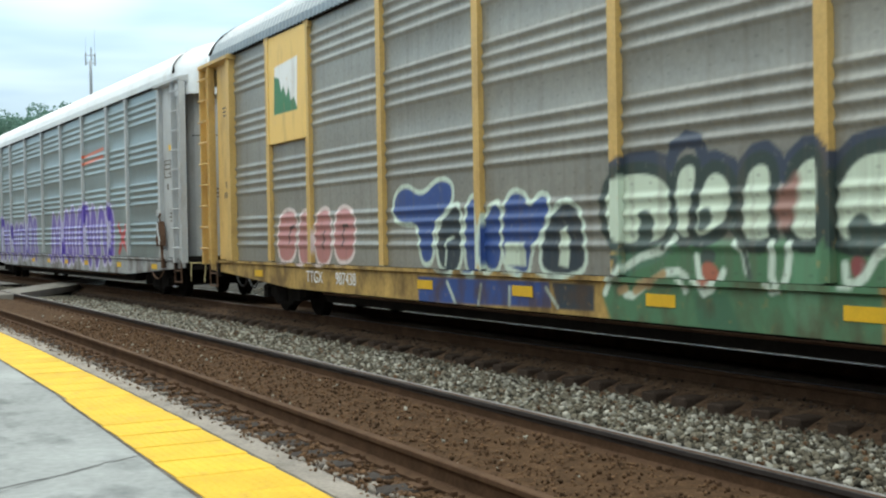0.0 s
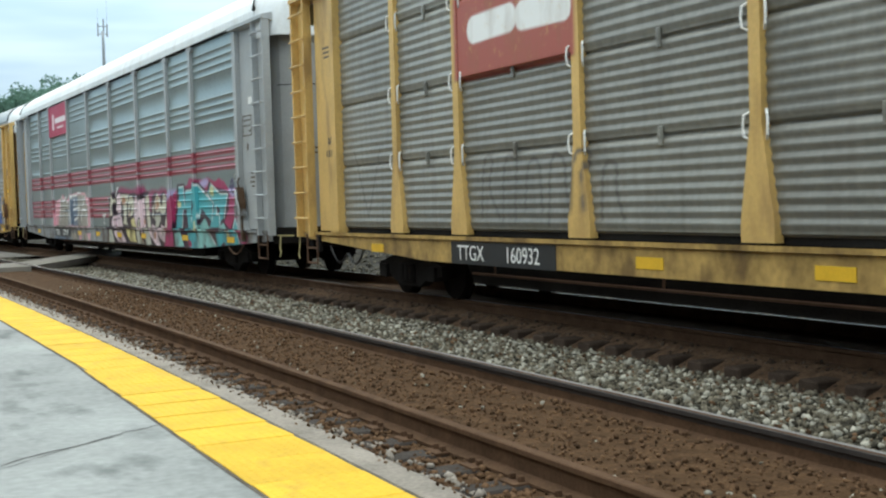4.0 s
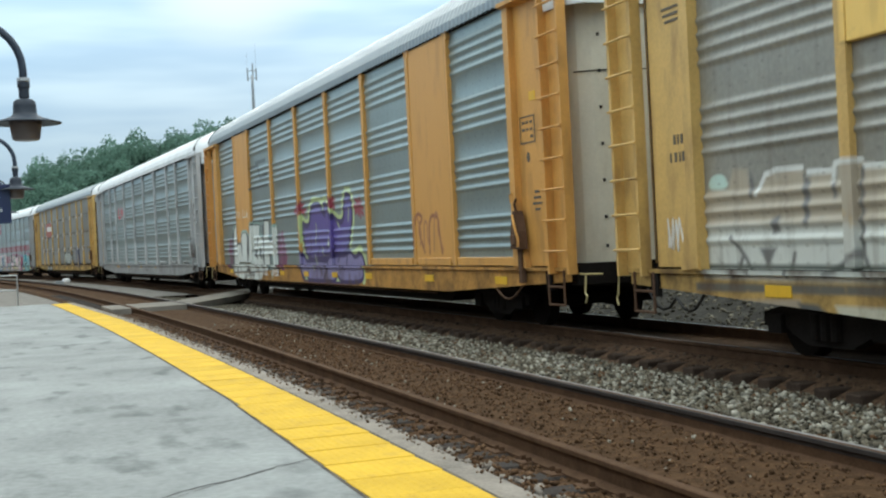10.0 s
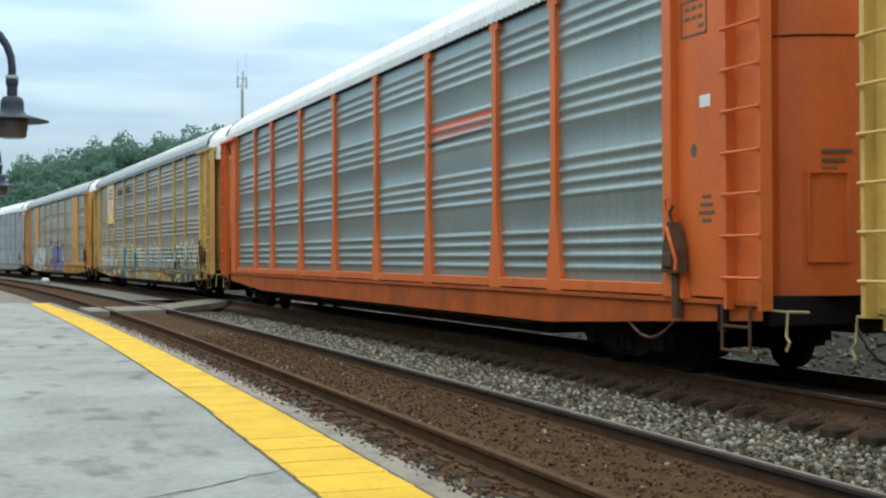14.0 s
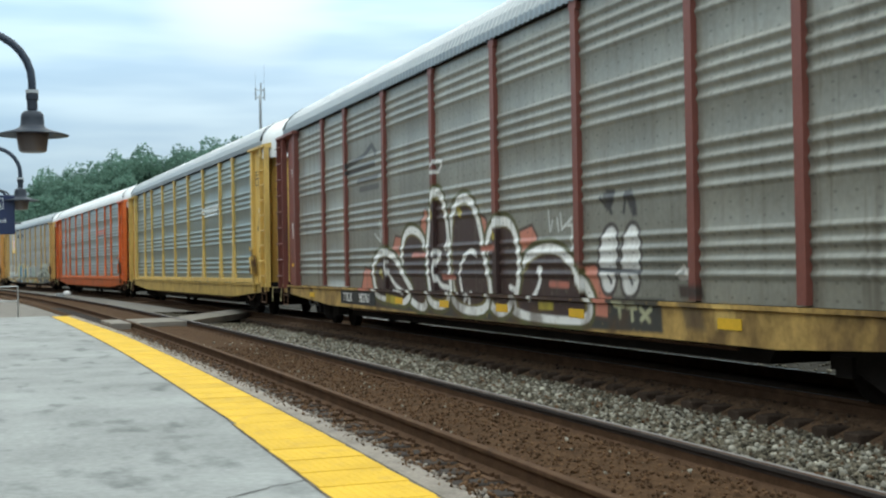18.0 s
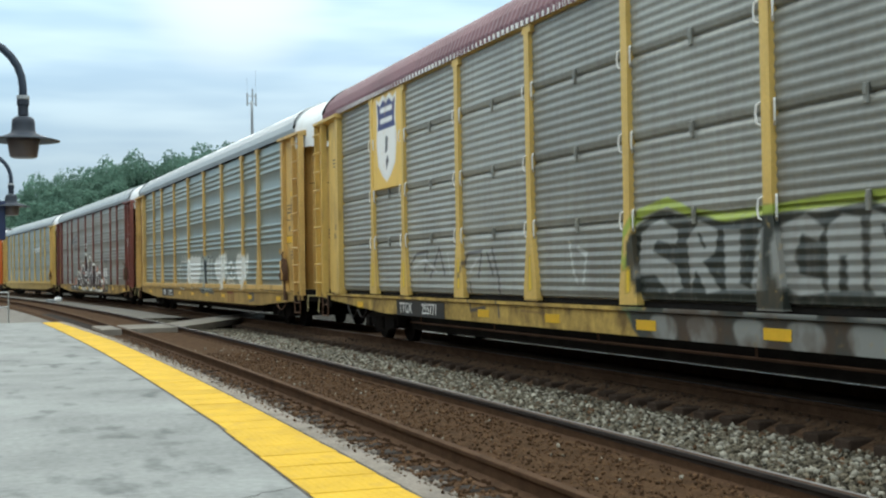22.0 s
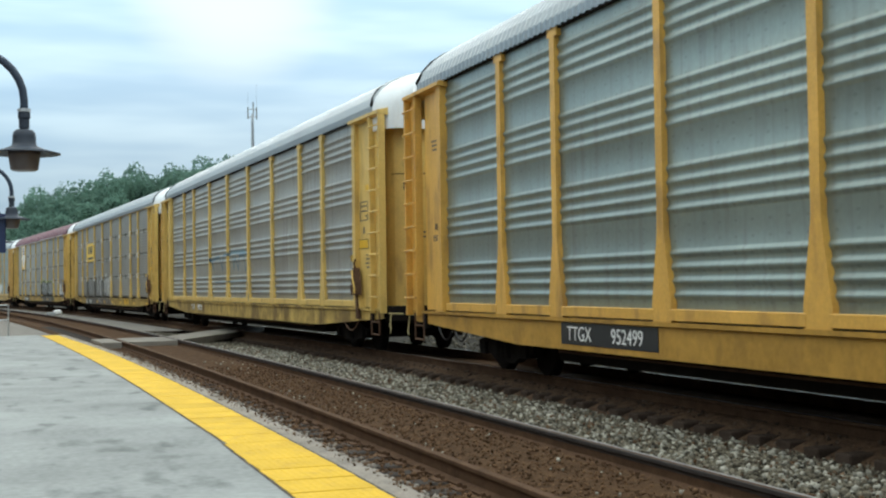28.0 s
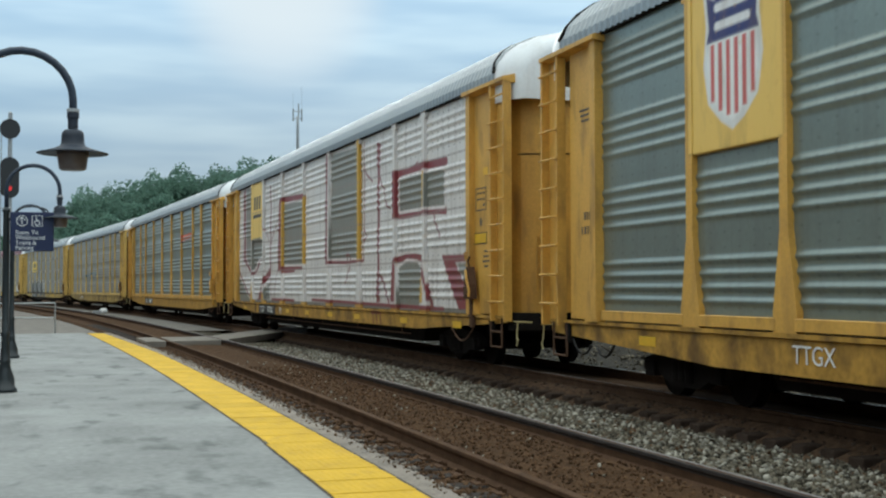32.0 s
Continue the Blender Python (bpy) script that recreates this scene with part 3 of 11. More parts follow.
def end_panel_mesh(sign):
    bm = bmesh.new()
    a, b = sorted((sign * 11.78, sign * (12.70 if sign > 0 else 12.86)))
    box(bm, -1.50, -1.36, a, b, 0.96, EAVE, 0.012)
    return bm_mesh("end_panel", bm)


def end_post_mesh(sign):
    bm = bmesh.new()
    c, d = sorted((sign * 11.62, sign * 11.8))
    prism(bm, [(-1.60, c), (-1.60, d), (-1.38, d), (-1.38, c)], 2, 0.96, EAVE)
    prism(bm, [(sign * 11.60, 0.94), (sign * 12.02, 0.94), (sign * 11.82, 1.75), (sign * 11.62, 1.75)], 0, -1.585, -1.45)
    return bm_mesh("end_post", bm)


def bracket_mesh(sign):
    """The ledge over the end panel and the ladder."""
    bm = bmesh.new()
    prism(bm, [(-1.66, EAVE - 0.09), (-1.66, EAVE - 0.03), (-1.40, EAVE + 0.03), (-1.40, EAVE - 0.14)], 1, *sorted((sign * 11.55, sign * 13.5)))
    return bm_mesh("end_bracket", bm)


def badge_mesh():
    bm = bmesh.new()
    ring = [bm.verts.new((-0.006, 0.13 * math.cos(a), 0.17 * math.sin(a))) for a in (math.tau * i / 18 for i in range(18))]
    face = bm.faces.new(ring)
    bmesh.ops.extrude_face_region(bm, geom=[face])
    for v in ring:
        v.co.x = 0.0
    bmesh.ops.recalc_face_normals(bm, faces=bm.faces)
    return bm_mesh("round_badge", bm)


def label_frame_mesh(w, h, dashes):
    """A stencilled box outline with a few unreadable dashes in it."""
    bm = bmesh.new()
    for a, b, c, d in ((-w / 2, w / 2, -h / 2, -h / 2 + 0.022), (-w / 2, w / 2, h / 2 - 0.022, h / 2), (-w / 2, -w / 2 + 0.022, -h / 2, h / 2), (w / 2 - 0.022, w / 2, -h / 2, h / 2)):
        box(bm, -0.006, 0.0, a, b, c, d)
    rng = random.Random(3)
    for k in range(dashes):
        y, z = (k % 3 - 1) * w * 0.27, (0.26 - 0.26 * (k // 3)) * h
        box(bm, -0.006, 0.0, y - rng.uniform(0.03, 0.055), y + rng.uniform(0.03, 0.055), z - 0.02, z + 0.02)
    return bm_mesh("label_frame", bm)


def scribble_mesh(w, h, loops):
    """A flat ribbon of paint that runs up and down."""
    bm = bmesh.new()
    rng = random.Random(11)
    pts = [Vector((-0.004, w * (0.5 - k / (2 * loops)) + rng.uniform(-0.04, 0.04), h * (0.5 if k % 2 else -0.5) * rng.uniform(0.55, 1.0))) for k in range(2 * loops + 1)]
    tube(bm, pts, 0.014, 4)
    return bm_mesh("tag", bm)


def half_disc_mesh(r, h):
    bm = bmesh.new()
    prism(bm, [(r * math.cos(a), h * math.sin(a)) for a in (math.pi * i / 14 for i in range(15))], 0, -0.004, 0.0)
    return bm_mesh("sprayed_disc", bm)


def stile_mesh():
    bm = bmesh.new()
    box(bm, -1.64, -1.50, -0.028, 0.028, 0.86, EAVE - 0.02)
    return bm_mesh("stile", bm)


def sign_mesh(u0, u1, z0, z1, paint):
    """A flat sheet laid over the ribs, with its edge turned back."""
    us = np.linspace(u0, u1, int((u1 - u0) / 0.022) + 1)
    zs = np.linspace(z0, z1, int((z1 - z0) / 0.022) + 1)
    prof = [(z0, 0.0)] + [(z, -0.062) for z in zs] + [(z1, 0.0)]
    return grid_mesh("sign_plate", us, prof, paint, (u0 + u1) / 2)


def ladder_mesh():
    bm = bmesh.new()
    box(bm, -1.52, -1.49, -0.27, 0.27, 0.9, EAVE - 0.1)
    return bm_mesh("ladder", bm)


def rung_mesh():
    bm = bmesh.new()
    tube(bm, [(-1.66, -0.33, 0), (-1.66, 0.33, 0)], 0.017, 6)
    return bm_mesh("rung", bm)


def body_mesh():
    bm = bmesh.new()
    box(bm, -1.42, 1.42, -12.86, 12.86, 0.95, 4.97)
    return bm_mesh("body", bm)


def under_mesh(name):
    bm = bmesh.new()
    if name == "centre_sill":
        box(bm, -0.35, 0.35, -13.4, 13.4, 0.6, 0.84)
    elif name == "floor_frame":
        box(bm, -1.36, 1.36, -13.3, 13.3, 0.842, 0.97)
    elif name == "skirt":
        # One solid block fills the space below the floor between the bogies.
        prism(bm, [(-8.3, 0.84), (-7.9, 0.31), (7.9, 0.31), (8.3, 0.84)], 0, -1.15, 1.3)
    else:
        box(bm, 1.362, 1.52, -13.3, 13.3, 0.52, 1.0)
    return bm_mesh(name, bm)


def far_side_mesh():
    bm = bmesh.new()
    box(bm, 1.42, 1.47, -11.7, 11.7, 1.0, 4.95)
    for u in POSTS:
        box(bm, 1.47, 1.56, 14.25 - u - 0.08, 14.25 - u + 0.08, 1.0, 4.95)
    return bm_mesh("far_side", bm)


def bogie_mesh():
    bm = bmesh.new()
    for x in (-1.06, 1.06):
        prism(bm, [(-1.1, 0.48), (-1.1, 0.34), (-0.7, 0.32), (-0.35, 0.17), (0.35, 0.17), (0.7, 0.32), (1.1, 0.34), (1.1, 0.48), (0.5, 0.62), (-0.5, 0.62)], 0, x - 0.08, x + 0.08)
        for y in (-0.16, 0, 0.16):
            tube(bm, [(x - 0.1, y, 0.24), (x - 0.1, y, 0.5)], 0.06, 8)
        for y in (-0.84, 0.84):
            box(bm, x - 0.13, x + 0.1, y - 0.12, y + 0.12, 0.27, 0.47)
    box(bm, -1.1, 1.1, -0.2, 0.2, 0.4, 0.64)
    return bm_mesh("bogie", bm)


def wheelset_mesh():
    bm = bmesh.new()
    prof = [(0.05, -1.1), (0.08, -0.83), (0.33, -0.82), (0.36, -0.82), (0.36, -0.70), (0.385, -0.69), (0.385, -0.67), (0.31, -0.67), (0.09, -0.70), (0.08, 0.70), (0.31, 0.67), (0.385, 0.67), (0.385, 0.69), (0.36, 0.70), (0.36, 0.82), (0.33, 0.82), (0.08, 0.83), (0.05, 1.1)]
    lathe(bm, prof, 22)
    bmesh.ops.rotate(bm, matrix=Matrix.Rotation(math.pi / 2, 3, "Y"), verts=bm.verts)
    return bm_mesh("wheelset", bm)


def coupler_mesh(sign):
    bm = bmesh.new()
    a, b = sorted((sign * 13.3, sign * 14.15))
    box(bm, -0.1, 0.1, a, b, 0.62, 0.84)
    a, b = sorted((sign * 13.9, sign * 14.24))
    box(bm, -0.17, 0.17, a, b, 0.56, 0.9, 0.03)
    return bm_mesh("coupler", bm)


def hose_mesh(sign):
    bm = bmesh.new()
    pts = [(-0.42, sign * (13.35 + 0.85 * k), 0.74 - 0.42 * math.sin(math.pi * k * 0.8)) for k in (0, 0.15, 0.3, 0.45, 0.6, 0.8, 1.0)]
    tube(bm, pts, 0.02, 6)
    return bm_mesh("air_hose", bm)


def lever_mesh(sign):
    bm = bmesh.new()
    y = sign * 13.72
    tube(bm, [(-1.42, sign * 13.3, 0.86), (-1.5, y, 0.86), (-1.52, y, 0.62), (-1.52, y + sign * 0.05, 0.57), (-1.52, y, 0.48)], 0.012, 6)
    tube(bm, [(-1.5, y, 0.86), (-1.25, y, 0.85)], 0.014, 6)
    return bm_mesh("uncoupling_lever", bm)


def step_mesh(sign):
    bm = bmesh.new()
    a = sign * 12.95
    for y in (a - 0.24, a + 0.24):
        tube(bm, [(-1.5, y, 0.95), (-1.56, y, 0.9), (-1.56, y, 0.42)], 0.018, 6)
    for z in (0.43, 0.68):
        tube(bm, [(-1.56, a - 0.24, z), (-1.56, a + 0.24, z)], 0.018, 6)
    return bm_mesh("step", bm)


def end_sill_mesh(sign):
    bm = bmesh.new()
    box(bm, -1.45, 1.45, *sorted((sign * 13.2, sign * 13.42)), 0.7, 1.0, 0.01)
    for y in (sign * 12.7,):
        box(bm, -1.56, -1.5, y - 0.08, y + 0.08, 0.62, 0.9)
    return bm_mesh("end_sill", bm)


def brake_mesh():
    """The gear case of the hand brake, a plate behind it and a chain guide below."""
    bm = bmesh.new()
    prism(bm, [(-0.17, 1.22), (0.16, 1.22), (0.13, 1.5), (0.03, 1.78), (-0.05, 1.78), (-0.15, 1.48)], 0, -1.68, -1.55)
    box(bm, -1.72, -1.66, -0.1, 0.08, 1.28, 1.44, 0.012)
    tube(bm, [(-1.62, 0.02, 1.76), (-1.64, 0.04, 1.88), (-1.62, 0.0, 1.96)], 0.02, 6)
    box(bm, -1.62, -1.54, -0.06, 0.05, 0.72, 1.23, 0.01)
    return bm_mesh("hand_brake", bm)


def brake_lever_mesh():
    bm = bmesh.new()
    tube(bm, [(-1.70, 0.0, 1.72), (-1.73, -0.12, 1.56), (-1.71, -0.19, 1.36), (-1.72, -0.19, 1.25)], 0.02, 6)
    tube(bm, [(-1.70, 0.02, 1.9), (-1.71, 0.02, 2.02), (-1.71, -0.06, 2.04), (-1.70, -0.06, 1.92)], 0.014, 6)
    return bm_mesh("brake_lever", bm)


def chain_mesh():
    bm = bmesh.new()
    tube(bm, [(-1.5, 0.6 - 1.2 * k, 0.72 - 0.26 * math.sin(math.pi * k)) for k in (i / 12 for i in range(13))], [0.012 + 0.009 * (i % 2) for i in range(13)], 6)
    return bm_mesh("brake_chain", bm)


def pipe_mesh():
    bm = bmesh.new()
    tube(bm, [(-1.32, -7.6, 0.46), (-1.32, 7.6, 0.46)], 0.018, 6)
    for y in (-7, -3.5, 0, 3.5, 7):
        tube(bm, [(-1.32, y, 0.46), (-1.32, y, 0.6)], 0.015, 5)
    return bm_mesh("brake_pipe", bm)


def lug_mesh(w):
    bm = bmesh.new()
    box(bm, -1.55, -1.46, -w / 2 + 0.17, w / 2 - 0.17, SILL_TOP + 0.015, SILL_TOP + 0.15, 0.008)
    return bm_mesh("panel_lug", bm)


def chord_mesh():
    bm = bmesh.new()
    box(bm, -1.53, -1.42, -11.7, 11.7, EAVE - 0.03, EAVE + 0.02)
    return bm_mesh("top_chord", bm)


def hoop_mesh(sg):
    bm = bmesh.new()
    if sg:
        tube(bm, [(-1.50, sg * 0.09, -0.13), (-1.545, sg * 0.15, -0.09), (-1.55, sg * 0.16, 0.0), (-1.545, sg * 0.15, 0.09), (-1.50, sg * 0.09, 0.13)], 0.013, 5)
    return bm_mesh("grab_hoop", bm)


def rod_mesh():
    """A bar on two short feet that locks the panel to the sill."""
    bm = bmesh.new()
    tube(bm, [(-1.545, -0.5, 1.06), (-1.545, 0.5, 1.06)], 0.022, 6)
    for y in (-0.42, 0.42):
        box(bm, -1.56, -1.46, y - 0.05, y + 0.05, 0.965, 1.05, 0.006)
    return bm_mesh("panel_rod", bm)


def latch_mesh():
    bm = bmesh.new()
    box(bm, -1.512, -1.48, -0.03, 0.03, -0.10, 0.09, 0.006)
    box(bm, -1.522, -1.51, -0.018, 0.018, -0.02, 0.05)
    return bm_mesh("panel_latch", bm)


def eave_trim_mesh():
    """A row of small tabs that hang from the roof's edge."""
    bm = bmesh.new()
    for i in range(136):
        y = -11.6 + 0.172 * i
        box(bm, -1.578, -1.556, y, y + 0.085, 4.885, 4.965)
    return bm_mesh("eave_trim", bm)


def plate_mesh(w, h):
    bm = bmesh.new()
    box(bm, -0.006, 0.0, -w / 2, w / 2, -h / 2, h / 2)
    return bm_mesh("plate", bm)


def wording(name, text, size, material, parent, x, u, z, label="", squeeze=1.0):
    """Letters cut from a thin sheet, on the wagon's side; u is the middle."""
    cu = bpy.data.curves.new("letters", "FONT")
    cu.body, cu.size, cu.align_x, cu.extrude = text, size, "CENTER", 0.002
    tmp = bpy.data.objects.new("letters", cu)
    me = bpy.data.meshes.new_from_object(tmp)
    bpy.data.objects.remove(tmp)
    me.materials.clear()
    me.materials.append(None)
    m = Matrix.Translation((x, 14.25 - u, z)) @ Matrix.Rotation(-math.pi / 2, 4, "Z") @ Matrix.Rotation(math.pi / 2, 4, "X") @ Matrix.Diagonal((squeeze, 1, 1, 1))
    return put(name, me, material, parent, m, label)


GALV = dict(rough=0.34, metal=0.45, var=0.14, scale=0.7, fine=14, streak=0.3, streak_col=(0.2, 0.21, 0.2), dots=0.22, each=0.08)


def pair(name, *a, **k):
    """A finish, and the same finish under graffiti."""
    return mat(name, *a, **k), mat(name + "_sprayed", *a, painted=True, **{**k, "streak": 0.5 * k.get("streak", 0)})


M_GALV = pair("galvanised_sheet", (0.268, 0.325, 0.32), **GALV)
GREEN = pair("greenish_galvanised_sheet", (0.24, 0.285, 0.258), **{**GALV, "streak": 0.45, "streak_col": (0.15, 0.15, 0.135), "gloss": 0.7})
DULL = pair("dirty_galvanised_sheet", (0.27, 0.265, 0.232), **{**GALV, "rough": 0.42, "metal": 0.2, "var": 0.25, "streak": 0.65, "streak_col": (0.125, 0.105, 0.08), "gloss": 0.85})
OLDP = pair("old_weathered_sheet", (0.265, 0.268, 0.24), **{**GALV, "gloss": 0.85, "rough": 0.42, "metal": 0.2, "var": 0.22, "streak": 0.6, "streak_col": (0.16, 0.14, 0.12), "dots": 0.0, "each": 0.16})


SOOTY = pair("sooty_galvanised_sheet", (0.25, 0.248, 0.212), **{**GALV, "rough": 0.42, "metal": 0.2, "var": 0.28, "streak": 0.7, "streak_col": (0.1, 0.085, 0.065), "gloss": 0.8, "dots": 0.42})
WASHED = pair("sheet_under_white_paint", (0.24, 0.235, 0.205), **{**GALV, "rough": 0.42, "metal": 0.2, "var": 0.25, "streak": 0.75, "streak_col": (0.2, 0.13, 0.09), "dots": 0.6, "gloss": 0.7})
PAINTS = {}


OLDP2 = pair("old_sooty_sheet", (0.215, 0.21, 0.182), **{**GALV, "gloss": 0.85, "rough": 0.42, "metal": 0.2, "var": 0.3, "streak": 0.7, "streak_col": (0.11, 0.095, 0.08), "dots": 0.0, "each": 0.16})


def coat(name, col, dirt=0.45, dirt_col=(0.2, 0.11, 0.04), var=0.13, rough=0.5):
    PAINTS[name] = col
    return pair(name, col, rough, var=var, scale=1.1, fine=22, streak=dirt, streak_col=dirt_col, streak_scale=(2.2, 2.2, 0.7), streak_from=0.52, bump=0.002, bscale=18, gloss=0.5)


YEL = coat("weathered_yellow_paint", (0.60, 0.39, 0.125), 0.6, (0.23, 0.13, 0.05), 0.18)
YEL2 = coat("pale_yellow_paint", (0.66, 0.45, 0.125), 0.55, (0.26, 0.16, 0.06), 0.16)
DEEP = coat("deep_yellow_paint", (0.66, 0.37, 0.07), 0.6, (0.2, 0.11, 0.04), 0.18)
ORG = coat("orange_paint", (0.66, 0.145, 0.025), 0.25, (0.2, 0.06, 0.03))
TAN = coat("faded_tan_orange_paint", (0.62, 0.32, 0.08))
BRN = coat("brown_red_paint", (0.19, 0.06, 0.045), 0.4, (0.07, 0.05, 0.04))
GRY = coat("pale_grey_paint", (0.46, 0.47, 0.47), 0.5, (0.22, 0.19, 0.16))
SIL = coat("silver_grey_paint", (0.37, 0.385, 0.39), 0.3, (0.25, 0.23, 0.2))
WHT = coat("white_roof_paint", (0.70, 0.72, 0.73), 0.3, (0.46, 0.42, 0.36), 0.1, 0.4)
ROOFG = pair("grey_roof_sheet", (0.30, 0.33, 0.345), 0.36, 0.5, var=0.1, scale=0.8, fine=16, streak=0.25, streak_col=(0.36, 0.36, 0.34), gloss=0.6)
MAROON = coat("faded_maroon_roof", (0.17, 0.075, 0.09), 0.2, (0.09, 0.05, 0.06), 0.2)
PALE = coat("cream_white_paint", (0.66, 0.64, 0.54), 0.35, (0.4, 0.36, 0.28), 0.1)
SILLS = {}


def grimy(c, cleaner=False):
    """The same paint with the road dirt that the side sills carry."""
    key = ("dusty_" if cleaner else "road_dirty_") + c[0].name
    if key not in SILLS:
        base = PAINTS[c[0].name]
        dirt, start = (0.7, 0.5) if cleaner else (1.4, 0.45)
        SILLS[key] = pair(key, tuple((0.66 if cleaner else 0.72) * q for q in base), 0.6, var=0.25 if cleaner else 0.42, scale=2.2, fine=14, streak=dirt, streak_col=(0.075, 0.042, 0.022), streak_scale=(1.5, 1.5, 1.1), streak_from=start, bump=0.003, bscale=14, gloss=0.25)
    return SILLS[key]


M_WHITE = plain("white_lettering", (0.8, 0.8, 0.78), 0.6)
M_INK = plain("black_lettering", (0.03, 0.03, 0.03), 0.6)
M_FADED = plain("faded_stencil_ink", (0.12, 0.1, 0.075), 0.7)
M_REFLECT = plain("yellow_reflective_sheet", (0.72, 0.43, 0.02), 0.45)
M_RUST = mat("rust_brown_steel", (0.11, 0.065, 0.042), 0.8, var=0.35, gloss=0.1)
M_HOSE = plain("pale_yellow_handle", (0.5, 0.42, 0.2), 0.6)
M_VENT = plain("dark_green_plate", (0.03, 0.045, 0.038), 0.6)
# Near-black finish for all parts below the floor.
M_UNDER = mat("near_black_underframe", (0.016, 0.014, 0.013), 0.9, var=0.4, gloss=0.05)

WH, BK, RED, MRN = (0.80, 0.80, 0.78), (0.03, 0.03, 0.035), (0.55, 0.05, 0.05), (0.24, 0.05, 0.06)


def scrawl(p, u0, u1, z0, z1, width, col, rim=None, seed=1):
    """A sprayed tag that nobody can read: loops and spikes side by side."""
    rng = random.Random(seed)
    n = max(2, int((u1 - u0) / ((z1 - z0) * 0.55)))
    step = (u1 - u0) / n
    group = []
    for i in range(n):
        a = u0 + step * i
        top, low = z1 - rng.uniform(0, 0.25) * (z1 - z0), z0 + rng.uniform(0, 0.2) * (z1 - z0)
        mid = (top + low) / 2 + rng.uniform(-0.1, 0.1)
        group.append(rounded([(a + 0.1 * step, low), (a + rng.uniform(0.1, 0.3) * step, top), (a + rng.uniform(0.5, 0.9) * step, top - 0.1 * rng.random()), (a + rng.uniform(0.4, 0.9) * step, mid), (a + rng.uniform(0.6, 1.0) * step, low)], False))
    if rim:
        p.lines(group, width * 1.7, rim)
    p.lines(group, width, col)


def ttx(p, u0, u1, z0, z1, w):
    """A worn red stencil mark of three strokes under a bar."""
    n = (u1 - u0) / 3
    p.lines([[(u0, z1), (u0 + 2 * n, z1)]] + [[(u0 + n * (k + 0.5), z0), (u0 + n * (k + 0.4), z1)] for k in range(3)], 1.4 * w, (0.23, 0.06, 0.025))


def block_mark(p, u0, u1, z0, z1, line):
    """A railway's emblem reduced to three dark blocks over a bar."""
    n = (u1 - u0) / 3
    for k in range(3):
        a = u0 + n * k
        p.area([(a + 0.04, z0), (a + n - 0.1, z0), (a + n - 0.03, z1), (a + 0.11, z1)], (0.05, 0.05, 0.045))
    p.lines([[(u0, line), (u1, line)]], 0.12, (0.05, 0.05, 0.045))


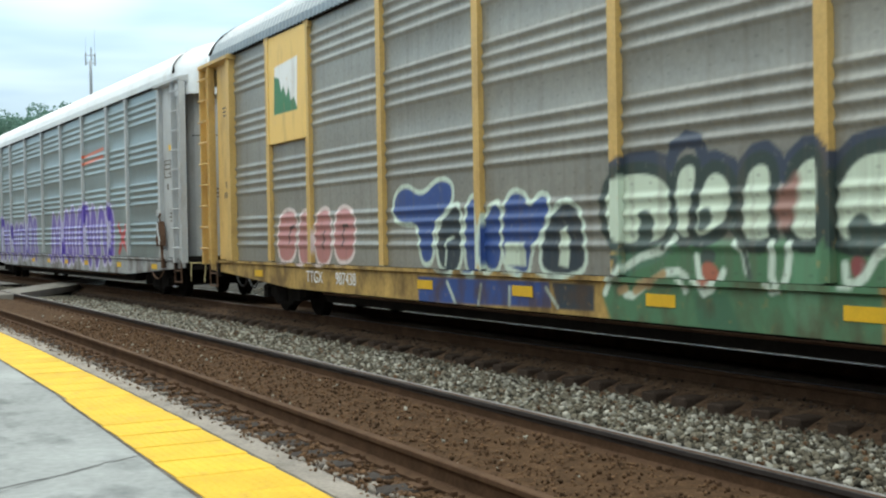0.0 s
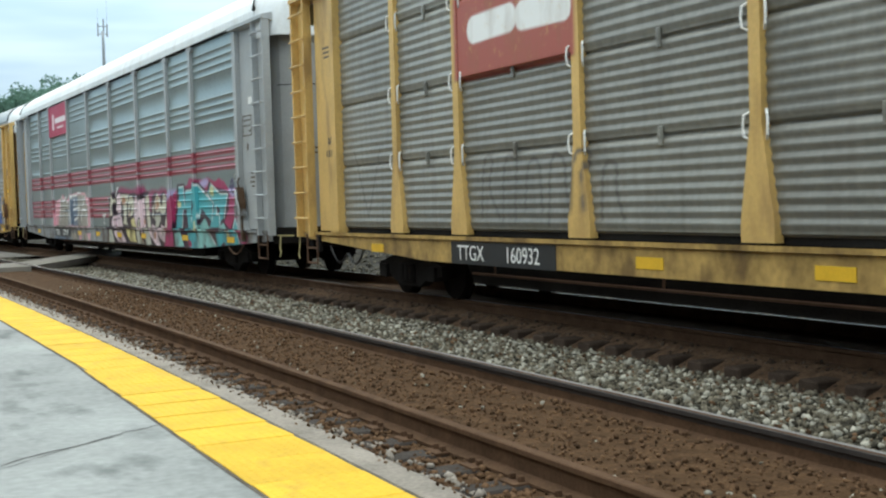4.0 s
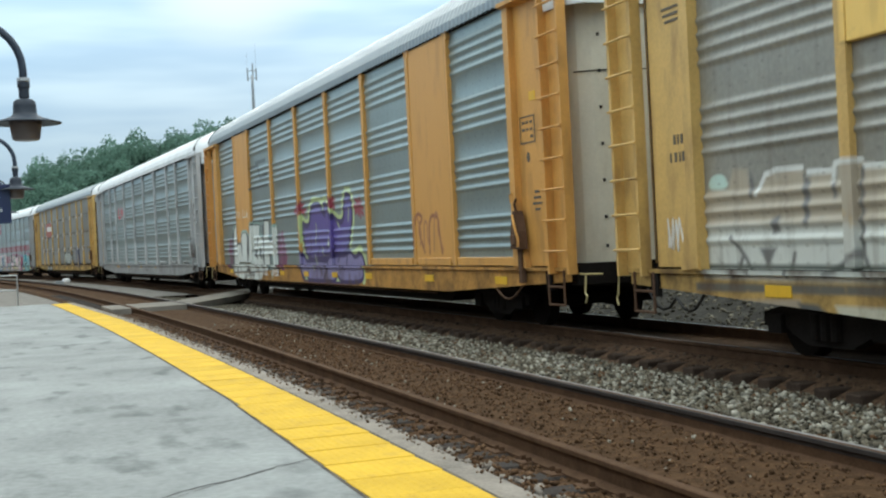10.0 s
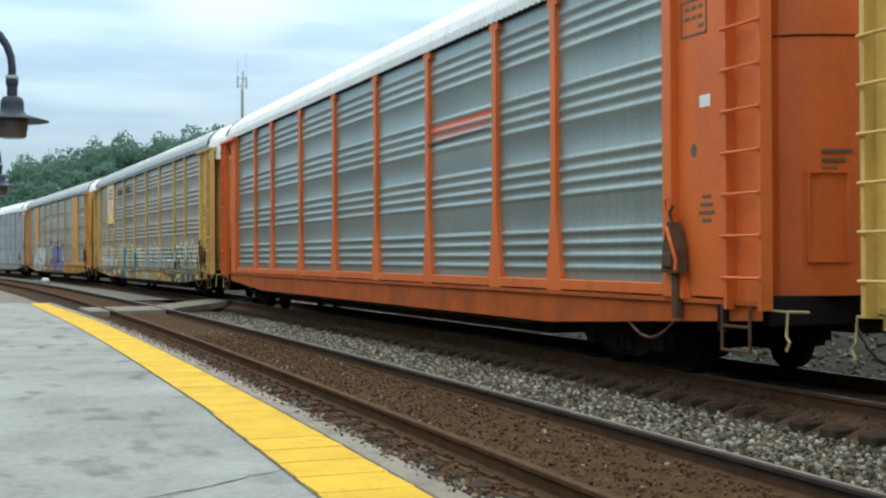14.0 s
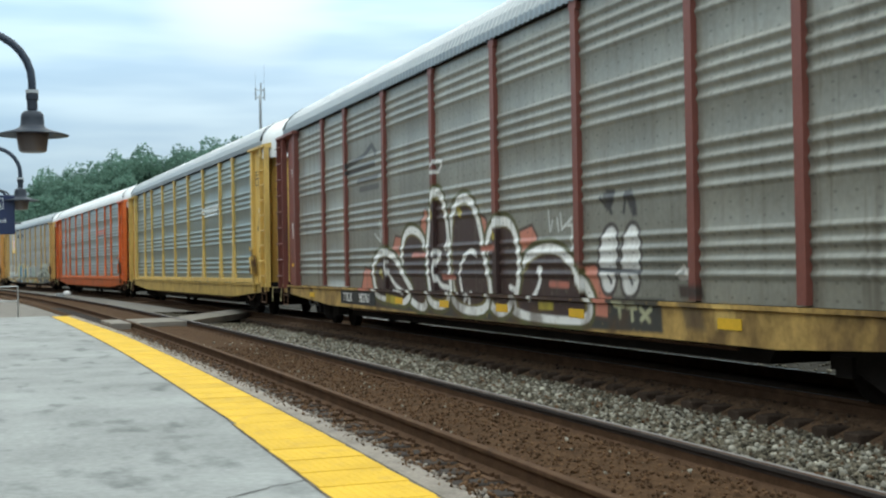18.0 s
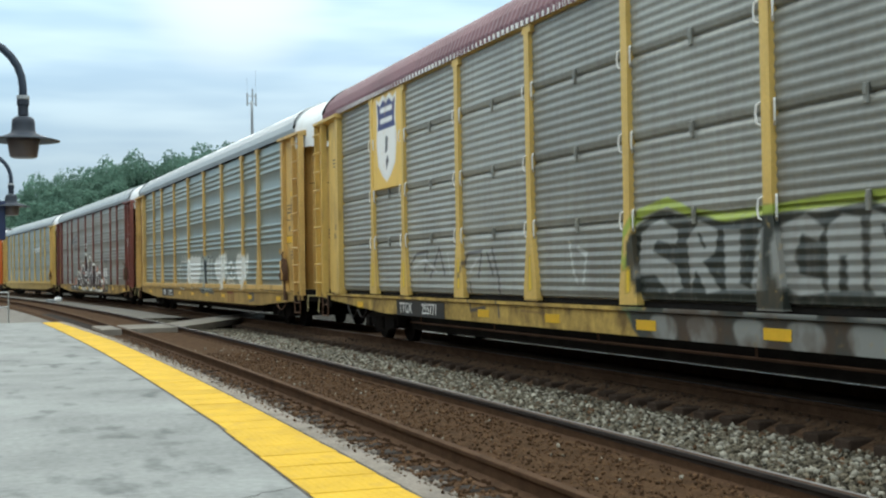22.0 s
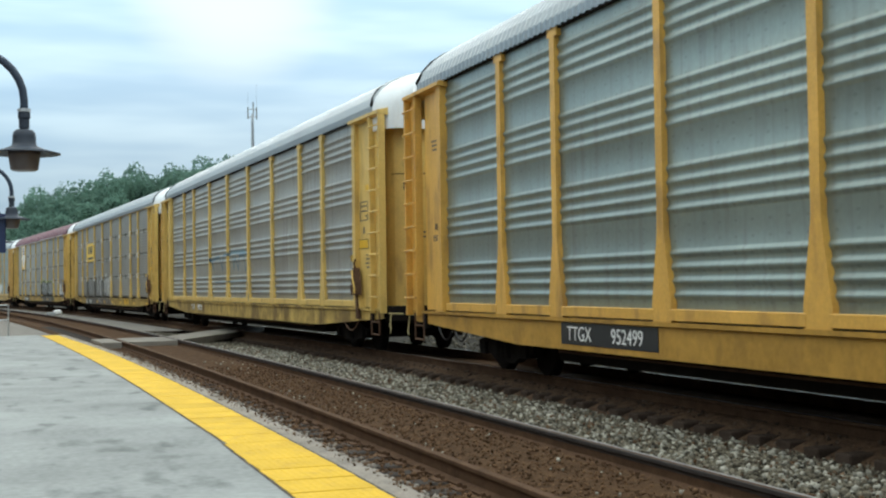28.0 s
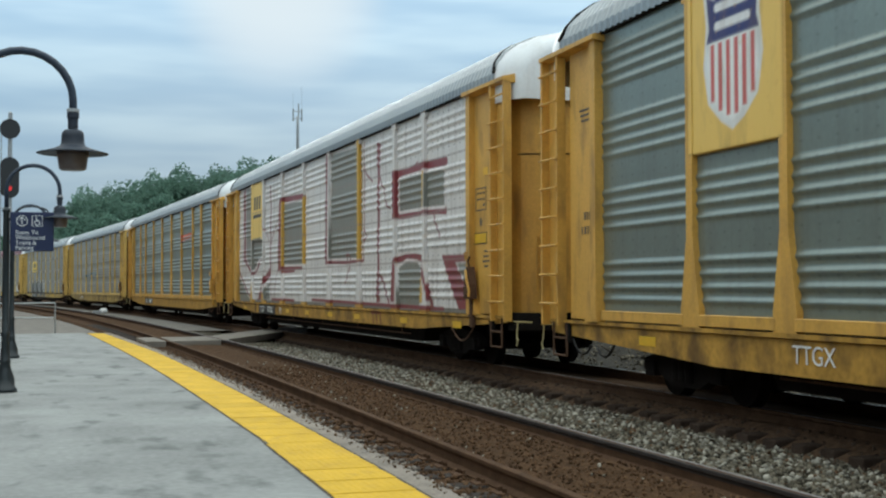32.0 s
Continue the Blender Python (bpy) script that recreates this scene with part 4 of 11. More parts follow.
def paint_0():
    p = Paint()
    p.rect(4.67, 6.62, 3.0, 4.86, (0.80, 0.53, 0.16))
    p.area([(5.02, 3.5), (6.15, 3.5), (6.2, 4.38), (5.08, 4.32)], WH)
    p.area([(5.02, 3.5), (6.18, 3.5), (6.02, 3.72), (5.86, 3.68), (5.76, 3.92), (5.66, 3.76), (5.5, 3.96), (5.4, 3.86), (5.3, 4.1), (5.05, 4.16)], (0.05, 0.2, 0.09))
    p.piece(rounded([(4.92, 0.94), (4.96, 1.59), (5.26, 1.87), (5.82, 1.84), (5.95, 1.62), (5.77, 0.96)]), (0.46, 0.20, 0.19), (0.72, 0.62, 0.60), 0.07)
    p.piece(rounded([(5.88, 0.91), (6.04, 1.81), (6.49, 1.84), (6.54, 0.92)]), (0.46, 0.20, 0.19), (0.72, 0.62, 0.60), 0.07)
    p.piece(rounded([(6.69, 0.92), (6.73, 1.70), (7.12, 1.87), (7.47, 1.77), (7.43, 0.94)]), (0.46, 0.20, 0.19), (0.72, 0.62, 0.60), 0.07)
    p.piece(rounded([(7.50, 0.98), (7.58, 1.73), (7.94, 1.88), (8.37, 1.75), (8.42, 1.46), (8.27, 0.99)]), (0.46, 0.20, 0.19), (0.72, 0.62, 0.60), 0.07)
    p.lines([[(5.51, 1.29), (5.58, 1.53), (5.81, 1.57)], [(7.08, 1.20), (7.14, 1.47)], [(7.91, 1.25), (7.94, 1.55), (8.12, 1.55)]], 0.05, BK)
    p.piece(rounded([(11.06, 0.92), (11.08, 1.51), (11.57, 1.79), (11.79, 1.75), (11.76, 0.87)]), (0.03, 0.045, 0.06), (0.58, 0.68, 0.58), 0.07)
    p.piece(rounded([(11.84, 0.87), (11.83, 1.50), (11.95, 1.85), (12.17, 1.87), (12.24, 1.56), (12.27, 0.88)]), (0.035, 0.075, 0.25), (0.58, 0.68, 0.58), 0.07)
    p.piece(rounded([(12.30, 0.93), (12.30, 1.49), (12.51, 1.76), (12.80, 1.78), (12.77, 0.94)]), (0.035, 0.075, 0.25), (0.58, 0.68, 0.58), 0.07)
    p.piece(rounded([(13.58, 0.91), (13.65, 1.35), (13.90, 1.66), (14.18, 1.77), (14.45, 1.64), (14.53, 1.35), (14.53, 0.93)]), (0.03, 0.045, 0.06), (0.58, 0.68, 0.58), 0.07)
    p.piece(rounded([(12.76, 1.02), (12.78, 1.69), (12.99, 1.91), (13.30, 1.86), (13.43, 1.70), (13.61, 1.85), (13.84, 1.81), (13.84, 1.60), (13.65, 1.35), (13.44, 1.22), (13.36, 0.89), (13.02, 0.96)]), (0.035, 0.075, 0.25), (0.58, 0.68, 0.58), 0.07)
    p.piece(rounded([(9.72, 1.64), (9.77, 1.96), (10.16, 2.10), (10.63, 1.91), (11.11, 2.13), (11.50, 2.08), (11.57, 1.89), (11.41, 1.68), (11.00, 1.53), (10.98, 1.01), (10.56, 0.99), (10.55, 1.54), (10.05, 1.52)]), (0.035, 0.075, 0.25), (0.58, 0.68, 0.58), 0.07)
    p.area([(12.80, 1.02), (12.86, 1.29), (13.29, 1.29), (13.31, 1.02)], (0.58, 0.67, 0.54), 0.03)
    p.area([(13.99, 1.04), (14.06, 1.41), (14.17, 1.47), (14.24, 1.29), (14.18, 1.02)], (0.58, 0.67, 0.54), 0.03)
    p.lines([[(11.30, 1.00), (11.36, 1.32), (11.55, 1.36)]], 0.04, (0.58, 0.68, 0.58))
    p.area([(10.58, 0.84), (13.86, 0.86), (13.91, 0.58), (10.60, 0.50)], (0.035, 0.075, 0.25), 0.03)
    p.area([(13.92, 0.86), (14.74, 0.85), (14.73, 0.58), (14.03, 0.57)], (0.03, 0.045, 0.06), 0.03)
    p.lines([[(11.43, 0.79), (11.66, 0.52)], [(12.32, 0.78), (12.25, 0.54)], [(13.00, 0.77), (12.99, 0.57)], [(13.80, 0.79), (14.03, 0.59)]], 0.05, (0.58, 0.68, 0.58))
    p.area([(15.03, 0.49), (14.87, 0.77), (15.05, 0.96), (15.24, 1.07), (15.66, 1.22), (15.75, 1.31), (18.58, 1.35), (18.57, 0.48), (16.87, 0.45)], (0.085, 0.19, 0.10), 0.06)
    p.area([(17.55, 1.29), (17.95, 1.29), (17.89, 0.58), (17.73, 0.54), (17.56, 0.75)], (0.13, 0.28, 0.16), 0.05)
    p.area([(16.33, 0.82), (16.80, 0.84), (17.01, 0.50), (16.41, 0.52)], (0.06, 0.14, 0.08), 0.06)
    p.lines([[(15.10, 2.02), (15.32, 2.10), (15.69, 2.10), (15.95, 2.02), (16.04, 2.17), (16.20, 2.25), (16.38, 2.21), (16.46, 2.03), (16.61, 2.04), (16.83, 1.96), (16.93, 1.87), (16.99, 1.96), (17.12, 2.06), (17.27, 2.08), (17.39, 1.99), (17.49, 1.85), (17.57, 1.98), (17.73, 2.08), (17.88, 2.08), (18.00, 1.96), (18.04, 1.82), (18.10, 1.93), (18.27, 2.05), (18.47, 2.08), (18.60, 2.09)]], 0.16, (0.05, 0.065, 0.10))
    p.piece(rounded([(14.87, 1.40), (14.84, 1.75), (14.96, 1.94), (15.22, 2.02), (15.59, 2.02), (15.88, 1.94), (16.04, 1.76), (16.06, 1.58), (15.99, 1.40), (15.86, 1.28), (15.57, 1.22), (15.10, 1.23)]), (0.58, 0.67, 0.54), (0.04, 0.06, 0.055), 0.12)
    p.area(rounded([(15.43, 1.28), (15.49, 1.48), (15.45, 1.57), (15.58, 1.62), (15.69, 1.57), (15.71, 1.42), (15.67, 1.31), (15.50, 1.20), (15.15, 1.20), (14.91, 1.34), (15.15, 1.28)]), (0.07, 0.10, 0.09), 0.03)
    p.piece(rounded([(16.01, 1.29), (15.99, 1.82), (16.06, 1.99), (16.20, 2.06), (16.33, 2.04), (16.38, 1.95), (16.34, 1.73), (16.29, 1.55), (16.31, 1.29)]), (0.58, 0.67, 0.54), (0.04, 0.06, 0.055), 0.1)
    p.piece(rounded([(16.28, 1.31), (16.29, 1.55), (16.37, 1.80), (16.46, 1.93), (16.61, 1.98), (16.77, 1.92), (16.87, 1.77), (16.86, 1.59), (16.78, 1.45), (16.61, 1.35), (16.43, 1.29)]), (0.58, 0.67, 0.54), (0.04, 0.06, 0.055), 0.12)
    p.area(rounded([(16.35, 1.40), (16.37, 1.55), (16.47, 1.62), (16.57, 1.59), (16.54, 1.46), (16.46, 1.39)]), (0.07, 0.10, 0.09), 0.03)
    p.piece(rounded([(16.92, 1.28), (16.91, 1.63), (16.96, 1.87), (17.07, 1.99), (17.22, 2.02), (17.33, 1.97), (17.37, 1.85), (17.36, 1.33), (17.30, 1.27), (17.10, 1.25)]), (0.58, 0.67, 0.54), (0.04, 0.06, 0.055), 0.12)
    p.piece(rounded([(17.53, 1.26), (17.52, 1.57), (17.54, 1.85), (17.62, 1.96), (17.76, 2.03), (17.89, 2.02), (17.97, 1.91), (17.97, 1.67), (17.94, 1.26)]), (0.58, 0.67, 0.54), (0.04, 0.06, 0.055), 0.12)
    p.piece(rounded([(18.08, 1.24), (18.02, 1.42), (18.02, 1.64), (18.07, 1.80), (18.16, 1.91), (18.30, 2.00), (18.47, 2.03), (18.77, 2.02), (18.97, 1.82), (18.97, 1.61), (18.76, 1.53), (18.60, 1.41), (18.54, 1.24)]), (0.58, 0.67, 0.54), (0.04, 0.06, 0.055), 0.12)
    p.area(rounded([(18.18, 1.22), (18.19, 1.44), (18.26, 1.51), (18.35, 1.52), (18.44, 1.42), (18.65, 1.43), (18.65, 1.29), (18.46, 1.24), (18.31, 1.20)]), (0.07, 0.10, 0.09), 0.03)
    p.area(rounded([(17.38, 1.69), (17.50, 1.75), (17.62, 1.89), (17.68, 1.79), (17.60, 1.50), (17.52, 1.37), (17.38, 1.45)]), (0.30, 0.16, 0.13), 0.08)
    p.area([(15.10, 1.17), (15.48, 1.20), (15.93, 1.30), (16.02, 1.39), (16.03, 1.23), (15.79, 1.11), (15.38, 1.01), (15.17, 0.89)], (0.10, 0.2, 0.13), 0.04)
    p.area(rounded([(16.36, 1.17), (16.46, 1.25), (16.60, 1.22), (16.58, 1.10), (16.42, 1.07)]), (0.07, 0.10, 0.09), 0.03)
    p.area(rounded([(16.37, 1.10), (16.56, 1.12), (16.67, 0.99), (16.54, 0.87), (16.43, 0.90)]), (0.40, 0.14, 0.09), 0.03)
    p.area(rounded([(18.19, 1.19), (18.37, 1.17), (18.32, 1.03), (18.21, 1.00)]), (0.26, 0.08, 0.08), 0.03)
    p.lines([[(16.03, 1.34), (15.80, 1.21), (15.48, 1.15), (15.19, 1.03), (15.02, 0.92), (14.93, 0.78)], [(15.28, 0.78), (15.40, 0.77), (15.66, 0.91), (15.85, 1.00), (16.06, 1.02), (16.17, 0.97), (16.22, 0.85)], [(16.33, 1.16), (16.36, 0.98), (16.48, 0.83), (16.60, 0.88), (16.70, 1.03)], [(17.33, 1.28), (17.31, 1.00), (17.37, 0.88)], [(17.54, 1.27), (17.50, 1.03), (17.44, 0.90)], [(18.14, 1.11), (18.15, 0.99), (18.23, 0.95), (18.35, 1.03), (18.46, 1.18), (18.58, 1.24)], [(16.87, 1.29), (16.97, 1.21), (17.01, 1.04)]], 0.08, (0.62, 0.72, 0.62))
    p.lines([[(15.04, 1.16), (15.16, 1.12), (15.10, 1.03)], [(15.84, 1.24), (16.02, 1.45), (16.06, 1.58)], [(16.81, 1.44), (16.97, 1.24), (17.04, 0.99)]], 0.06, (0.07, 0.10, 0.09))
    p.lines([[(15.45, 0.82), (15.83, 0.99), (15.66, 0.88)], [(15.29, 0.84), (15.19, 0.81)]], 0.09, (0.45, 0.32, 0.16))
    p.piece(rounded([(19.01, 1.34), (19.12, 1.92), (19.31, 2.04), (19.50, 1.91), (19.52, 1.43)]), (0.58, 0.67, 0.54), (0.10, 0.15, 0.12), 0.06)
    p.piece(rounded([(19.47, 1.30), (19.62, 1.86), (19.82, 1.97), (20.01, 1.80), (19.91, 1.30)]), (0.58, 0.67, 0.54), (0.10, 0.15, 0.12), 0.06)
    p.area([(18.65, 0.65), (18.83, 1.34), (19.96, 1.36), (20.30, 1.14), (20.16, 0.61)], (0.085, 0.19, 0.10), 0.03)
    p.piece(rounded([(21.47, 2.37), (22.07, 2.35), (22.08, 2.17), (22.15, 2.00), (22.35, 2.04), (22.58, 2.07), (22.76, 1.98), (22.85, 1.70), (22.81, 1.23), (22.76, 0.91), (22.57, 0.79), (22.29, 0.82), (22.10, 0.90), (22.00, 0.82), (21.80, 0.81), (21.54, 0.97), (21.41, 1.14), (21.09, 1.18), (21.00, 1.49), (21.12, 1.78), (21.39, 2.03)]), (0.012, 0.10, 0.40), (0.008, 0.02, 0.10), 0.09)
    p.piece(rounded([(22.59, 2.28), (23.27, 2.29), (23.35, 2.15), (23.44, 2.25), (23.85, 2.25), (24.09, 2.15), (24.21, 2.00), (24.26, 1.74), (24.30, 1.56), (24.45, 1.56), (24.59, 1.38), (24.63, 1.16), (24.50, 0.80), (24.26, 0.68), (24.11, 0.75), (24.04, 0.90), (23.55, 0.94), (23.38, 0.89), (23.11, 0.78), (22.85, 0.84), (22.77, 0.99), (22.84, 1.54), (22.76, 1.98), (22.63, 2.14)]), (0.012, 0.10, 0.40), (0.008, 0.02, 0.10), 0.09)
    p.piece(rounded([(24.29, 2.13), (24.46, 2.16), (24.58, 2.12), (24.58, 2.03), (24.39, 1.88), (24.28, 1.74), (24.25, 2.00)]), (0.012, 0.10, 0.40), (0.008, 0.02, 0.10), 0.07)
    p.curves([[(22.43, 2.63), (22.44, 2.47)], [(22.18, 2.45), (22.42, 2.34), (22.61, 2.44)], [(22.25, 2.34), (22.16, 2.21)], [(22.44, 2.43), (22.44, 2.32)]], 0.06, (0.03, 0.035, 0.05))
    p.curves([[(22.12, 2.01), (22.14, 1.78), (22.16, 1.23), (21.91, 1.06), (21.80, 0.85)], [(22.57, 2.03), (22.63, 1.55), (22.53, 0.99), (22.37, 0.82)], [(23.22, 1.93), (23.12, 1.39), (23.12, 0.90)], [(23.48, 1.61), (23.52, 1.15), (23.34, 0.91)], [(23.77, 1.83), (23.98, 1.53), (23.99, 0.98)], [(24.19, 1.67), (24.15, 0.94)], [(21.47, 2.02), (22.15, 2.00)], [(23.73, 1.23), (24.05, 1.23), (24.03, 1.08), (23.79, 1.07), (23.73, 1.23)], [(23.31, 2.17), (23.46, 1.95), (23.37, 1.61)], [(21.10, 1.40), (22.12, 1.33)], [(22.75, 0.95), (23.05, 1.23), (23.07, 1.00)]], 0.055, (0.008, 0.02, 0.10))
    p.curves([[(22.01, 2.29), (22.03, 2.20)], [(22.40, 1.99), (22.42, 1.91)], [(22.70, 1.96), (22.71, 1.89)], [(23.18, 2.23), (23.19, 2.13)], [(23.83, 2.19), (23.86, 2.12)], [(24.50, 2.10), (24.52, 2.02)], [(23.33, 1.67), (23.37, 1.60)], [(23.87, 1.60), (23.82, 1.52)], [(24.40, 1.49), (24.48, 1.42)], [(22.07, 1.42), (22.08, 1.33)], [(22.38, 1.41), (22.39, 1.33)], [(21.41, 1.26), (21.43, 1.21)], [(23.97, 1.19), (23.98, 1.13)]], 0.075, (0.72, 0.78, 0.86))
    p.curves([[(24.78, 1.93), (24.86, 2.04), (24.89, 1.80)], [(24.94, 1.91), (25.07, 1.93)], [(25.04, 2.01), (25.22, 2.03), (25.09, 1.78)], [(25.36, 1.99), (25.44, 2.02), (25.49, 1.94), (25.36, 1.86), (25.31, 1.78), (25.43, 1.74), (25.50, 1.82), (25.37, 1.88), (25.32, 1.96)], [(24.89, 1.73), (25.24, 1.74)]], 0.05, BK)
    p.curves([[(24.80, 1.07), (24.88, 1.16), (24.96, 1.07)], [(25.03, 1.07), (25.04, 1.16), (25.16, 1.16)], [(25.04, 1.11), (25.13, 1.12)], [(25.23, 1.07), (25.30, 1.16), (25.38, 1.08)]], 0.04, (0.60, 0.60, 0.55))
    p.curves([[(20.82, 1.84), (20.70, 1.65), (20.87, 1.49), (20.66, 1.30), (20.78, 1.09)], [(20.37, 0.99), (20.92, 1.14)], [(20.46, 0.91), (20.96, 1.05)]], 0.045, (0.08, 0.08, 0.09))
    p.curves([[(21.62, 0.76), (22.09, 0.74)], [(21.65, 0.69), (22.13, 0.67)]], 0.05, (0.008, 0.02, 0.10))
    p.area([(23.55, 0.85), (23.87, 0.86), (24.02, 0.53), (23.63, 0.51)], (0.06, 0.06, 0.065), 0.03)
    p.area([(24.82, 0.78), (25.22, 0.76), (25.24, 0.68), (24.82, 0.69)], (0.72, 0.70, 0.65), 0.03)
    return p


def paint_m1():
    p = Paint()
    scrawl(p, 4.6, 11.4, 0.75, 2.2, 0.26, (0.13, 0.09, 0.38), (0.52, 0.5, 0.64), 4)
    scrawl(p, 13.6, 21.4, 0.75, 2.25, 0.28, (0.14, 0.09, 0.42), (0.55, 0.52, 0.68), 9)
    p.lines(strokes("X", 21.7, 22.8, 1.05, 1.75), 0.16, RED)
    p.lines([[(18.2, 3.52), (20.4, 3.62)], [(18.2, 3.72), (20.4, 3.82)]], 0.09, (0.62, 0.14, 0.06))
    return p


def paint_1():
    p = Paint()
    for i in range(3):
        p.rect(2.5, 26, 2.16 + 0.157 * i, 2.285 + 0.157 * i, (0.29, 0.055, 0.075))
    for i in range(4):
        p.rect(2.5, 26, 1.19 + 0.157 * i, 1.315 + 0.157 * i, (0.29, 0.055, 0.075))
    p.rect(6.65, 9.49, 3.85, 4.86, (0.40, 0.03, 0.08))
    p.area([(7.2, 4.1), (7.5, 4.05), (7.55, 4.55), (7.25, 4.6)], (0.75, 0.6, 0.62))
    p.lines([[(7.75, 4.35), (9.3, 4.35)]], 0.17, (0.75, 0.68, 0.7))
    p.lines([[(8.0, 4.12), (9.0, 4.12)]], 0.06, (0.7, 0.6, 0.62))
    p.area([(6.74, 0.92), (6.90, 1.65), (7.34, 1.79), (7.88, 1.82), (8.15, 1.99), (8.68, 1.73), (9.35, 1.86), (9.58, 1.94), (10.45, 1.99), (11.51, 1.95), (11.77, 1.78), (12.30, 1.84), (12.40, 1.43), (12.45, 0.91), (10.56, 0.91)], (0.70, 0.36, 0.42), 0.03)
    p.area([(7.25, 0.93), (7.42, 1.21), (7.73, 1.68), (7.84, 1.94), (8.18, 1.74), (8.69, 1.91), (8.75, 1.73), (9.33, 1.66), (9.38, 0.93)], (0.33, 0.31, 0.26), 0.03)
    p.area([(9.20, 0.95), (9.23, 1.30), (9.54, 1.90), (10.44, 1.87), (10.36, 0.94)], (0.15, 0.19, 0.25), 0.03)
    p.area([(10.32, 0.94), (10.44, 1.91), (11.51, 1.87), (11.58, 1.63), (11.90, 1.52), (11.89, 0.94)], (0.33, 0.31, 0.26), 0.03)
    p.lines([[(7.60, 1.12), (7.73, 1.68), (7.88, 1.91), (8.25, 1.69), (8.69, 1.89)], [(8.67, 1.68), (9.15, 1.72), (9.34, 1.47), (9.29, 1.12)], [(9.46, 0.99), (9.58, 1.88), (10.27, 1.89), (10.44, 1.97), (10.89, 1.95)], [(9.76, 1.45), (10.61, 1.52), (10.38, 1.21), (9.84, 1.12)], [(10.82, 1.13), (11.04, 1.45), (11.56, 1.42), (11.71, 1.01)], [(9.91, 1.89), (9.95, 1.59)], [(11.13, 1.88), (11.16, 1.56), (11.51, 1.87)]], 0.06, WH)
    p.lines([[(8.31, 0.98), (8.48, 1.46), (8.96, 1.43), (8.86, 1.12)], [(10.36, 0.94), (10.63, 1.29), (10.73, 0.96)], [(12.03, 1.66), (12.10, 1.47), (11.95, 1.28)]], 0.06, BK)
    p.area([(6.81, 0.73), (9.25, 0.75), (9.22, 0.42), (6.86, 0.42)], (0.15, 0.19, 0.25), 0.03)
    p.area([(9.48, 0.71), (10.34, 0.73), (10.52, 0.43), (9.89, 0.43)], (0.33, 0.31, 0.26), 0.03)
    p.area([(10.65, 0.73), (11.14, 0.74), (10.82, 0.41)], (0.70, 0.36, 0.42), 0.03)
    p.area([(11.23, 0.75), (11.69, 0.74), (12.20, 0.44), (11.49, 0.42)], (0.33, 0.31, 0.26), 0.03)
    p.area([(11.78, 0.74), (12.30, 0.74), (12.11, 0.45)], (0.70, 0.36, 0.42), 0.03)
    p.lines([[(13.74, 1.30), (13.87, 1.17)], [(14.02, 1.32), (13.94, 1.13)], [(13.79, 1.06), (14.00, 1.03)], [(14.45, 1.73), (14.57, 1.59)], [(14.67, 1.75), (14.69, 1.57)], [(13.80, 1.23), (14.11, 1.27)]], 0.05, WH)
    p.area([(15.30, 1.88), (16.01, 2.02), (17.11, 1.92), (17.86, 1.98), (18.37, 1.99), (18.72, 1.82), (19.14, 1.88), (19.71, 1.85), (20.00, 1.91), (20.41, 1.87), (20.71, 1.69), (21.04, 1.60), (21.02, 0.93), (20.27, 0.81), (15.27, 1.40)], (0.30, 0.05, 0.13), 0.12)
    p.area(rounded([(20.35, 1.73), (20.71, 1.80), (21.25, 1.88), (21.30, 1.66), (20.70, 1.58)]), (0.40, 0.36, 0.56), 0.1)
    p.area(rounded([(20.48, 1.58), (20.70, 1.52), (20.95, 1.60), (21.03, 1.33), (20.92, 1.01), (20.68, 0.96), (20.48, 1.23)]), (0.36, 0.03, 0.12), 0.05)
    p.area([(14.53, 1.72), (14.89, 1.92), (15.19, 1.88), (15.54, 1.90), (16.14, 1.86), (16.91, 1.82), (17.36, 1.84), (17.84, 1.76), (18.33, 1.84), (18.82, 1.84), (18.88, 1.36), (19.00, 1.28), (19.09, 1.67), (19.34, 1.81), (19.60, 1.80), (19.84, 1.60), (19.92, 1.76), (20.16, 1.82), (20.41, 1.72), (20.44, 1.44), (20.50, 1.21), (20.68, 0.98), (20.92, 0.45), (18.88, 0.51), (14.44, 0.45)], (0.035, 0.02, 0.03), 0.03)
    p.area([(14.59, 1.26), (14.84, 1.62), (15.01, 1.88), (15.40, 1.63), (15.13, 1.51), (15.21, 1.24)], (0.60, 0.58, 0.46), 0.025)
    p.area([(15.45, 1.68), (15.53, 1.80), (15.86, 1.86), (15.91, 1.73), (15.98, 1.38), (15.81, 1.31), (15.56, 1.33), (15.38, 1.44), (15.50, 1.57)], (0.74, 0.58, 0.62), 0.025)
    p.area([(15.14, 1.13), (15.34, 1.25), (15.90, 1.29), (15.99, 1.07), (16.06, 0.96), (15.55, 0.94), (15.16, 0.99)], (0.74, 0.58, 0.62), 0.025)
    p.area([(15.92, 1.81), (16.80, 1.80), (16.74, 1.65), (16.59, 1.58), (16.47, 1.11), (16.59, 1.00), (16.08, 1.04), (16.22, 1.18), (16.16, 1.59), (15.94, 1.63)], (0.60, 0.58, 0.46), 0.025)
    p.area([(16.69, 1.37), (16.76, 1.65), (16.92, 1.75), (17.14, 1.76), (17.31, 1.64), (17.28, 1.36), (17.07, 1.24), (16.76, 1.21)], (0.60, 0.58, 0.46), 0.025)
    p.area([(16.93, 1.11), (17.07, 1.17), (17.30, 1.19), (17.35, 1.05), (17.47, 0.95), (17.06, 0.97)], (0.68, 0.60, 0.26), 0.025)
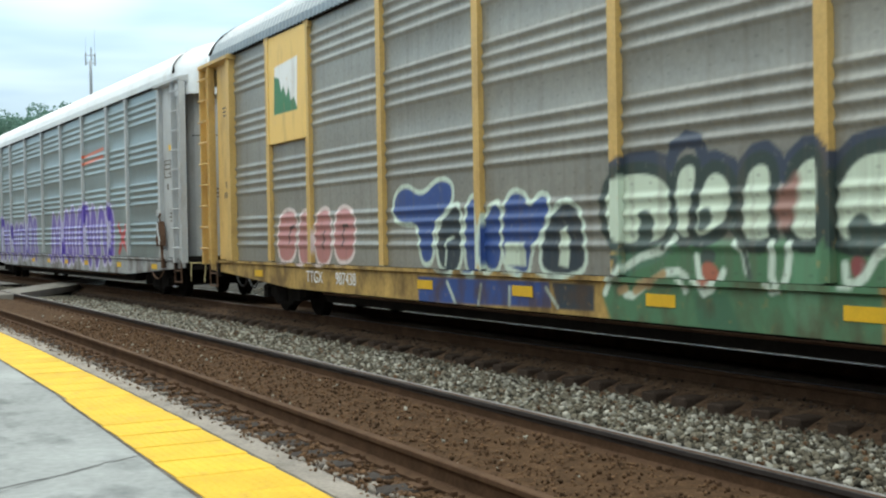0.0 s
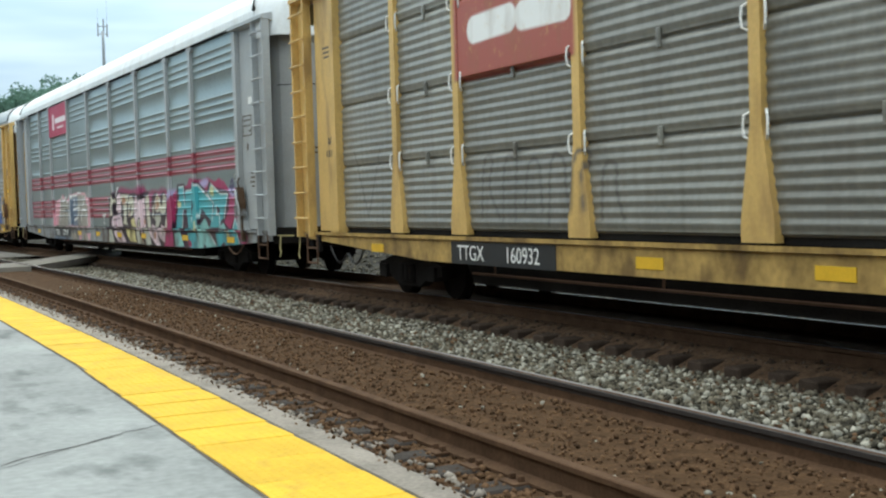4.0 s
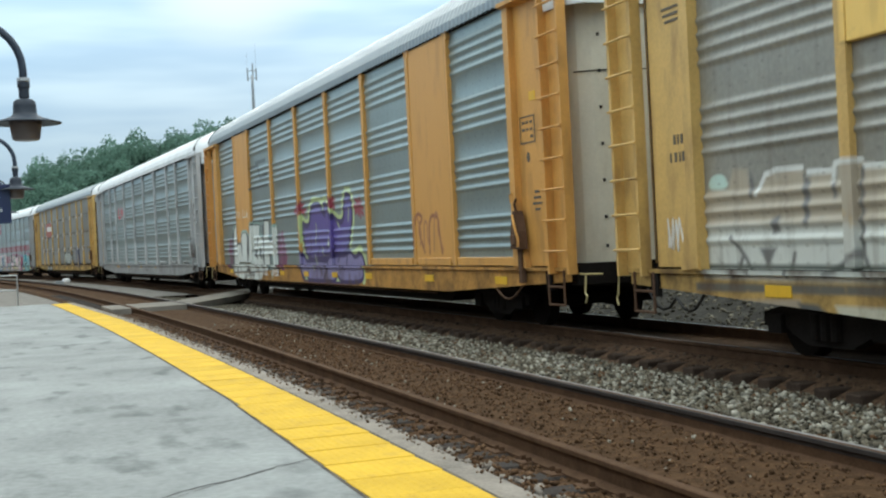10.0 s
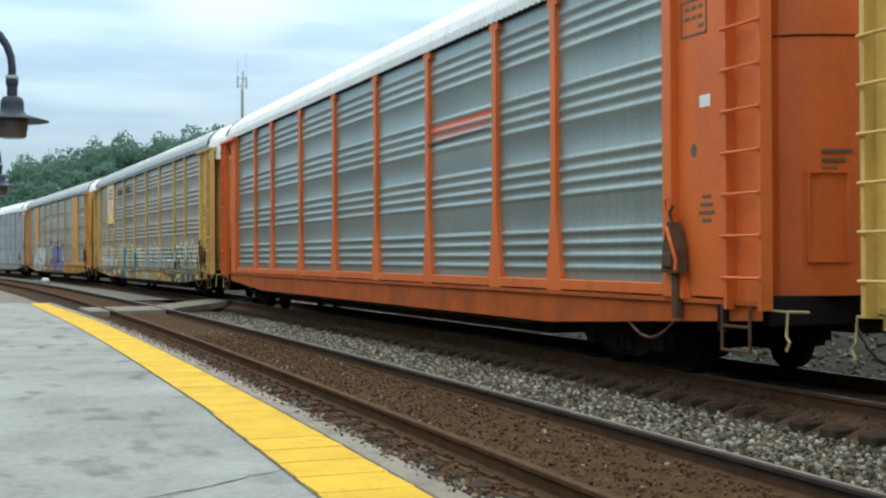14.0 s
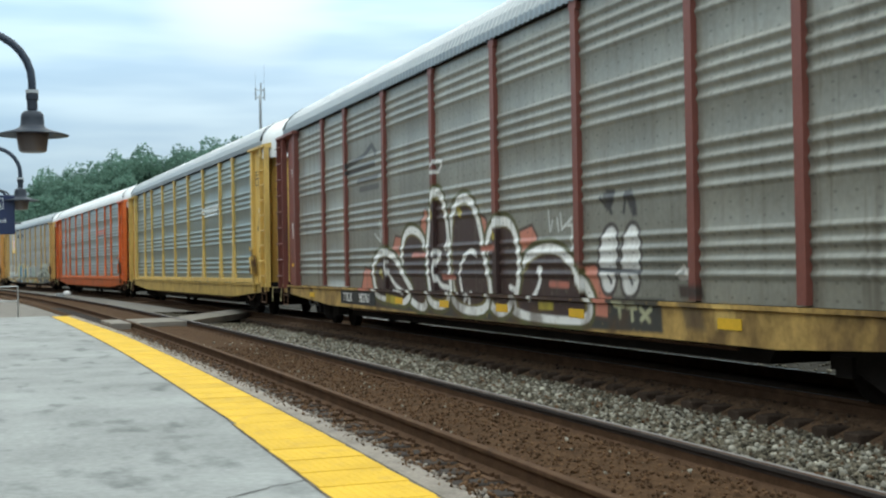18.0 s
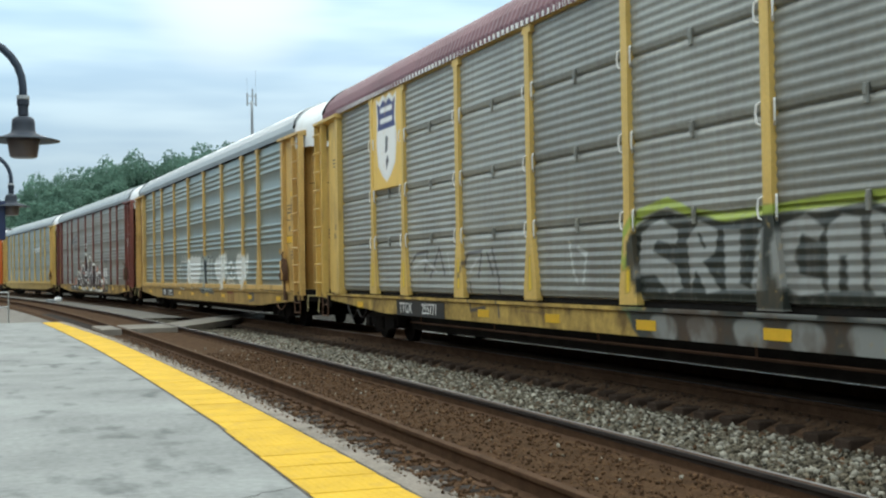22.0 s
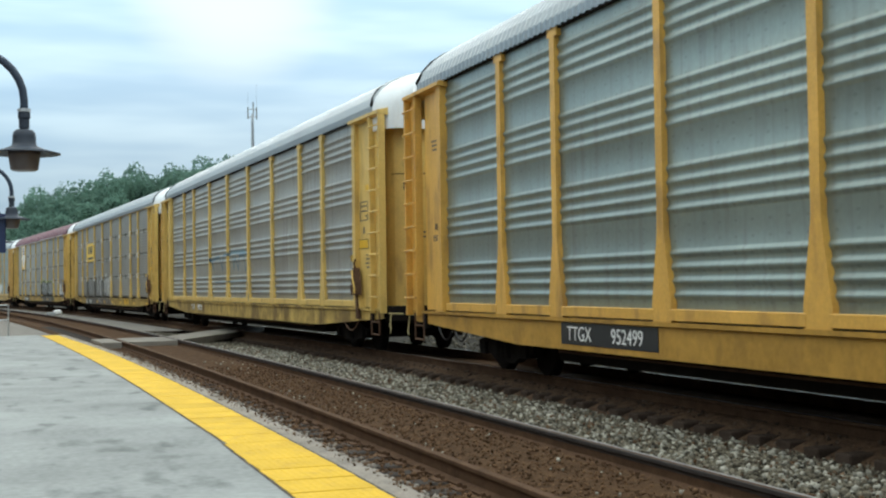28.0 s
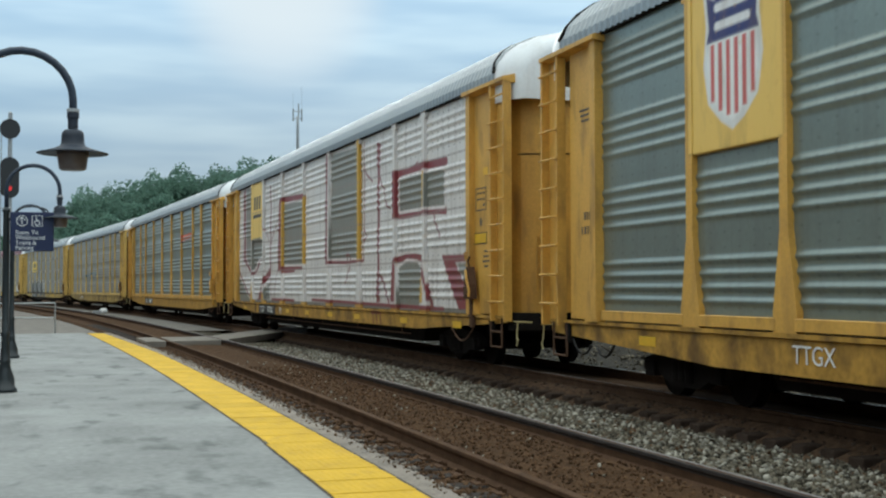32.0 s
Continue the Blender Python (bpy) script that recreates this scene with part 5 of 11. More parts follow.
    p.area([(17.31, 1.23), (17.35, 1.61), (17.48, 1.72), (17.68, 1.79), (17.97, 1.65), (18.14, 1.41), (18.05, 1.11), (17.87, 0.97), (17.50, 0.95), (17.35, 1.12)], (0.74, 0.58, 0.62), 0.025)
    p.area([(17.96, 1.35), (18.17, 1.40), (18.38, 1.19), (18.44, 0.99), (18.26, 0.72), (18.02, 0.67), (17.87, 0.77), (17.80, 0.99), (17.92, 1.18)], (0.74, 0.58, 0.62), 0.025)
    p.area([(18.01, 1.58), (18.19, 1.67), (18.41, 1.70), (18.42, 1.23), (18.27, 1.24)], (0.74, 0.58, 0.62), 0.025)
    p.area([(18.45, 1.69), (18.83, 1.77), (18.85, 1.34), (18.90, 1.01), (18.96, 0.94), (18.61, 0.95), (18.55, 1.24), (18.51, 1.47)], (0.60, 0.58, 0.46), 0.025)
    p.area([(19.32, 1.51), (19.42, 1.68), (19.66, 1.76), (19.84, 1.64), (19.88, 1.47), (19.78, 1.37), (19.55, 1.31), (19.36, 1.37)], (0.60, 0.58, 0.46), 0.025)
    p.area([(19.55, 1.45), (19.83, 1.48), (20.00, 1.47), (20.07, 1.61), (20.10, 1.71), (20.24, 1.76), (20.41, 1.67), (20.35, 1.43), (20.26, 1.31), (20.08, 1.27), (19.86, 1.31), (19.69, 1.39)], (0.60, 0.58, 0.46), 0.025)
    p.area([(19.25, 1.20), (19.41, 1.26), (19.83, 1.27), (19.85, 1.13), (19.68, 1.04), (19.53, 0.95), (19.30, 0.98), (19.40, 1.09)], (0.48, 0.48, 0.40), 0.025)
    p.area([(20.29, 1.24), (20.41, 1.05), (20.45, 0.94), (20.18, 0.94)], (0.60, 0.58, 0.46), 0.025)
    p.area([(19.81, 1.02), (20.15, 0.97), (20.18, 0.92), (19.85, 0.93)], (0.74, 0.58, 0.62), 0.025)
    p.area([(19.04, 0.91), (18.99, 1.04), (19.40, 0.95), (19.10, 0.90)], (0.74, 0.58, 0.62), 0.025)
    p.area([(19.12, 1.38), (19.19, 1.52), (19.24, 1.51), (19.21, 1.18), (19.11, 1.21)], (0.60, 0.58, 0.46), 0.025)
    p.area([(15.23, 0.84), (16.08, 0.87), (16.57, 0.56), (15.76, 0.53), (15.30, 0.73)], (0.74, 0.58, 0.62), 0.025)
    p.area([(16.58, 0.89), (17.51, 0.89), (17.57, 0.67), (17.68, 0.57), (17.03, 0.58), (16.71, 0.74)], (0.68, 0.60, 0.26), 0.025)
    p.area([(17.62, 0.86), (17.83, 0.93), (18.25, 0.70), (18.41, 0.54), (17.78, 0.54)], (0.48, 0.48, 0.40), 0.025)
    p.area([(18.42, 0.90), (18.86, 0.92), (19.10, 0.54), (18.67, 0.49), (18.47, 0.70)], (0.48, 0.48, 0.40), 0.025)
    p.area([(18.84, 0.88), (19.63, 0.91), (19.71, 0.74), (19.94, 0.52), (19.60, 0.51), (19.09, 0.71)], (0.74, 0.58, 0.62), 0.025)
    p.area([(19.67, 0.90), (20.37, 0.93), (20.44, 0.82), (20.83, 0.51), (20.58, 0.52), (19.79, 0.73)], (0.74, 0.58, 0.62), 0.025)
    p.area([(20.33, 0.93), (20.72, 0.95), (20.61, 0.82), (20.37, 0.81)], (0.68, 0.60, 0.26), 0.025)
    p.area([(14.65, 0.88), (14.99, 0.87), (15.26, 0.52), (14.62, 0.51)], (0.48, 0.48, 0.40), 0.025)
    p.area(rounded([(16.08, 1.74), (16.37, 1.75), (16.50, 1.62), (16.27, 1.53), (16.06, 1.55)]), (0.42, 0.19, 0.09), 0.03)
    p.area(rounded([(19.37, 1.41), (19.42, 1.63), (19.61, 1.68), (19.75, 1.62), (19.70, 1.42), (19.50, 1.37)]), (0.42, 0.19, 0.09), 0.03)
    p.area(rounded([(16.80, 1.36), (16.95, 1.38), (16.92, 1.21), (16.81, 1.23)]), (0.42, 0.19, 0.09), 0.03)
    p.area(rounded([(14.61, 1.32), (14.95, 1.32), (14.94, 1.16), (14.60, 1.16)]), (0.42, 0.19, 0.09), 0.03)
    p.area(rounded([(15.65, 0.79), (15.92, 0.76), (16.09, 0.61), (15.79, 0.60)]), (0.42, 0.19, 0.09), 0.03)
    p.area(rounded([(18.14, 0.78), (18.25, 0.75), (18.37, 0.57), (18.19, 0.62)]), (0.42, 0.19, 0.09), 0.03)
    p.area(rounded([(19.39, 0.85), (19.54, 0.85), (19.56, 0.73), (19.45, 0.64), (19.35, 0.73)]), (0.42, 0.19, 0.09), 0.03)
    p.area(rounded([(18.27, 1.18), (18.42, 1.12), (18.37, 0.99), (18.26, 1.03)]), (0.42, 0.19, 0.09), 0.03)
    p.area(rounded([(20.09, 0.88), (20.19, 0.88), (20.22, 0.76), (20.10, 0.73)]), (0.28, 0.26, 0.2), 0.03)
    p.area(rounded([(16.84, 1.41), (16.93, 1.53), (17.06, 1.53), (17.03, 1.37), (16.88, 1.31)]), (0.035, 0.02, 0.03), 0.03)
    p.area(rounded([(17.59, 1.36), (17.71, 1.47), (17.90, 1.43), (17.71, 1.21), (17.60, 1.27)]), (0.035, 0.02, 0.03), 0.03)
    p.area(rounded([(17.96, 0.87), (18.12, 0.91), (18.15, 0.75), (18.00, 0.70)]), (0.035, 0.02, 0.03), 0.03)
    p.area(rounded([(17.88, 1.09), (18.02, 1.19), (18.15, 1.16), (18.10, 0.93), (17.94, 0.96)]), (0.60, 0.58, 0.46), 0.03)
    p.lines([[(17.88, 1.09), (18.02, 1.19), (18.15, 1.16), (18.10, 0.93), (17.94, 0.96), (17.88, 1.09)]], 0.05, (0.035, 0.02, 0.03))
    p.lines([[(19.57, 1.76), (19.70, 1.67), (19.63, 1.61), (19.51, 1.57), (19.49, 1.46)], [(19.70, 1.59), (19.83, 1.50)]], 0.05, (0.60, 0.58, 0.46))
    p.lines([[(15.38, 1.80), (15.54, 1.96), (15.67, 2.00)]], 0.07, WH)
    p.lines([[(15.20, 1.11), (15.49, 1.17), (15.83, 1.18)], [(15.98, 1.59), (16.16, 1.61)], [(18.50, 1.41), (18.82, 1.43)], [(20.14, 1.63), (20.37, 1.60)]], 0.02, (0.035, 0.02, 0.03))
    p.area([(20.22, 0.42), (20.56, 1.26), (20.80, 1.63), (21.29, 1.83), (22.13, 1.92), (22.29, 2.07), (23.38, 2.00), (23.62, 2.05), (24.13, 1.94), (24.40, 2.01), (24.73, 1.93), (25.09, 1.73), (25.29, 1.59), (25.44, 1.35), (25.82, 1.06), (26.23, 0.84), (26.16, 0.43), (25.27, 0.42)], (0.34, 0.03, 0.11), 0.05)
    p.area(rounded([(22.91, 1.95), (23.64, 2.05), (23.73, 1.89), (23.10, 1.78)]), (0.42, 0.36, 0.58), 0.08)
    p.area(rounded([(24.99, 1.83), (25.46, 1.78), (25.39, 1.58), (25.06, 1.65)]), (0.42, 0.36, 0.58), 0.08)
    p.area([(20.99, 0.88), (21.24, 1.56), (21.33, 1.95), (21.89, 1.96), (22.00, 1.84), (22.52, 1.86), (22.64, 2.01), (22.98, 1.96), (23.56, 1.75), (23.74, 1.98), (24.07, 1.84), (24.92, 1.74), (25.04, 1.69), (24.99, 1.36), (24.78, 1.18), (24.67, 1.09), (25.04, 0.94), (25.39, 1.25), (25.65, 0.95), (25.83, 0.67), (25.77, 0.46), (24.86, 0.47), (22.89, 0.45), (21.03, 0.46)], (0.04, 0.012, 0.03), 0.03)
    p.area([(21.12, 0.91), (21.26, 1.26), (21.46, 1.63), (21.43, 1.89), (21.82, 1.90), (21.87, 1.62), (21.92, 1.43), (21.98, 1.79), (22.48, 1.81), (22.51, 1.59), (22.55, 1.25), (22.62, 0.93), (22.11, 0.89), (22.06, 1.18), (22.01, 1.39), (21.77, 1.37), (21.66, 1.18), (21.60, 0.90)], (0.075, 0.36, 0.40), 0.025)
    p.area([(22.66, 0.93), (22.65, 1.25), (22.75, 1.45), (22.53, 1.78), (22.69, 1.95), (22.92, 1.91), (23.24, 1.75), (23.88, 1.53), (23.97, 1.40), (23.89, 1.24), (23.82, 1.11), (23.54, 1.22), (23.15, 1.39), (23.05, 1.25), (22.92, 0.96), (22.72, 0.90)], (0.075, 0.36, 0.40), 0.025)
    p.area([(22.96, 1.01), (23.34, 1.18), (23.54, 1.05), (23.72, 0.88), (24.08, 0.67), (24.27, 0.61), (24.19, 0.47), (23.69, 0.48), (23.31, 0.71), (23.11, 0.84)], (0.24, 0.49, 0.46), 0.025)
    p.area([(23.63, 1.70), (23.76, 1.87), (23.84, 1.92), (24.08, 1.79), (24.48, 1.68), (24.95, 1.68), (24.86, 1.51), (24.71, 1.36), (24.62, 1.18), (24.44, 1.12), (24.32, 0.99), (23.65, 0.97), (23.80, 1.12), (23.93, 1.25), (24.06, 1.43), (23.93, 1.56)], (0.075, 0.36, 0.40), 0.025)
    p.area([(24.20, 0.87), (24.90, 0.91), (25.13, 0.90), (25.36, 1.18), (25.56, 0.88), (25.74, 0.66), (25.70, 0.51), (25.07, 0.52), (24.76, 0.69), (24.53, 0.62), (24.29, 0.45), (24.24, 0.73)], (0.075, 0.36, 0.40), 0.025)
    p.area([(21.14, 0.83), (21.58, 0.88), (21.81, 0.67), (21.88, 0.55), (21.21, 0.52)], (0.24, 0.49, 0.46), 0.025)
    p.area([(22.19, 0.85), (22.79, 0.86), (23.00, 0.70), (22.85, 0.51), (22.32, 0.53), (22.03, 0.74)], (0.075, 0.36, 0.40), 0.025)
    p.area([(22.90, 0.87), (23.26, 0.91), (23.52, 0.72), (23.32, 0.53), (22.91, 0.51)], (0.24, 0.49, 0.46), 0.025)
    p.area([(24.26, 0.98), (24.60, 1.08), (24.79, 0.94)], (0.24, 0.49, 0.46), 0.025)
    p.area(rounded([(22.52, 1.46), (22.76, 1.54), (22.75, 1.42), (22.59, 1.32)]), (0.04, 0.012, 0.03), 0.03)
    p.area(rounded([(24.15, 1.36), (24.23, 1.44), (24.41, 1.37), (24.36, 1.24), (24.19, 1.25)]), (0.04, 0.012, 0.03), 0.03)
    p.area(rounded([(23.73, 1.83), (23.95, 1.87), (24.07, 1.73), (23.95, 1.60), (23.77, 1.70)]), (0.55, 0.55, 0.25), 0.03)
    p.area(rounded([(21.27, 1.52), (21.44, 1.60), (21.64, 1.52), (21.53, 1.41), (21.35, 1.42)]), (0.62, 0.58, 0.28), 0.03)
    p.area(rounded([(22.70, 1.11), (22.85, 1.14), (22.92, 0.91), (22.77, 0.87)]), (0.62, 0.58, 0.28), 0.03)
    p.area(rounded([(24.88, 0.90), (25.05, 0.91), (25.21, 0.71), (25.03, 0.76)]), (0.62, 0.58, 0.28), 0.03)
    p.area(rounded([(22.12, 0.68), (22.42, 0.70), (22.50, 0.55), (22.29, 0.53)]), (0.34, 0.03, 0.11), 0.03)
    p.lines([[(21.46, 1.88), (21.82, 1.89), (21.89, 1.46)], [(22.00, 1.79), (22.48, 1.80), (22.57, 1.25), (22.64, 0.93)], [(21.63, 0.92), (21.75, 1.36)], [(22.69, 1.94), (22.97, 1.88), (23.50, 1.68), (23.97, 1.51), (23.85, 1.13)], [(23.83, 1.90), (24.47, 1.68), (24.94, 1.67), (24.67, 1.18)], [(23.05, 1.37), (22.92, 0.98)], [(24.20, 1.43), (24.18, 1.26), (24.36, 1.25), (24.37, 1.01)], [(23.74, 0.88), (24.24, 0.61), (24.19, 0.48)], [(25.14, 0.90), (25.36, 1.18), (25.73, 0.67), (25.70, 0.52)], [(23.60, 1.70), (23.72, 1.60)]], 0.035, (0.72, 0.78, 0.76))
    p.lines([[(25.16, 1.89), (25.26, 1.95), (25.32, 1.85), (25.21, 1.78), (25.29, 1.70)], [(25.09, 1.81), (25.34, 1.82)]], 0.07, (0.05, 0.04, 0.12))
    return p


def paint_2():
    p = Paint()
    p.rect(6.73, 9.57, 2.9, 3.95, (0.36, 0.10, 0.075))
    p.lines([[(7.25, 3.5), (8.15, 3.52)], [(8.45, 3.5), (9.35, 3.48)]], 0.34, WH)
    scrawl(p, 7.2, 10.4, 1.1, 2.0, 0.05, (0.13, 0.12, 0.11), None, 3)
    p.lines(strokes("V", 2.9, 4.3, 1.2, 2.2), 0.03, (0.12, 0.11, 0.1))
    p.piece(rounded([(15.20, 0.97), (15.20, 1.38), (15.23, 1.73), (15.49, 1.85), (15.73, 1.86), (16.01, 1.76), (16.14, 1.53), (16.15, 0.99)]), (0.50, 0.54, 0.50), (0.06, 0.07, 0.07), 0.1)
    p.piece(rounded([(16.12, 0.99), (16.14, 1.59), (16.28, 1.77), (16.45, 1.82), (16.66, 1.71), (16.78, 1.52), (16.70, 1.00)]), (0.50, 0.54, 0.50), (0.06, 0.07, 0.07), 0.1)
    p.piece(rounded([(16.70, 0.97), (16.72, 1.63), (16.87, 1.75), (17.03, 1.79), (17.22, 1.71), (17.31, 1.51), (17.27, 0.99)]), (0.50, 0.54, 0.50), (0.06, 0.07, 0.07), 0.1)
    p.piece(rounded([(17.29, 1.01), (17.33, 1.61), (17.48, 1.72), (17.66, 1.76), (17.70, 1.59), (17.67, 1.31), (17.80, 1.28), (17.83, 1.09), (17.60, 1.07)]), (0.50, 0.54, 0.50), (0.06, 0.07, 0.07), 0.1)
    p.area([(15.26, 1.06), (15.36, 1.23), (15.51, 1.09), (15.64, 1.40), (15.80, 1.04)], (0.06, 0.07, 0.07), 0.03)
    p.area([(15.97, 1.04), (16.01, 1.37), (16.17, 1.21), (16.36, 0.99)], (0.06, 0.07, 0.07), 0.03)
    p.area([(16.60, 1.00), (16.70, 1.21), (16.91, 0.96)], (0.06, 0.07, 0.07), 0.03)
    p.area([(17.01, 1.16), (17.03, 1.32), (17.15, 1.34), (17.18, 1.21), (17.10, 1.13)], (0.06, 0.07, 0.07), 0.03)
    p.area([(15.20, 0.91), (15.23, 1.06), (17.81, 1.08), (17.84, 0.96)], (0.13, 0.14, 0.135), 0.03)
    p.lines([rounded([(16.65, 1.42), (16.60, 1.47), (16.78, 1.48), (16.90, 1.40)], False), rounded([(15.33, 1.61), (15.37, 1.70), (15.48, 1.78)], False)], 0.06, (0.06, 0.07, 0.07))
    p.area([(17.55, 1.16), (17.57, 1.62), (17.68, 1.69), (17.65, 1.33), (17.80, 1.30), (17.81, 1.11)], (0.62, 0.64, 0.60), 0.03)
    p.area(rounded([(17.88, 0.97), (17.92, 1.35), (18.02, 1.54), (18.22, 1.60), (18.34, 1.48), (18.27, 1.21), (18.08, 0.98)]), (0.30, 0.33, 0.31), 0.03)
    p.area([(18.33, 0.99), (18.35, 1.80), (18.41, 1.86), (18.60, 1.88), (18.61, 1.26), (18.80, 1.30), (18.80, 0.95)], (0.05, 0.06, 0.07), 0.03)
    p.area([(18.70, 1.34), (18.72, 1.78), (18.81, 1.80), (18.80, 1.34)], (0.07, 0.075, 0.12), 0.03)
    p.lines([[(17.90, 1.68), (18.06, 1.65)], [(18.13, 1.63), (18.19, 1.81), (18.29, 1.78)], [(17.92, 1.40), (18.02, 1.54), (18.22, 1.60)]], 0.09, (0.06, 0.07, 0.07))
    p.lines([[(14.84, 0.85), (14.87, 0.58)], [(15.22, 0.84), (15.27, 0.57)], [(17.67, 0.83), (17.71, 0.63)], [(18.04, 0.83), (18.09, 0.63)]], 0.04, (0.2, 0.12, 0.05))
    scrawl(p, 19.6, 21.3, 0.8, 2.2, 0.22, (0.08, 0.085, 0.14), (0.2, 0.2, 0.26), 5)
    return p


def paint_3():
    p = Paint()
    p.lines([[(7.75, 3.7), (7.6, 3.5), (7.75, 3.3), (8.25, 3.3)], [(8.45, 3.4), (8.5, 3.7), (8.95, 3.35), (9.05, 3.65)]], 0.17, (0.62, 0.05, 0.06))
    p.lines([[(7.5, 2.98), (9.3, 2.98)]], 0.11, (0.28, 0.30, 0.30))
    p.area([(6.70, 0.92), (7.45, 0.91), (7.42, 0.79), (6.67, 0.80)], (0.50, 0.29, 0.08), 0.04)
    p.area([(10.15, 0.89), (10.72, 0.88), (10.70, 0.77), (10.13, 0.78)], (0.50, 0.29, 0.08), 0.04)
    p.area([(13.87, 0.89), (14.29, 0.89), (14.27, 0.80), (13.86, 0.81)], (0.50, 0.29, 0.08), 0.04)
    p.area([(17.68, 0.86), (17.96, 0.85), (17.95, 0.78), (17.67, 0.78)], (0.50, 0.29, 0.08), 0.04)
    p.area([(7.64, 0.86), (8.11, 0.85), (8.10, 0.80), (7.63, 0.80)], (0.16, 0.16, 0.16), 0.03)
    p.area([(8.22, 0.85), (8.75, 0.85), (8.74, 0.79), (8.21, 0.79)], (0.16, 0.16, 0.16), 0.03)
    p.area([(15.24, 0.75), (15.95, 0.75), (15.94, 0.71), (15.23, 0.71)], (0.16, 0.16, 0.16), 0.03)
    p.area([(15.43, 0.69), (15.98, 0.70), (15.97, 0.66), (15.43, 0.65)], (0.16, 0.16, 0.16), 0.03)
    p.area([(16.79, 0.85), (17.06, 0.84), (17.06, 0.81), (16.79, 0.81)], (0.16, 0.16, 0.16), 0.03)
    p.area([(12.21, 0.68), (12.70, 0.68), (12.69, 0.63), (12.21, 0.63)], (0.16, 0.16, 0.16), 0.03)
    return p


def paint_4():
    p = Paint()
    for a, b in ((5.2, 7.15), (21.35, 23.3)):
        p.rect(a, b, 0.9, 5.0, (0.60, 0.31, 0.08))
    p.lines([[(7.3, 3.75), (8.3, 3.75), (8.5, 3.4), (9.4, 3.45)], [(8.0, 3.85), (9.2, 3.85)]], 0.11, (0.08, 0.1, 0.1))
    p.lines([[(7.2, 3.15), (9.4, 3.15)]], 0.07, (0.1, 0.12, 0.12))
    scrawl(p, 21.2, 22.9, 1.05, 2.1, 0.07, (0.26, 0.10, 0.05), None, 5)
    scrawl(p, 21.3, 22.8, 1.2, 1.9, 0.05, (0.36, 0.16, 0.08), None, 8)
    scrawl(p, 1.5, 2.4, 3.0, 3.6, 0.05, (0.7, 0.68, 0.6), None, 6)
    p.lines([[(12.99, 2.31), (13.37, 2.30)], [(12.93, 2.32), (13.29, 2.20)], [(12.80, 2.33), (12.94, 2.17)], [(12.86, 2.35), (12.74, 2.17)], [(12.67, 2.39), (12.41, 2.25)], [(12.88, 2.35), (12.23, 2.30)], [(12.93, 2.32), (12.46, 2.43)], [(12.83, 2.38), (12.63, 2.49)], [(12.80, 2.34), (12.77, 2.57)], [(12.94, 2.39), (12.99, 2.57)], [(12.81, 2.39), (13.19, 2.43)]], 0.09, (0.30, 0.05, 0.08))
    p.lines([[(15.65, 2.34), (15.91, 2.33)], [(15.77, 2.36), (15.96, 2.24)], [(15.65, 2.31), (15.81, 2.19)], [(15.73, 2.36), (15.65, 2.22)], [(15.76, 2.36), (15.47, 2.29)], [(15.75, 2.30), (15.45, 2.32)], [(15.72, 2.35), (15.42, 2.40)], [(15.71, 2.33), (15.50, 2.52)], [(15.70, 2.36), (15.68, 2.47)], [(15.67, 2.36), (15.84, 2.48)], [(15.67, 2.36), (15.93, 2.42)]], 0.09, (0.30, 0.05, 0.08))
    p.lines([[(17.73, 2.21), (18.08, 2.16)], [(17.77, 2.17), (18.07, 2.02)], [(17.69, 2.24), (17.89, 1.97)], [(17.88, 2.21), (17.72, 2.03)], [(17.84, 2.15), (17.49, 2.07)], [(17.76, 2.15), (17.37, 2.18)], [(17.77, 2.13), (17.47, 2.25)], [(17.78, 2.20), (17.58, 2.35)], [(17.70, 2.13), (17.73, 2.35)], [(17.66, 2.13), (17.91, 2.38)], [(17.82, 2.18), (17.97, 2.27)]], 0.09, (0.30, 0.05, 0.08))
    p.lines([[(12.96, 2.04), (13.25, 1.90), (13.65, 1.92), (13.83, 2.27), (14.09, 2.41), (14.80, 2.37), (14.87, 2.20), (15.11, 2.08), (15.02, 2.36), (15.22, 2.39), (15.44, 2.20), (15.82, 2.03), (16.25, 1.90), (16.60, 1.95), (16.71, 2.35), (16.86, 2.50), (17.12, 2.48), (17.29, 2.30), (17.26, 1.98), (17.11, 1.66), (16.91, 1.34), (16.59, 1.17), (15.73, 1.22), (14.21, 1.06), (13.45, 1.08), (13.10, 1.49), (12.96, 2.04)]], 0.34, (0.52, 0.62, 0.30))
    p.lines([[(12.53, 1.04), (12.70, 1.32), (13.06, 1.16), (13.25, 1.03), (13.84, 1.07), (14.65, 1.06), (15.07, 1.03), (15.42, 1.22), (15.87, 1.14), (16.25, 1.28), (16.59, 1.17), (17.01, 1.30)]], 0.05, (0.52, 0.62, 0.30))
    p.lines([[(17.25, 1.13), (17.75, 1.24), (17.99, 1.08), (18.04, 0.70)]], 0.3, (0.52, 0.62, 0.30))
    p.piece(rounded([(12.53, 1.04), (12.70, 1.32), (13.06, 1.16), (13.25, 1.03), (13.84, 1.07), (14.65, 1.06), (15.07, 1.03), (15.42, 1.22), (15.87, 1.14), (16.25, 1.28), (16.59, 1.17), (17.01, 1.30), (17.25, 1.12), (17.56, 1.16), (17.74, 1.23), (17.96, 1.07), (18.04, 0.88), (18.04, 0.67), (17.69, 0.60), (17.07, 0.58), (14.86, 0.58), (12.98, 0.58), (12.81, 0.83)]), (0.25, 0.225, 0.42), (0.045, 0.03, 0.12), 0.1)
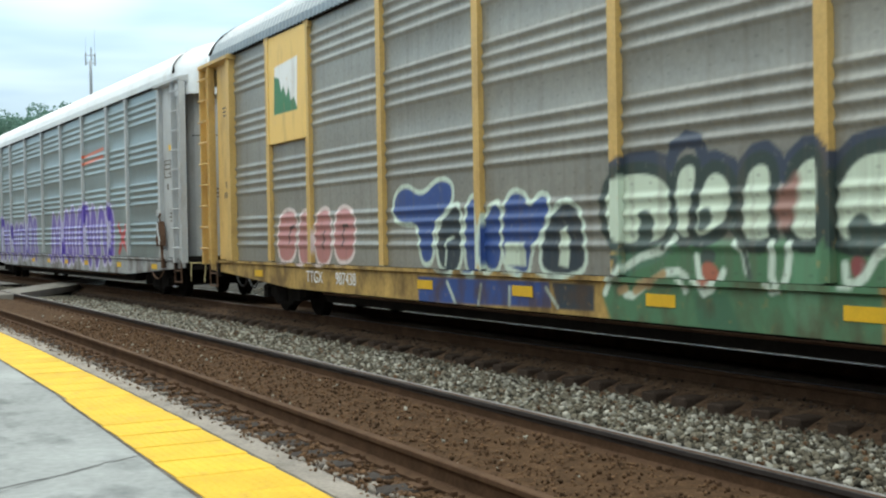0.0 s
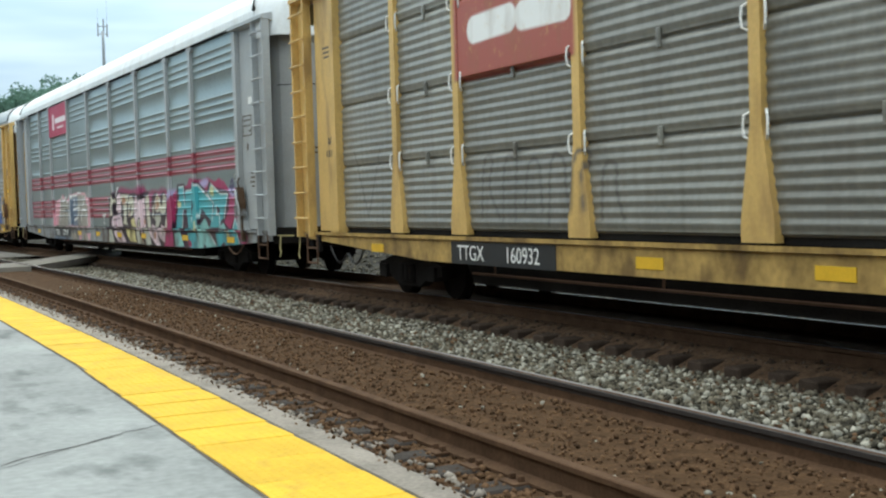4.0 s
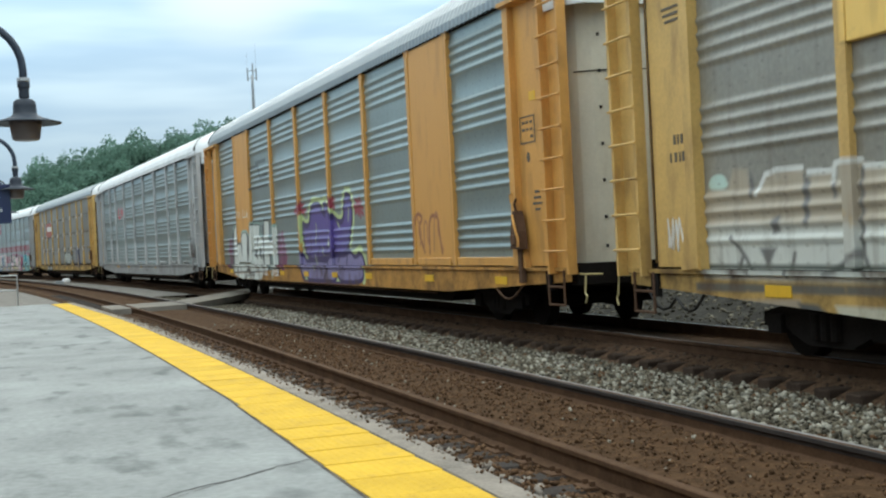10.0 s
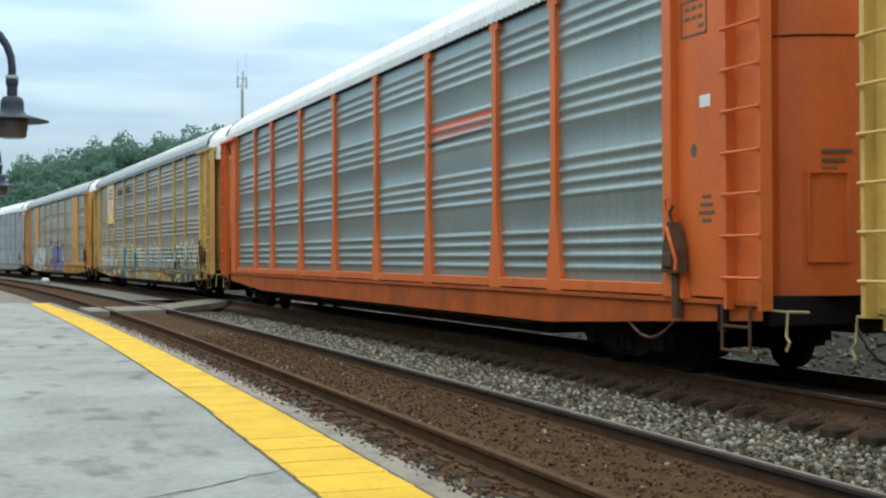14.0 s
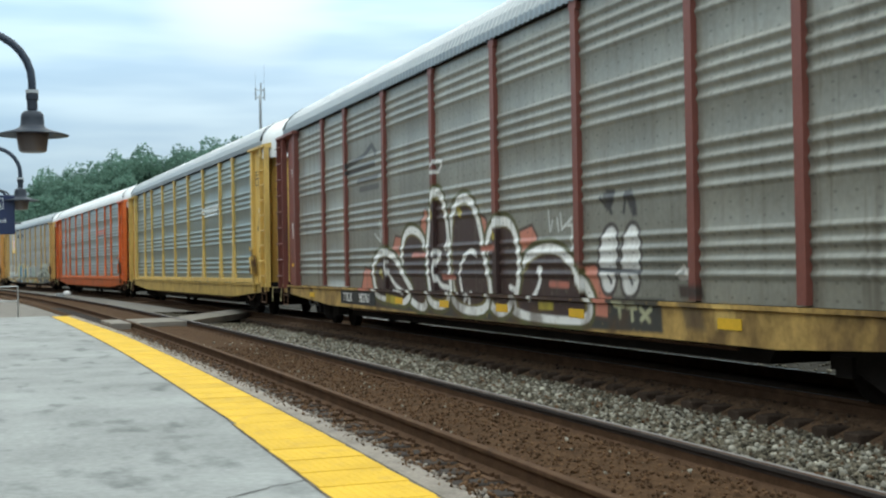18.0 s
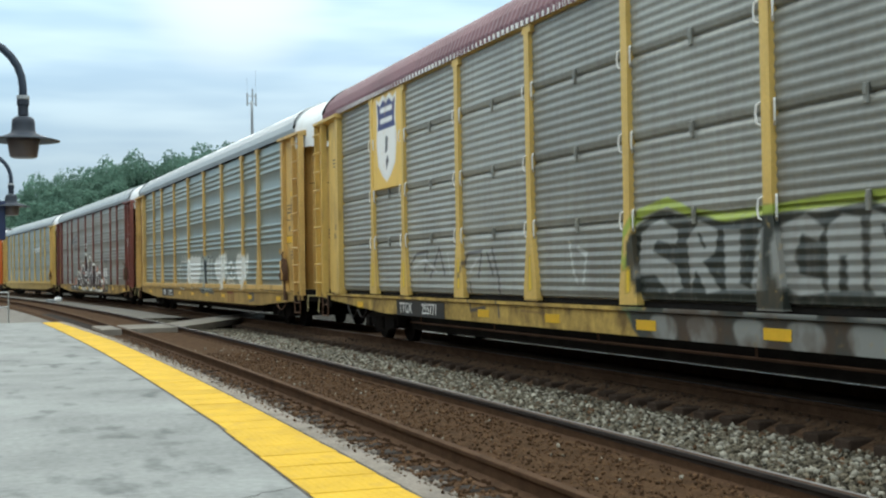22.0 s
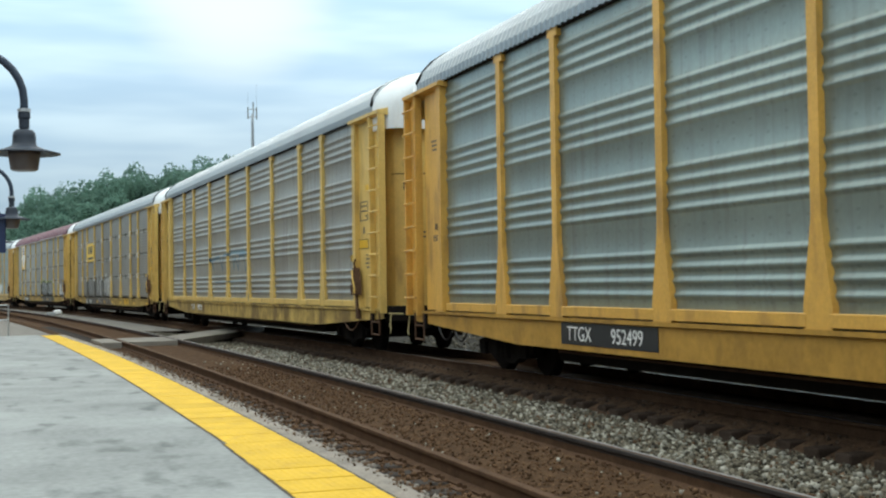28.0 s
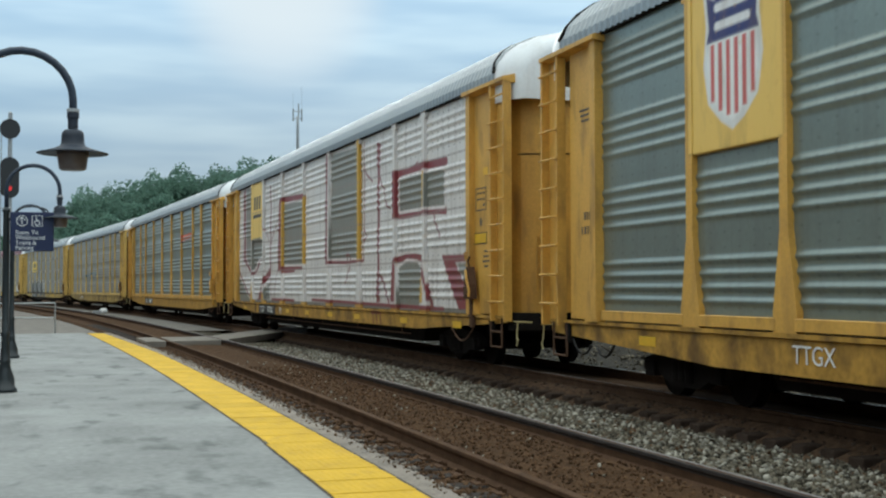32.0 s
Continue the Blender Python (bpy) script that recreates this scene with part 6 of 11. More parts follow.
    p.piece(rounded([(12.96, 2.04), (13.25, 1.90), (13.65, 1.92), (13.83, 2.27), (14.09, 2.41), (14.80, 2.37), (14.87, 2.20), (15.11, 2.08), (15.02, 2.36), (15.22, 2.39), (15.44, 2.20), (15.82, 2.03), (16.25, 1.90), (16.60, 1.95), (16.71, 2.35), (16.86, 2.50), (17.12, 2.48), (17.29, 2.30), (17.26, 1.98), (17.11, 1.66), (16.91, 1.34), (16.59, 1.17), (15.73, 1.22), (14.21, 1.06), (13.45, 1.08), (13.10, 1.49)]), (0.12, 0.085, 0.31), (0.045, 0.03, 0.12), 0.13)
    p.lines([[(14.27, 1.93), (14.28, 1.70), (14.17, 1.47)], [(15.46, 1.87), (15.37, 1.51), (15.51, 1.36)], [(17.03, 2.19), (16.94, 1.93)], [(16.10, 1.91), (16.24, 1.80)], [(15.26, 1.52), (15.35, 1.37)], [(14.78, 1.38), (14.84, 1.19)], [(14.04, 1.20), (14.20, 1.00), (14.09, 0.84)]], 0.05, (0.52, 0.62, 0.30))
    p.lines([[(13.55, 1.08), (13.78, 1.40), (13.71, 1.64)], [(14.21, 1.08), (14.52, 1.38), (14.45, 1.62)], [(14.91, 1.08), (15.19, 1.37)], [(15.73, 1.22), (15.90, 1.43)], [(15.07, 1.03), (15.22, 0.85), (14.95, 0.66)], [(16.25, 1.27), (16.01, 1.04)], [(16.73, 1.14), (16.63, 0.87)], [(13.09, 0.58), (13.25, 0.71), (13.59, 0.59)], [(15.81, 0.58), (16.05, 0.72), (16.40, 0.58)]], 0.08, (0.045, 0.03, 0.12))
    p.area([(15.94, 0.59), (16.06, 0.69), (16.26, 0.59)], (0.52, 0.62, 0.30), 0.03)
    p.area([(13.15, 0.60), (13.28, 0.69), (13.47, 0.59)], (0.52, 0.62, 0.30), 0.03)
    p.lines([[(10.82, 1.74), (11.13, 1.18), (10.90, 0.81)], [(10.65, 1.46), (10.72, 0.99)]], 0.25, (0.24, 0.08, 0.15))
    p.area(rounded([(3.64, 1.62), (3.74, 1.75), (3.87, 1.77), (4.02, 1.72), (4.07, 1.61), (3.97, 1.49), (3.84, 1.46), (3.69, 1.51)]), (0.16, 0.035, 0.11), 0.03)
    p.area(rounded([(3.46, 1.40), (3.54, 1.51), (3.64, 1.53), (3.75, 1.49), (3.79, 1.39), (3.72, 1.29), (3.62, 1.26), (3.50, 1.30)]), (0.16, 0.035, 0.11), 0.03)
    p.area(rounded([(3.69, 1.19), (3.78, 1.29), (3.89, 1.31), (4.02, 1.27), (4.07, 1.19), (3.98, 1.10), (3.87, 1.07), (3.74, 1.11)]), (0.16, 0.035, 0.11), 0.03)
    p.area(rounded([(3.56, 0.95), (3.65, 1.07), (3.76, 1.10), (3.89, 1.06), (3.94, 0.95), (3.85, 0.84), (3.73, 0.81), (3.60, 0.85)]), (0.16, 0.035, 0.11), 0.03)
    p.area(rounded([(3.59, 1.22), (3.98, 1.71), (4.34, 1.73), (4.18, 0.72), (3.74, 0.76)]), (0.17, 0.045, 0.12), 0.1)
    p.area(rounded([(10.37, 1.81), (10.61, 1.85), (10.63, 1.34), (10.50, 0.70), (10.25, 0.69)]), (0.17, 0.045, 0.12), 0.1)
    p.area(rounded([(10.80, 1.48), (10.96, 1.61), (11.08, 1.33), (10.96, 0.78), (10.75, 0.77)]), (0.17, 0.045, 0.12), 0.1)
    p.area([(3.94, 0.68), (4.08, 1.94), (4.47, 2.18), (5.14, 2.18), (5.23, 1.63), (5.70, 1.63), (5.68, 1.80), (5.90, 1.96), (6.55, 1.96), (6.86, 1.83), (6.89, 2.09), (7.05, 2.22), (8.16, 2.17), (8.20, 1.87), (8.43, 1.80), (8.43, 2.09), (8.60, 2.24), (9.34, 2.20), (9.40, 1.74), (9.53, 1.72), (9.53, 1.95), (9.71, 2.06), (10.33, 2.04), (10.30, 0.84), (8.42, 0.75)], (0.10, 0.115, 0.12), 0.02)
    p.area([(4.27, 0.73), (4.41, 1.98), (4.60, 2.11), (5.02, 2.11), (5.04, 1.46), (5.24, 1.55), (5.64, 1.56), (5.71, 1.14), (5.83, 1.45), (5.74, 1.74), (5.97, 1.89), (6.44, 1.90), (6.59, 1.75), (6.49, 1.42), (6.50, 0.93), (6.33, 0.76)], (0.66, 0.70, 0.67), 0.02)
    p.area([(6.84, 1.69), (7.03, 2.10), (8.04, 2.07), (7.99, 1.76), (7.73, 1.72), (7.71, 1.39), (7.36, 1.38), (7.38, 1.19), (7.79, 1.06), (7.78, 0.78), (6.85, 0.75), (6.49, 0.88), (6.84, 1.39)], (0.66, 0.70, 0.67), 0.02)
    p.area([(7.77, 1.54), (7.99, 1.78), (8.33, 1.73), (8.50, 1.57), (8.47, 1.30), (8.26, 1.17), (8.43, 0.94), (8.47, 0.79), (7.90, 0.77), (7.68, 1.04)], (0.66, 0.70, 0.67), 0.02)
    p.area([(8.71, 2.17), (9.25, 2.16), (9.23, 1.58), (9.61, 1.60), (9.63, 1.93), (9.79, 2.00), (10.25, 1.98), (10.16, 0.87), (9.54, 0.87), (9.55, 1.24), (9.18, 1.26), (9.14, 0.81), (8.49, 0.80), (8.58, 1.38)], (0.66, 0.70, 0.67), 0.02)
    p.area(rounded([(7.92, 1.37), (8.09, 1.48), (8.30, 1.38), (8.16, 1.06), (7.99, 1.18)]), (0.10, 0.115, 0.12), 0.03)
    p.lines([[(5.06, 1.44), (5.39, 0.95)], [(5.78, 1.45), (5.91, 0.92)], [(6.96, 1.41), (6.65, 0.97)], [(7.32, 1.55), (7.12, 1.06), (7.31, 0.80)], [(8.04, 1.06), (8.29, 0.94)], [(9.90, 1.94), (9.85, 0.91)], [(8.73, 1.69), (9.21, 1.67)]], 0.03, (0.35, 0.38, 0.37))
    p.lines([[(4.14, 1.94), (4.49, 2.16), (5.09, 2.16)], [(5.82, 1.89), (5.98, 1.95), (6.52, 1.96), (6.85, 1.81)], [(6.94, 2.07), (7.09, 2.18), (8.12, 2.14), (8.12, 1.84), (8.39, 1.76)], [(8.47, 2.09), (8.64, 2.22)], [(9.30, 1.72), (9.53, 1.69), (9.56, 1.96), (9.76, 2.03), (10.27, 2.01)], [(9.55, 1.22), (9.61, 0.83), (9.68, 0.61)], [(9.37, 1.22), (9.43, 0.84), (9.58, 0.60)]], 0.06, (0.33, 0.50, 0.47))
    p.area([(4.41, 0.67), (8.54, 0.74), (8.32, 0.56), (7.66, 0.50), (6.78, 0.54), (5.54, 0.51), (4.74, 0.61)], (0.66, 0.70, 0.67), 0.03)
    p.lines([[(6.68, 0.70), (7.43, 0.73)], [(6.74, 0.64), (7.38, 0.66)], [(6.21, 0.61), (6.60, 0.63)], [(5.88, 0.71), (6.10, 0.54)], [(7.90, 0.73), (7.98, 0.55)]], 0.04, (0.10, 0.115, 0.12))
    p.lines([[(5.10, 2.63), (5.02, 2.44), (5.24, 2.42), (5.31, 2.57), (5.44, 2.37), (5.63, 2.56), (5.76, 2.37)], [(6.15, 2.60), (6.11, 2.36), (6.31, 2.37)], [(6.43, 2.53), (6.36, 2.38), (6.55, 2.37)], [(6.72, 2.54), (6.65, 2.36), (6.81, 2.48), (6.83, 2.34)]], 0.035, (0.66, 0.68, 0.60))
    p.lines([[(1.14, 3.75), (1.28, 3.46), (1.51, 3.66), (1.65, 3.39)], [(1.76, 3.63), (2.06, 3.66), (1.80, 3.45), (2.08, 3.38)]], 0.045, (0.66, 0.68, 0.60))
    return p


def union_sign(p, u0, u1, z0, z1, bars=True):
    s = p.shield(u0, u1, z0, z1, 0.14)
    p.area(s, WH)
    p.area(p.shield(u0, u1, z0, z1), (0.86, 0.85, 0.83))
    top = [(u, max(z, z0 + 0.62 * (z1 - z0))) for u, z in p.shield(u0, u1, z0, z1)]
    p.area(top, (0.03, 0.04, 0.16))
    m = (u0 + u1) / 2
    for k in (0.87, 0.73):
        z = z0 + k * (z1 - z0)
        p.lines([[(m - 0.3 * (u1 - u0), z), (m + 0.3 * (u1 - u0), z)]], 0.10, (0.8, 0.8, 0.8))
    if bars:
        for i in range(6):
            u = u0 + (i + 0.75) / 6.5 * (u1 - u0)
            low = 0.24 - 0.2 * math.sin(math.pi * (u - u0) / (u1 - u0))
            p.rect(u - 0.04, u + 0.04, z0 + low * (z1 - z0), z0 + 0.6 * (z1 - z0), (0.6, 0.13, 0.12))
    else:
        p.area([(m - 0.1, z0 + 0.45), (m + 0.06, z0 + 0.5), (m + 0.1, z0 + 0.75), (m - 0.04, z0 + 0.8)], (0.1, 0.1, 0.1))
        p.area([(m - 0.02, z0 + 0.12), (m + 0.14, z0 + 0.3), (m + 0.06, z0 + 0.42), (m - 0.06, z0 + 0.3)], (0.1, 0.1, 0.1))


def paint_5():
    p = Paint()
    p.rect(5.16, 7.11, 3.0, 4.87, (0.84, 0.56, 0.16))
    union_sign(p, 5.6, 6.66, 3.3, 4.7)
    p.rect(18.9, 20.3, 0.54, 0.84, (0.66, 0.36, 0.03))
    p.area([(26.2, 1.0), (27.3, 1.0), (27.2, 1.8), (26.8, 2.05), (26.3, 1.9)], (0.05, 0.05, 0.055))
    p.area([(2.64, 1.77), (2.71, 1.82), (3.10, 1.80), (3.20, 2.01), (3.47, 1.99), (3.52, 1.69), (3.74, 1.88), (3.95, 1.95), (4.41, 1.94), (4.44, 1.76), (4.59, 1.88), (4.87, 1.87), (4.91, 1.68), (4.98, 1.96), (5.30, 1.94), (5.33, 1.91), (5.88, 1.87), (6.28, 1.79), (6.38, 1.30), (2.61, 1.41)], (0.42, 0.37, 0.29), 0.05)
    p.area([(2.64, 1.42), (6.45, 1.36), (6.41, 0.85), (2.62, 0.86)], (0.60, 0.62, 0.58), 0.08)
    p.lines([[(3.63, 1.72), (3.79, 1.91), (3.99, 1.95), (4.41, 1.94)], [(4.50, 1.89), (4.87, 1.88)], [(4.88, 1.78), (4.91, 1.94), (5.02, 1.96), (5.30, 1.95)], [(5.33, 1.89), (5.88, 1.87), (6.25, 1.80)]], 0.06, (0.68, 0.70, 0.68))
    p.area(rounded([(2.68, 1.81), (2.74, 1.94), (2.89, 1.98), (3.06, 1.95), (3.12, 1.80)]), (0.50, 0.66, 0.60), 0.03)
    p.area([(3.52, 1.98), (3.60, 1.80), (3.55, 1.66), (3.50, 1.81)], (0.17, 0.17, 0.17), 0.04)
    p.area([(4.43, 1.86), (4.54, 1.80), (4.49, 1.38), (4.41, 1.38)], (0.17, 0.17, 0.17), 0.04)
    p.area([(4.88, 1.78), (4.94, 1.75), (4.92, 1.62), (4.87, 1.62)], (0.17, 0.17, 0.17), 0.04)
    p.area([(3.87, 1.45), (4.01, 1.50), (4.02, 1.33), (3.88, 1.31)], (0.17, 0.17, 0.17), 0.04)
    p.area([(3.63, 1.17), (3.93, 1.17), (3.77, 0.97)], (0.17, 0.17, 0.17), 0.04)
    p.area([(4.77, 0.95), (4.99, 1.05), (5.25, 1.15), (5.25, 1.05), (5.07, 1.03), (4.90, 0.90), (4.73, 0.88)], (0.17, 0.17, 0.17), 0.04)
    p.area([(5.83, 1.15), (6.00, 1.14), (5.90, 0.96)], (0.17, 0.17, 0.17), 0.04)
    p.lines([[(3.19, 0.87), (3.34, 1.11), (3.11, 1.29)], [(3.34, 1.11), (3.51, 0.91)], [(4.15, 0.89), (4.23, 1.11)], [(5.30, 1.86), (5.27, 1.10), (5.37, 0.90)], [(6.14, 1.71), (6.12, 0.96)]], 0.05, (0.17, 0.17, 0.17))
    p.area([(2.43, 0.80), (5.58, 0.82), (6.47, 0.81), (6.47, 0.74), (5.57, 0.73), (2.43, 0.71)], (0.13, 0.12, 0.10), 0.04)
    p.area([(2.77, 0.62), (4.36, 0.67), (4.34, 0.42), (2.75, 0.42)], (0.33, 0.27, 0.20), 0.05)
    p.area([(3.63, 0.50), (4.11, 0.49), (4.13, 0.42), (3.67, 0.42)], (0.30, 0.31, 0.32), 0.05)
    p.area([(4.31, 0.64), (4.62, 0.63), (4.80, 0.53), (4.39, 0.50)], (0.09, 0.09, 0.085), 0.05)
    p.area([(4.88, 0.63), (5.80, 0.63), (5.79, 0.50), (4.95, 0.52)], (0.50, 0.48, 0.38), 0.05)
    p.area([(6.16, 1.41), (6.24, 1.81), (6.82, 1.79), (6.81, 1.39)], (0.40, 0.35, 0.29), 0.03)
    p.lines([[(6.24, 1.81), (6.82, 1.79)]], 0.045, (0.60, 0.62, 0.58))
    p.area([(7.11, 0.90), (7.23, 1.34), (7.65, 1.40), (7.87, 1.27), (7.69, 1.12), (7.45, 0.90)], (0.60, 0.62, 0.58), 0.03)
    p.area([(6.35, 0.90), (6.53, 1.18), (6.62, 0.90)], (0.16, 0.16, 0.15), 0.03)
    p.area([(8.74, 0.58), (9.11, 0.86), (12.12, 0.90), (14.04, 0.92), (14.23, 0.43), (12.08, 0.39), (9.07, 0.43)], (0.12, 0.14, 0.12), 0.03)
    p.piece(rounded([(8.42, 0.84), (8.38, 1.26), (8.39, 1.72), (8.57, 1.95), (8.89, 2.02), (9.13, 1.93), (9.19, 2.06), (9.42, 2.11), (9.67, 2.03), (9.76, 1.89), (9.96, 1.89), (9.87, 1.39), (9.82, 0.86)]), (0.46, 0.42, 0.14), (0.66, 0.64, 0.50), 0.07)
    p.piece(rounded([(9.86, 0.86), (9.88, 1.53), (9.95, 1.84), (10.14, 1.94), (10.32, 2.03), (10.49, 1.95), (10.68, 1.67), (10.86, 1.54), (10.92, 1.17), (11.00, 0.85), (10.60, 0.84)]), (0.08, 0.25, 0.37), (0.66, 0.64, 0.50), 0.05)
    p.area(rounded([(10.07, 0.94), (10.13, 1.51), (10.67, 1.58), (10.84, 1.37), (10.89, 1.09), (10.47, 0.96)]), (0.34, 0.42, 0.50), 0.06)
    p.piece(rounded([(10.67, 1.88), (10.84, 1.97), (11.17, 2.11), (11.40, 2.09), (11.42, 1.93), (11.83, 1.96), (12.00, 1.87), (12.00, 1.47), (11.91, 0.87), (11.07, 0.86), (10.97, 1.24), (10.94, 1.63)]), (0.36, 0.28, 0.05), (0.66, 0.64, 0.50), 0.07)
    p.piece(rounded([(12.02, 1.81), (12.17, 1.95), (12.32, 1.85), (12.53, 1.72), (12.54, 1.46), (12.41, 0.90), (12.06, 0.89), (12.03, 1.35)]), (0.34, 0.42, 0.50), (0.66, 0.64, 0.50), 0.06)
    p.area(rounded([(12.07, 1.05), (12.27, 1.22), (12.40, 1.05), (12.37, 0.90), (12.08, 0.89)]), (0.08, 0.25, 0.37), 0.06)
    p.piece(rounded([(12.56, 1.54), (12.78, 1.62), (12.93, 1.68), (13.17, 1.69), (13.26, 1.55), (13.29, 1.33), (13.19, 0.91), (12.62, 0.90), (12.52, 1.28)]), (0.08, 0.25, 0.37), (0.66, 0.64, 0.50), 0.04)
    p.piece(rounded([(13.25, 1.69), (13.35, 1.85), (13.46, 1.81), (13.52, 1.73), (13.68, 1.77), (13.90, 1.92), (14.07, 1.93), (14.16, 1.85), (14.05, 1.67), (13.98, 1.52), (14.08, 1.41), (14.10, 0.90), (13.20, 0.83), (13.28, 1.27)]), (0.62, 0.50, 0.14), (0.66, 0.64, 0.50), 0.07)
    p.area(rounded([(13.25, 1.44), (13.52, 1.46), (13.53, 0.89), (13.22, 0.85)]), (0.36, 0.28, 0.05), 0.1)
    p.lines([[(8.59, 1.57), (8.60, 1.19)], [(10.98, 1.63), (11.02, 1.17)], [(11.31, 1.49), (11.61, 1.48)], [(12.42, 1.05), (12.54, 0.90)], [(13.50, 1.40), (13.54, 1.21), (13.48, 1.05)]], 0.08, (0.46, 0.15, 0.11))
    p.area(rounded([(14.17, 1.54), (14.29, 1.59), (14.44, 1.54), (14.51, 1.45), (14.20, 1.45)]), (0.66, 0.68, 0.66), 0.03)
    p.area(rounded([(14.49, 1.65), (14.64, 1.67), (14.68, 1.50), (14.52, 1.52)]), (0.66, 0.68, 0.66), 0.03)
    p.lines([[(14.40, 1.44), (14.33, 1.20), (14.35, 0.94)]], 0.08, (0.66, 0.68, 0.66))
    p.area(rounded([(14.49, 1.35), (14.60, 1.37), (14.61, 1.15), (14.49, 1.13)]), (0.46, 0.15, 0.11), 0.06)
    p.area(rounded([(14.15, 0.97), (14.33, 0.99), (14.34, 0.91), (14.16, 0.91)]), (0.66, 0.68, 0.66), 0.03)
    p.area([(7.48, 0.77), (10.06, 0.75), (10.03, 0.42), (7.44, 0.42)], (0.07, 0.075, 0.07), 0.05)
    p.area([(10.03, 0.73), (10.59, 0.71), (10.63, 0.42), (10.17, 0.42)], (0.08, 0.25, 0.37), 0.05)
    p.area([(10.59, 0.71), (11.33, 0.71), (11.34, 0.42), (10.63, 0.42)], (0.34, 0.42, 0.50), 0.05)
    p.area([(11.37, 0.71), (12.40, 0.72), (12.37, 0.42), (11.34, 0.42)], (0.36, 0.28, 0.05), 0.05)
    p.area([(11.89, 0.58), (12.70, 0.69), (13.28, 0.42), (11.93, 0.42)], (0.42, 0.20, 0.07), 0.06)
    p.area([(12.71, 0.73), (13.25, 0.72), (13.32, 0.42), (12.80, 0.58)], (0.08, 0.25, 0.37), 0.05)
    p.area([(13.29, 0.74), (14.29, 0.72), (14.52, 0.42), (13.37, 0.42)], (0.50, 0.38, 0.10), 0.05)
    p.piece([(14.19, 0.93), (14.39, 1.34), (14.96, 1.66), (15.36, 1.70), (15.47, 1.98), (15.56, 1.70), (15.92, 1.77), (16.28, 1.94), (16.53, 1.82), (16.51, 0.95)], (0.36, 0.39, 0.38), (0.55, 0.54, 0.45), 0.06)
    p.piece([(16.51, 0.93), (16.54, 1.55), (16.85, 1.74), (17.24, 1.76), (17.46, 1.61), (17.49, 0.94)], (0.20, 0.30, 0.20), (0.55, 0.54, 0.45), 0.06)
    p.piece([(17.52, 0.94), (17.20, 1.72), (17.56, 1.79), (18.05, 1.80), (18.11, 1.32), (17.92, 0.93)], (0.36, 0.39, 0.38), (0.55, 0.54, 0.45), 0.06)
    p.piece([(18.03, 0.94), (18.18, 1.63), (18.52, 1.75), (18.55, 1.05), (18.67, 0.93)], (0.20, 0.30, 0.20), (0.55, 0.54, 0.45), 0.06)
    p.area([(14.57, 0.82), (16.36, 0.78), (16.51, 0.48), (15.05, 0.46)], (0.36, 0.39, 0.38), 0.03)
    p.area([(16.69, 0.79), (17.47, 0.77), (17.53, 0.49), (16.84, 0.46)], (0.20, 0.30, 0.20), 0.03)
    p.area([(18.19, 0.76), (19.09, 0.72), (19.14, 0.47), (18.44, 0.45)], (0.20, 0.30, 0.20), 0.03)
    p.lines([[(14.54, 1.44), (14.95, 1.52)], [(15.22, 1.11), (15.34, 1.51)], [(16.08, 1.50), (16.14, 1.04)], [(16.97, 1.12), (17.03, 1.48)], [(17.66, 1.12), (17.82, 1.40)], [(18.69, 1.33), (18.71, 1.13)]], 0.09, (0.12, 0.14, 0.16))
    p.lines([[(9.10, 1.82), (9.10, 1.07)], [(10.74, 1.58), (10.64, 1.08)], [(12.53, 1.28), (12.44, 1.00)], [(14.53, 1.27), (14.41, 1.06)], [(18.63, 1.30), (18.66, 1.10)]], 0.05, (0.42, 0.14, 0.10))
    p.lines([[(18.87, 0.97), (19.01, 1.33), (19.13, 1.39)], [(19.05, 1.01), (19.24, 1.20)], [(17.05, 1.85), (17.15, 2.02), (17.33, 1.87)], [(17.41, 2.01), (17.33, 1.84)]], 0.1, (0.6, 0.64, 0.62))
    p.area([(19.43, 0.82), (19.54, 1.22), (19.82, 1.41), (20.17, 1.52), (20.43, 1.75), (21.08, 1.87), (21.22, 1.51), (21.67, 1.82), (22.08, 1.50), (22.36, 1.88), (22.61, 1.49), (22.93, 1.75), (23.28, 1.67), (23.52, 1.90), (23.73, 1.48), (23.91, 1.54), (24.22, 1.93), (24.51, 1.73), (24.84, 1.72), (25.16, 1.71), (25.23, 0.97)], (0.25, 0.27, 0.22), 0.2)
    p.piece(rounded([(19.67, 0.86), (19.72, 1.14), (19.90, 1.26), (20.18, 1.31), (20.45, 1.24), (20.61, 1.00), (20.63, 0.89)]), (0.045, 0.055, 0.045), (0.58, 0.60, 0.48), 0.09)
    p.piece(rounded([(21.38, 0.91), (21.48, 1.23), (21.72, 1.41), (22.03, 1.45), (22.31, 1.36), (22.47, 1.13), (22.54, 0.93)]), (0.045, 0.055, 0.045), (0.58, 0.60, 0.48), 0.09)
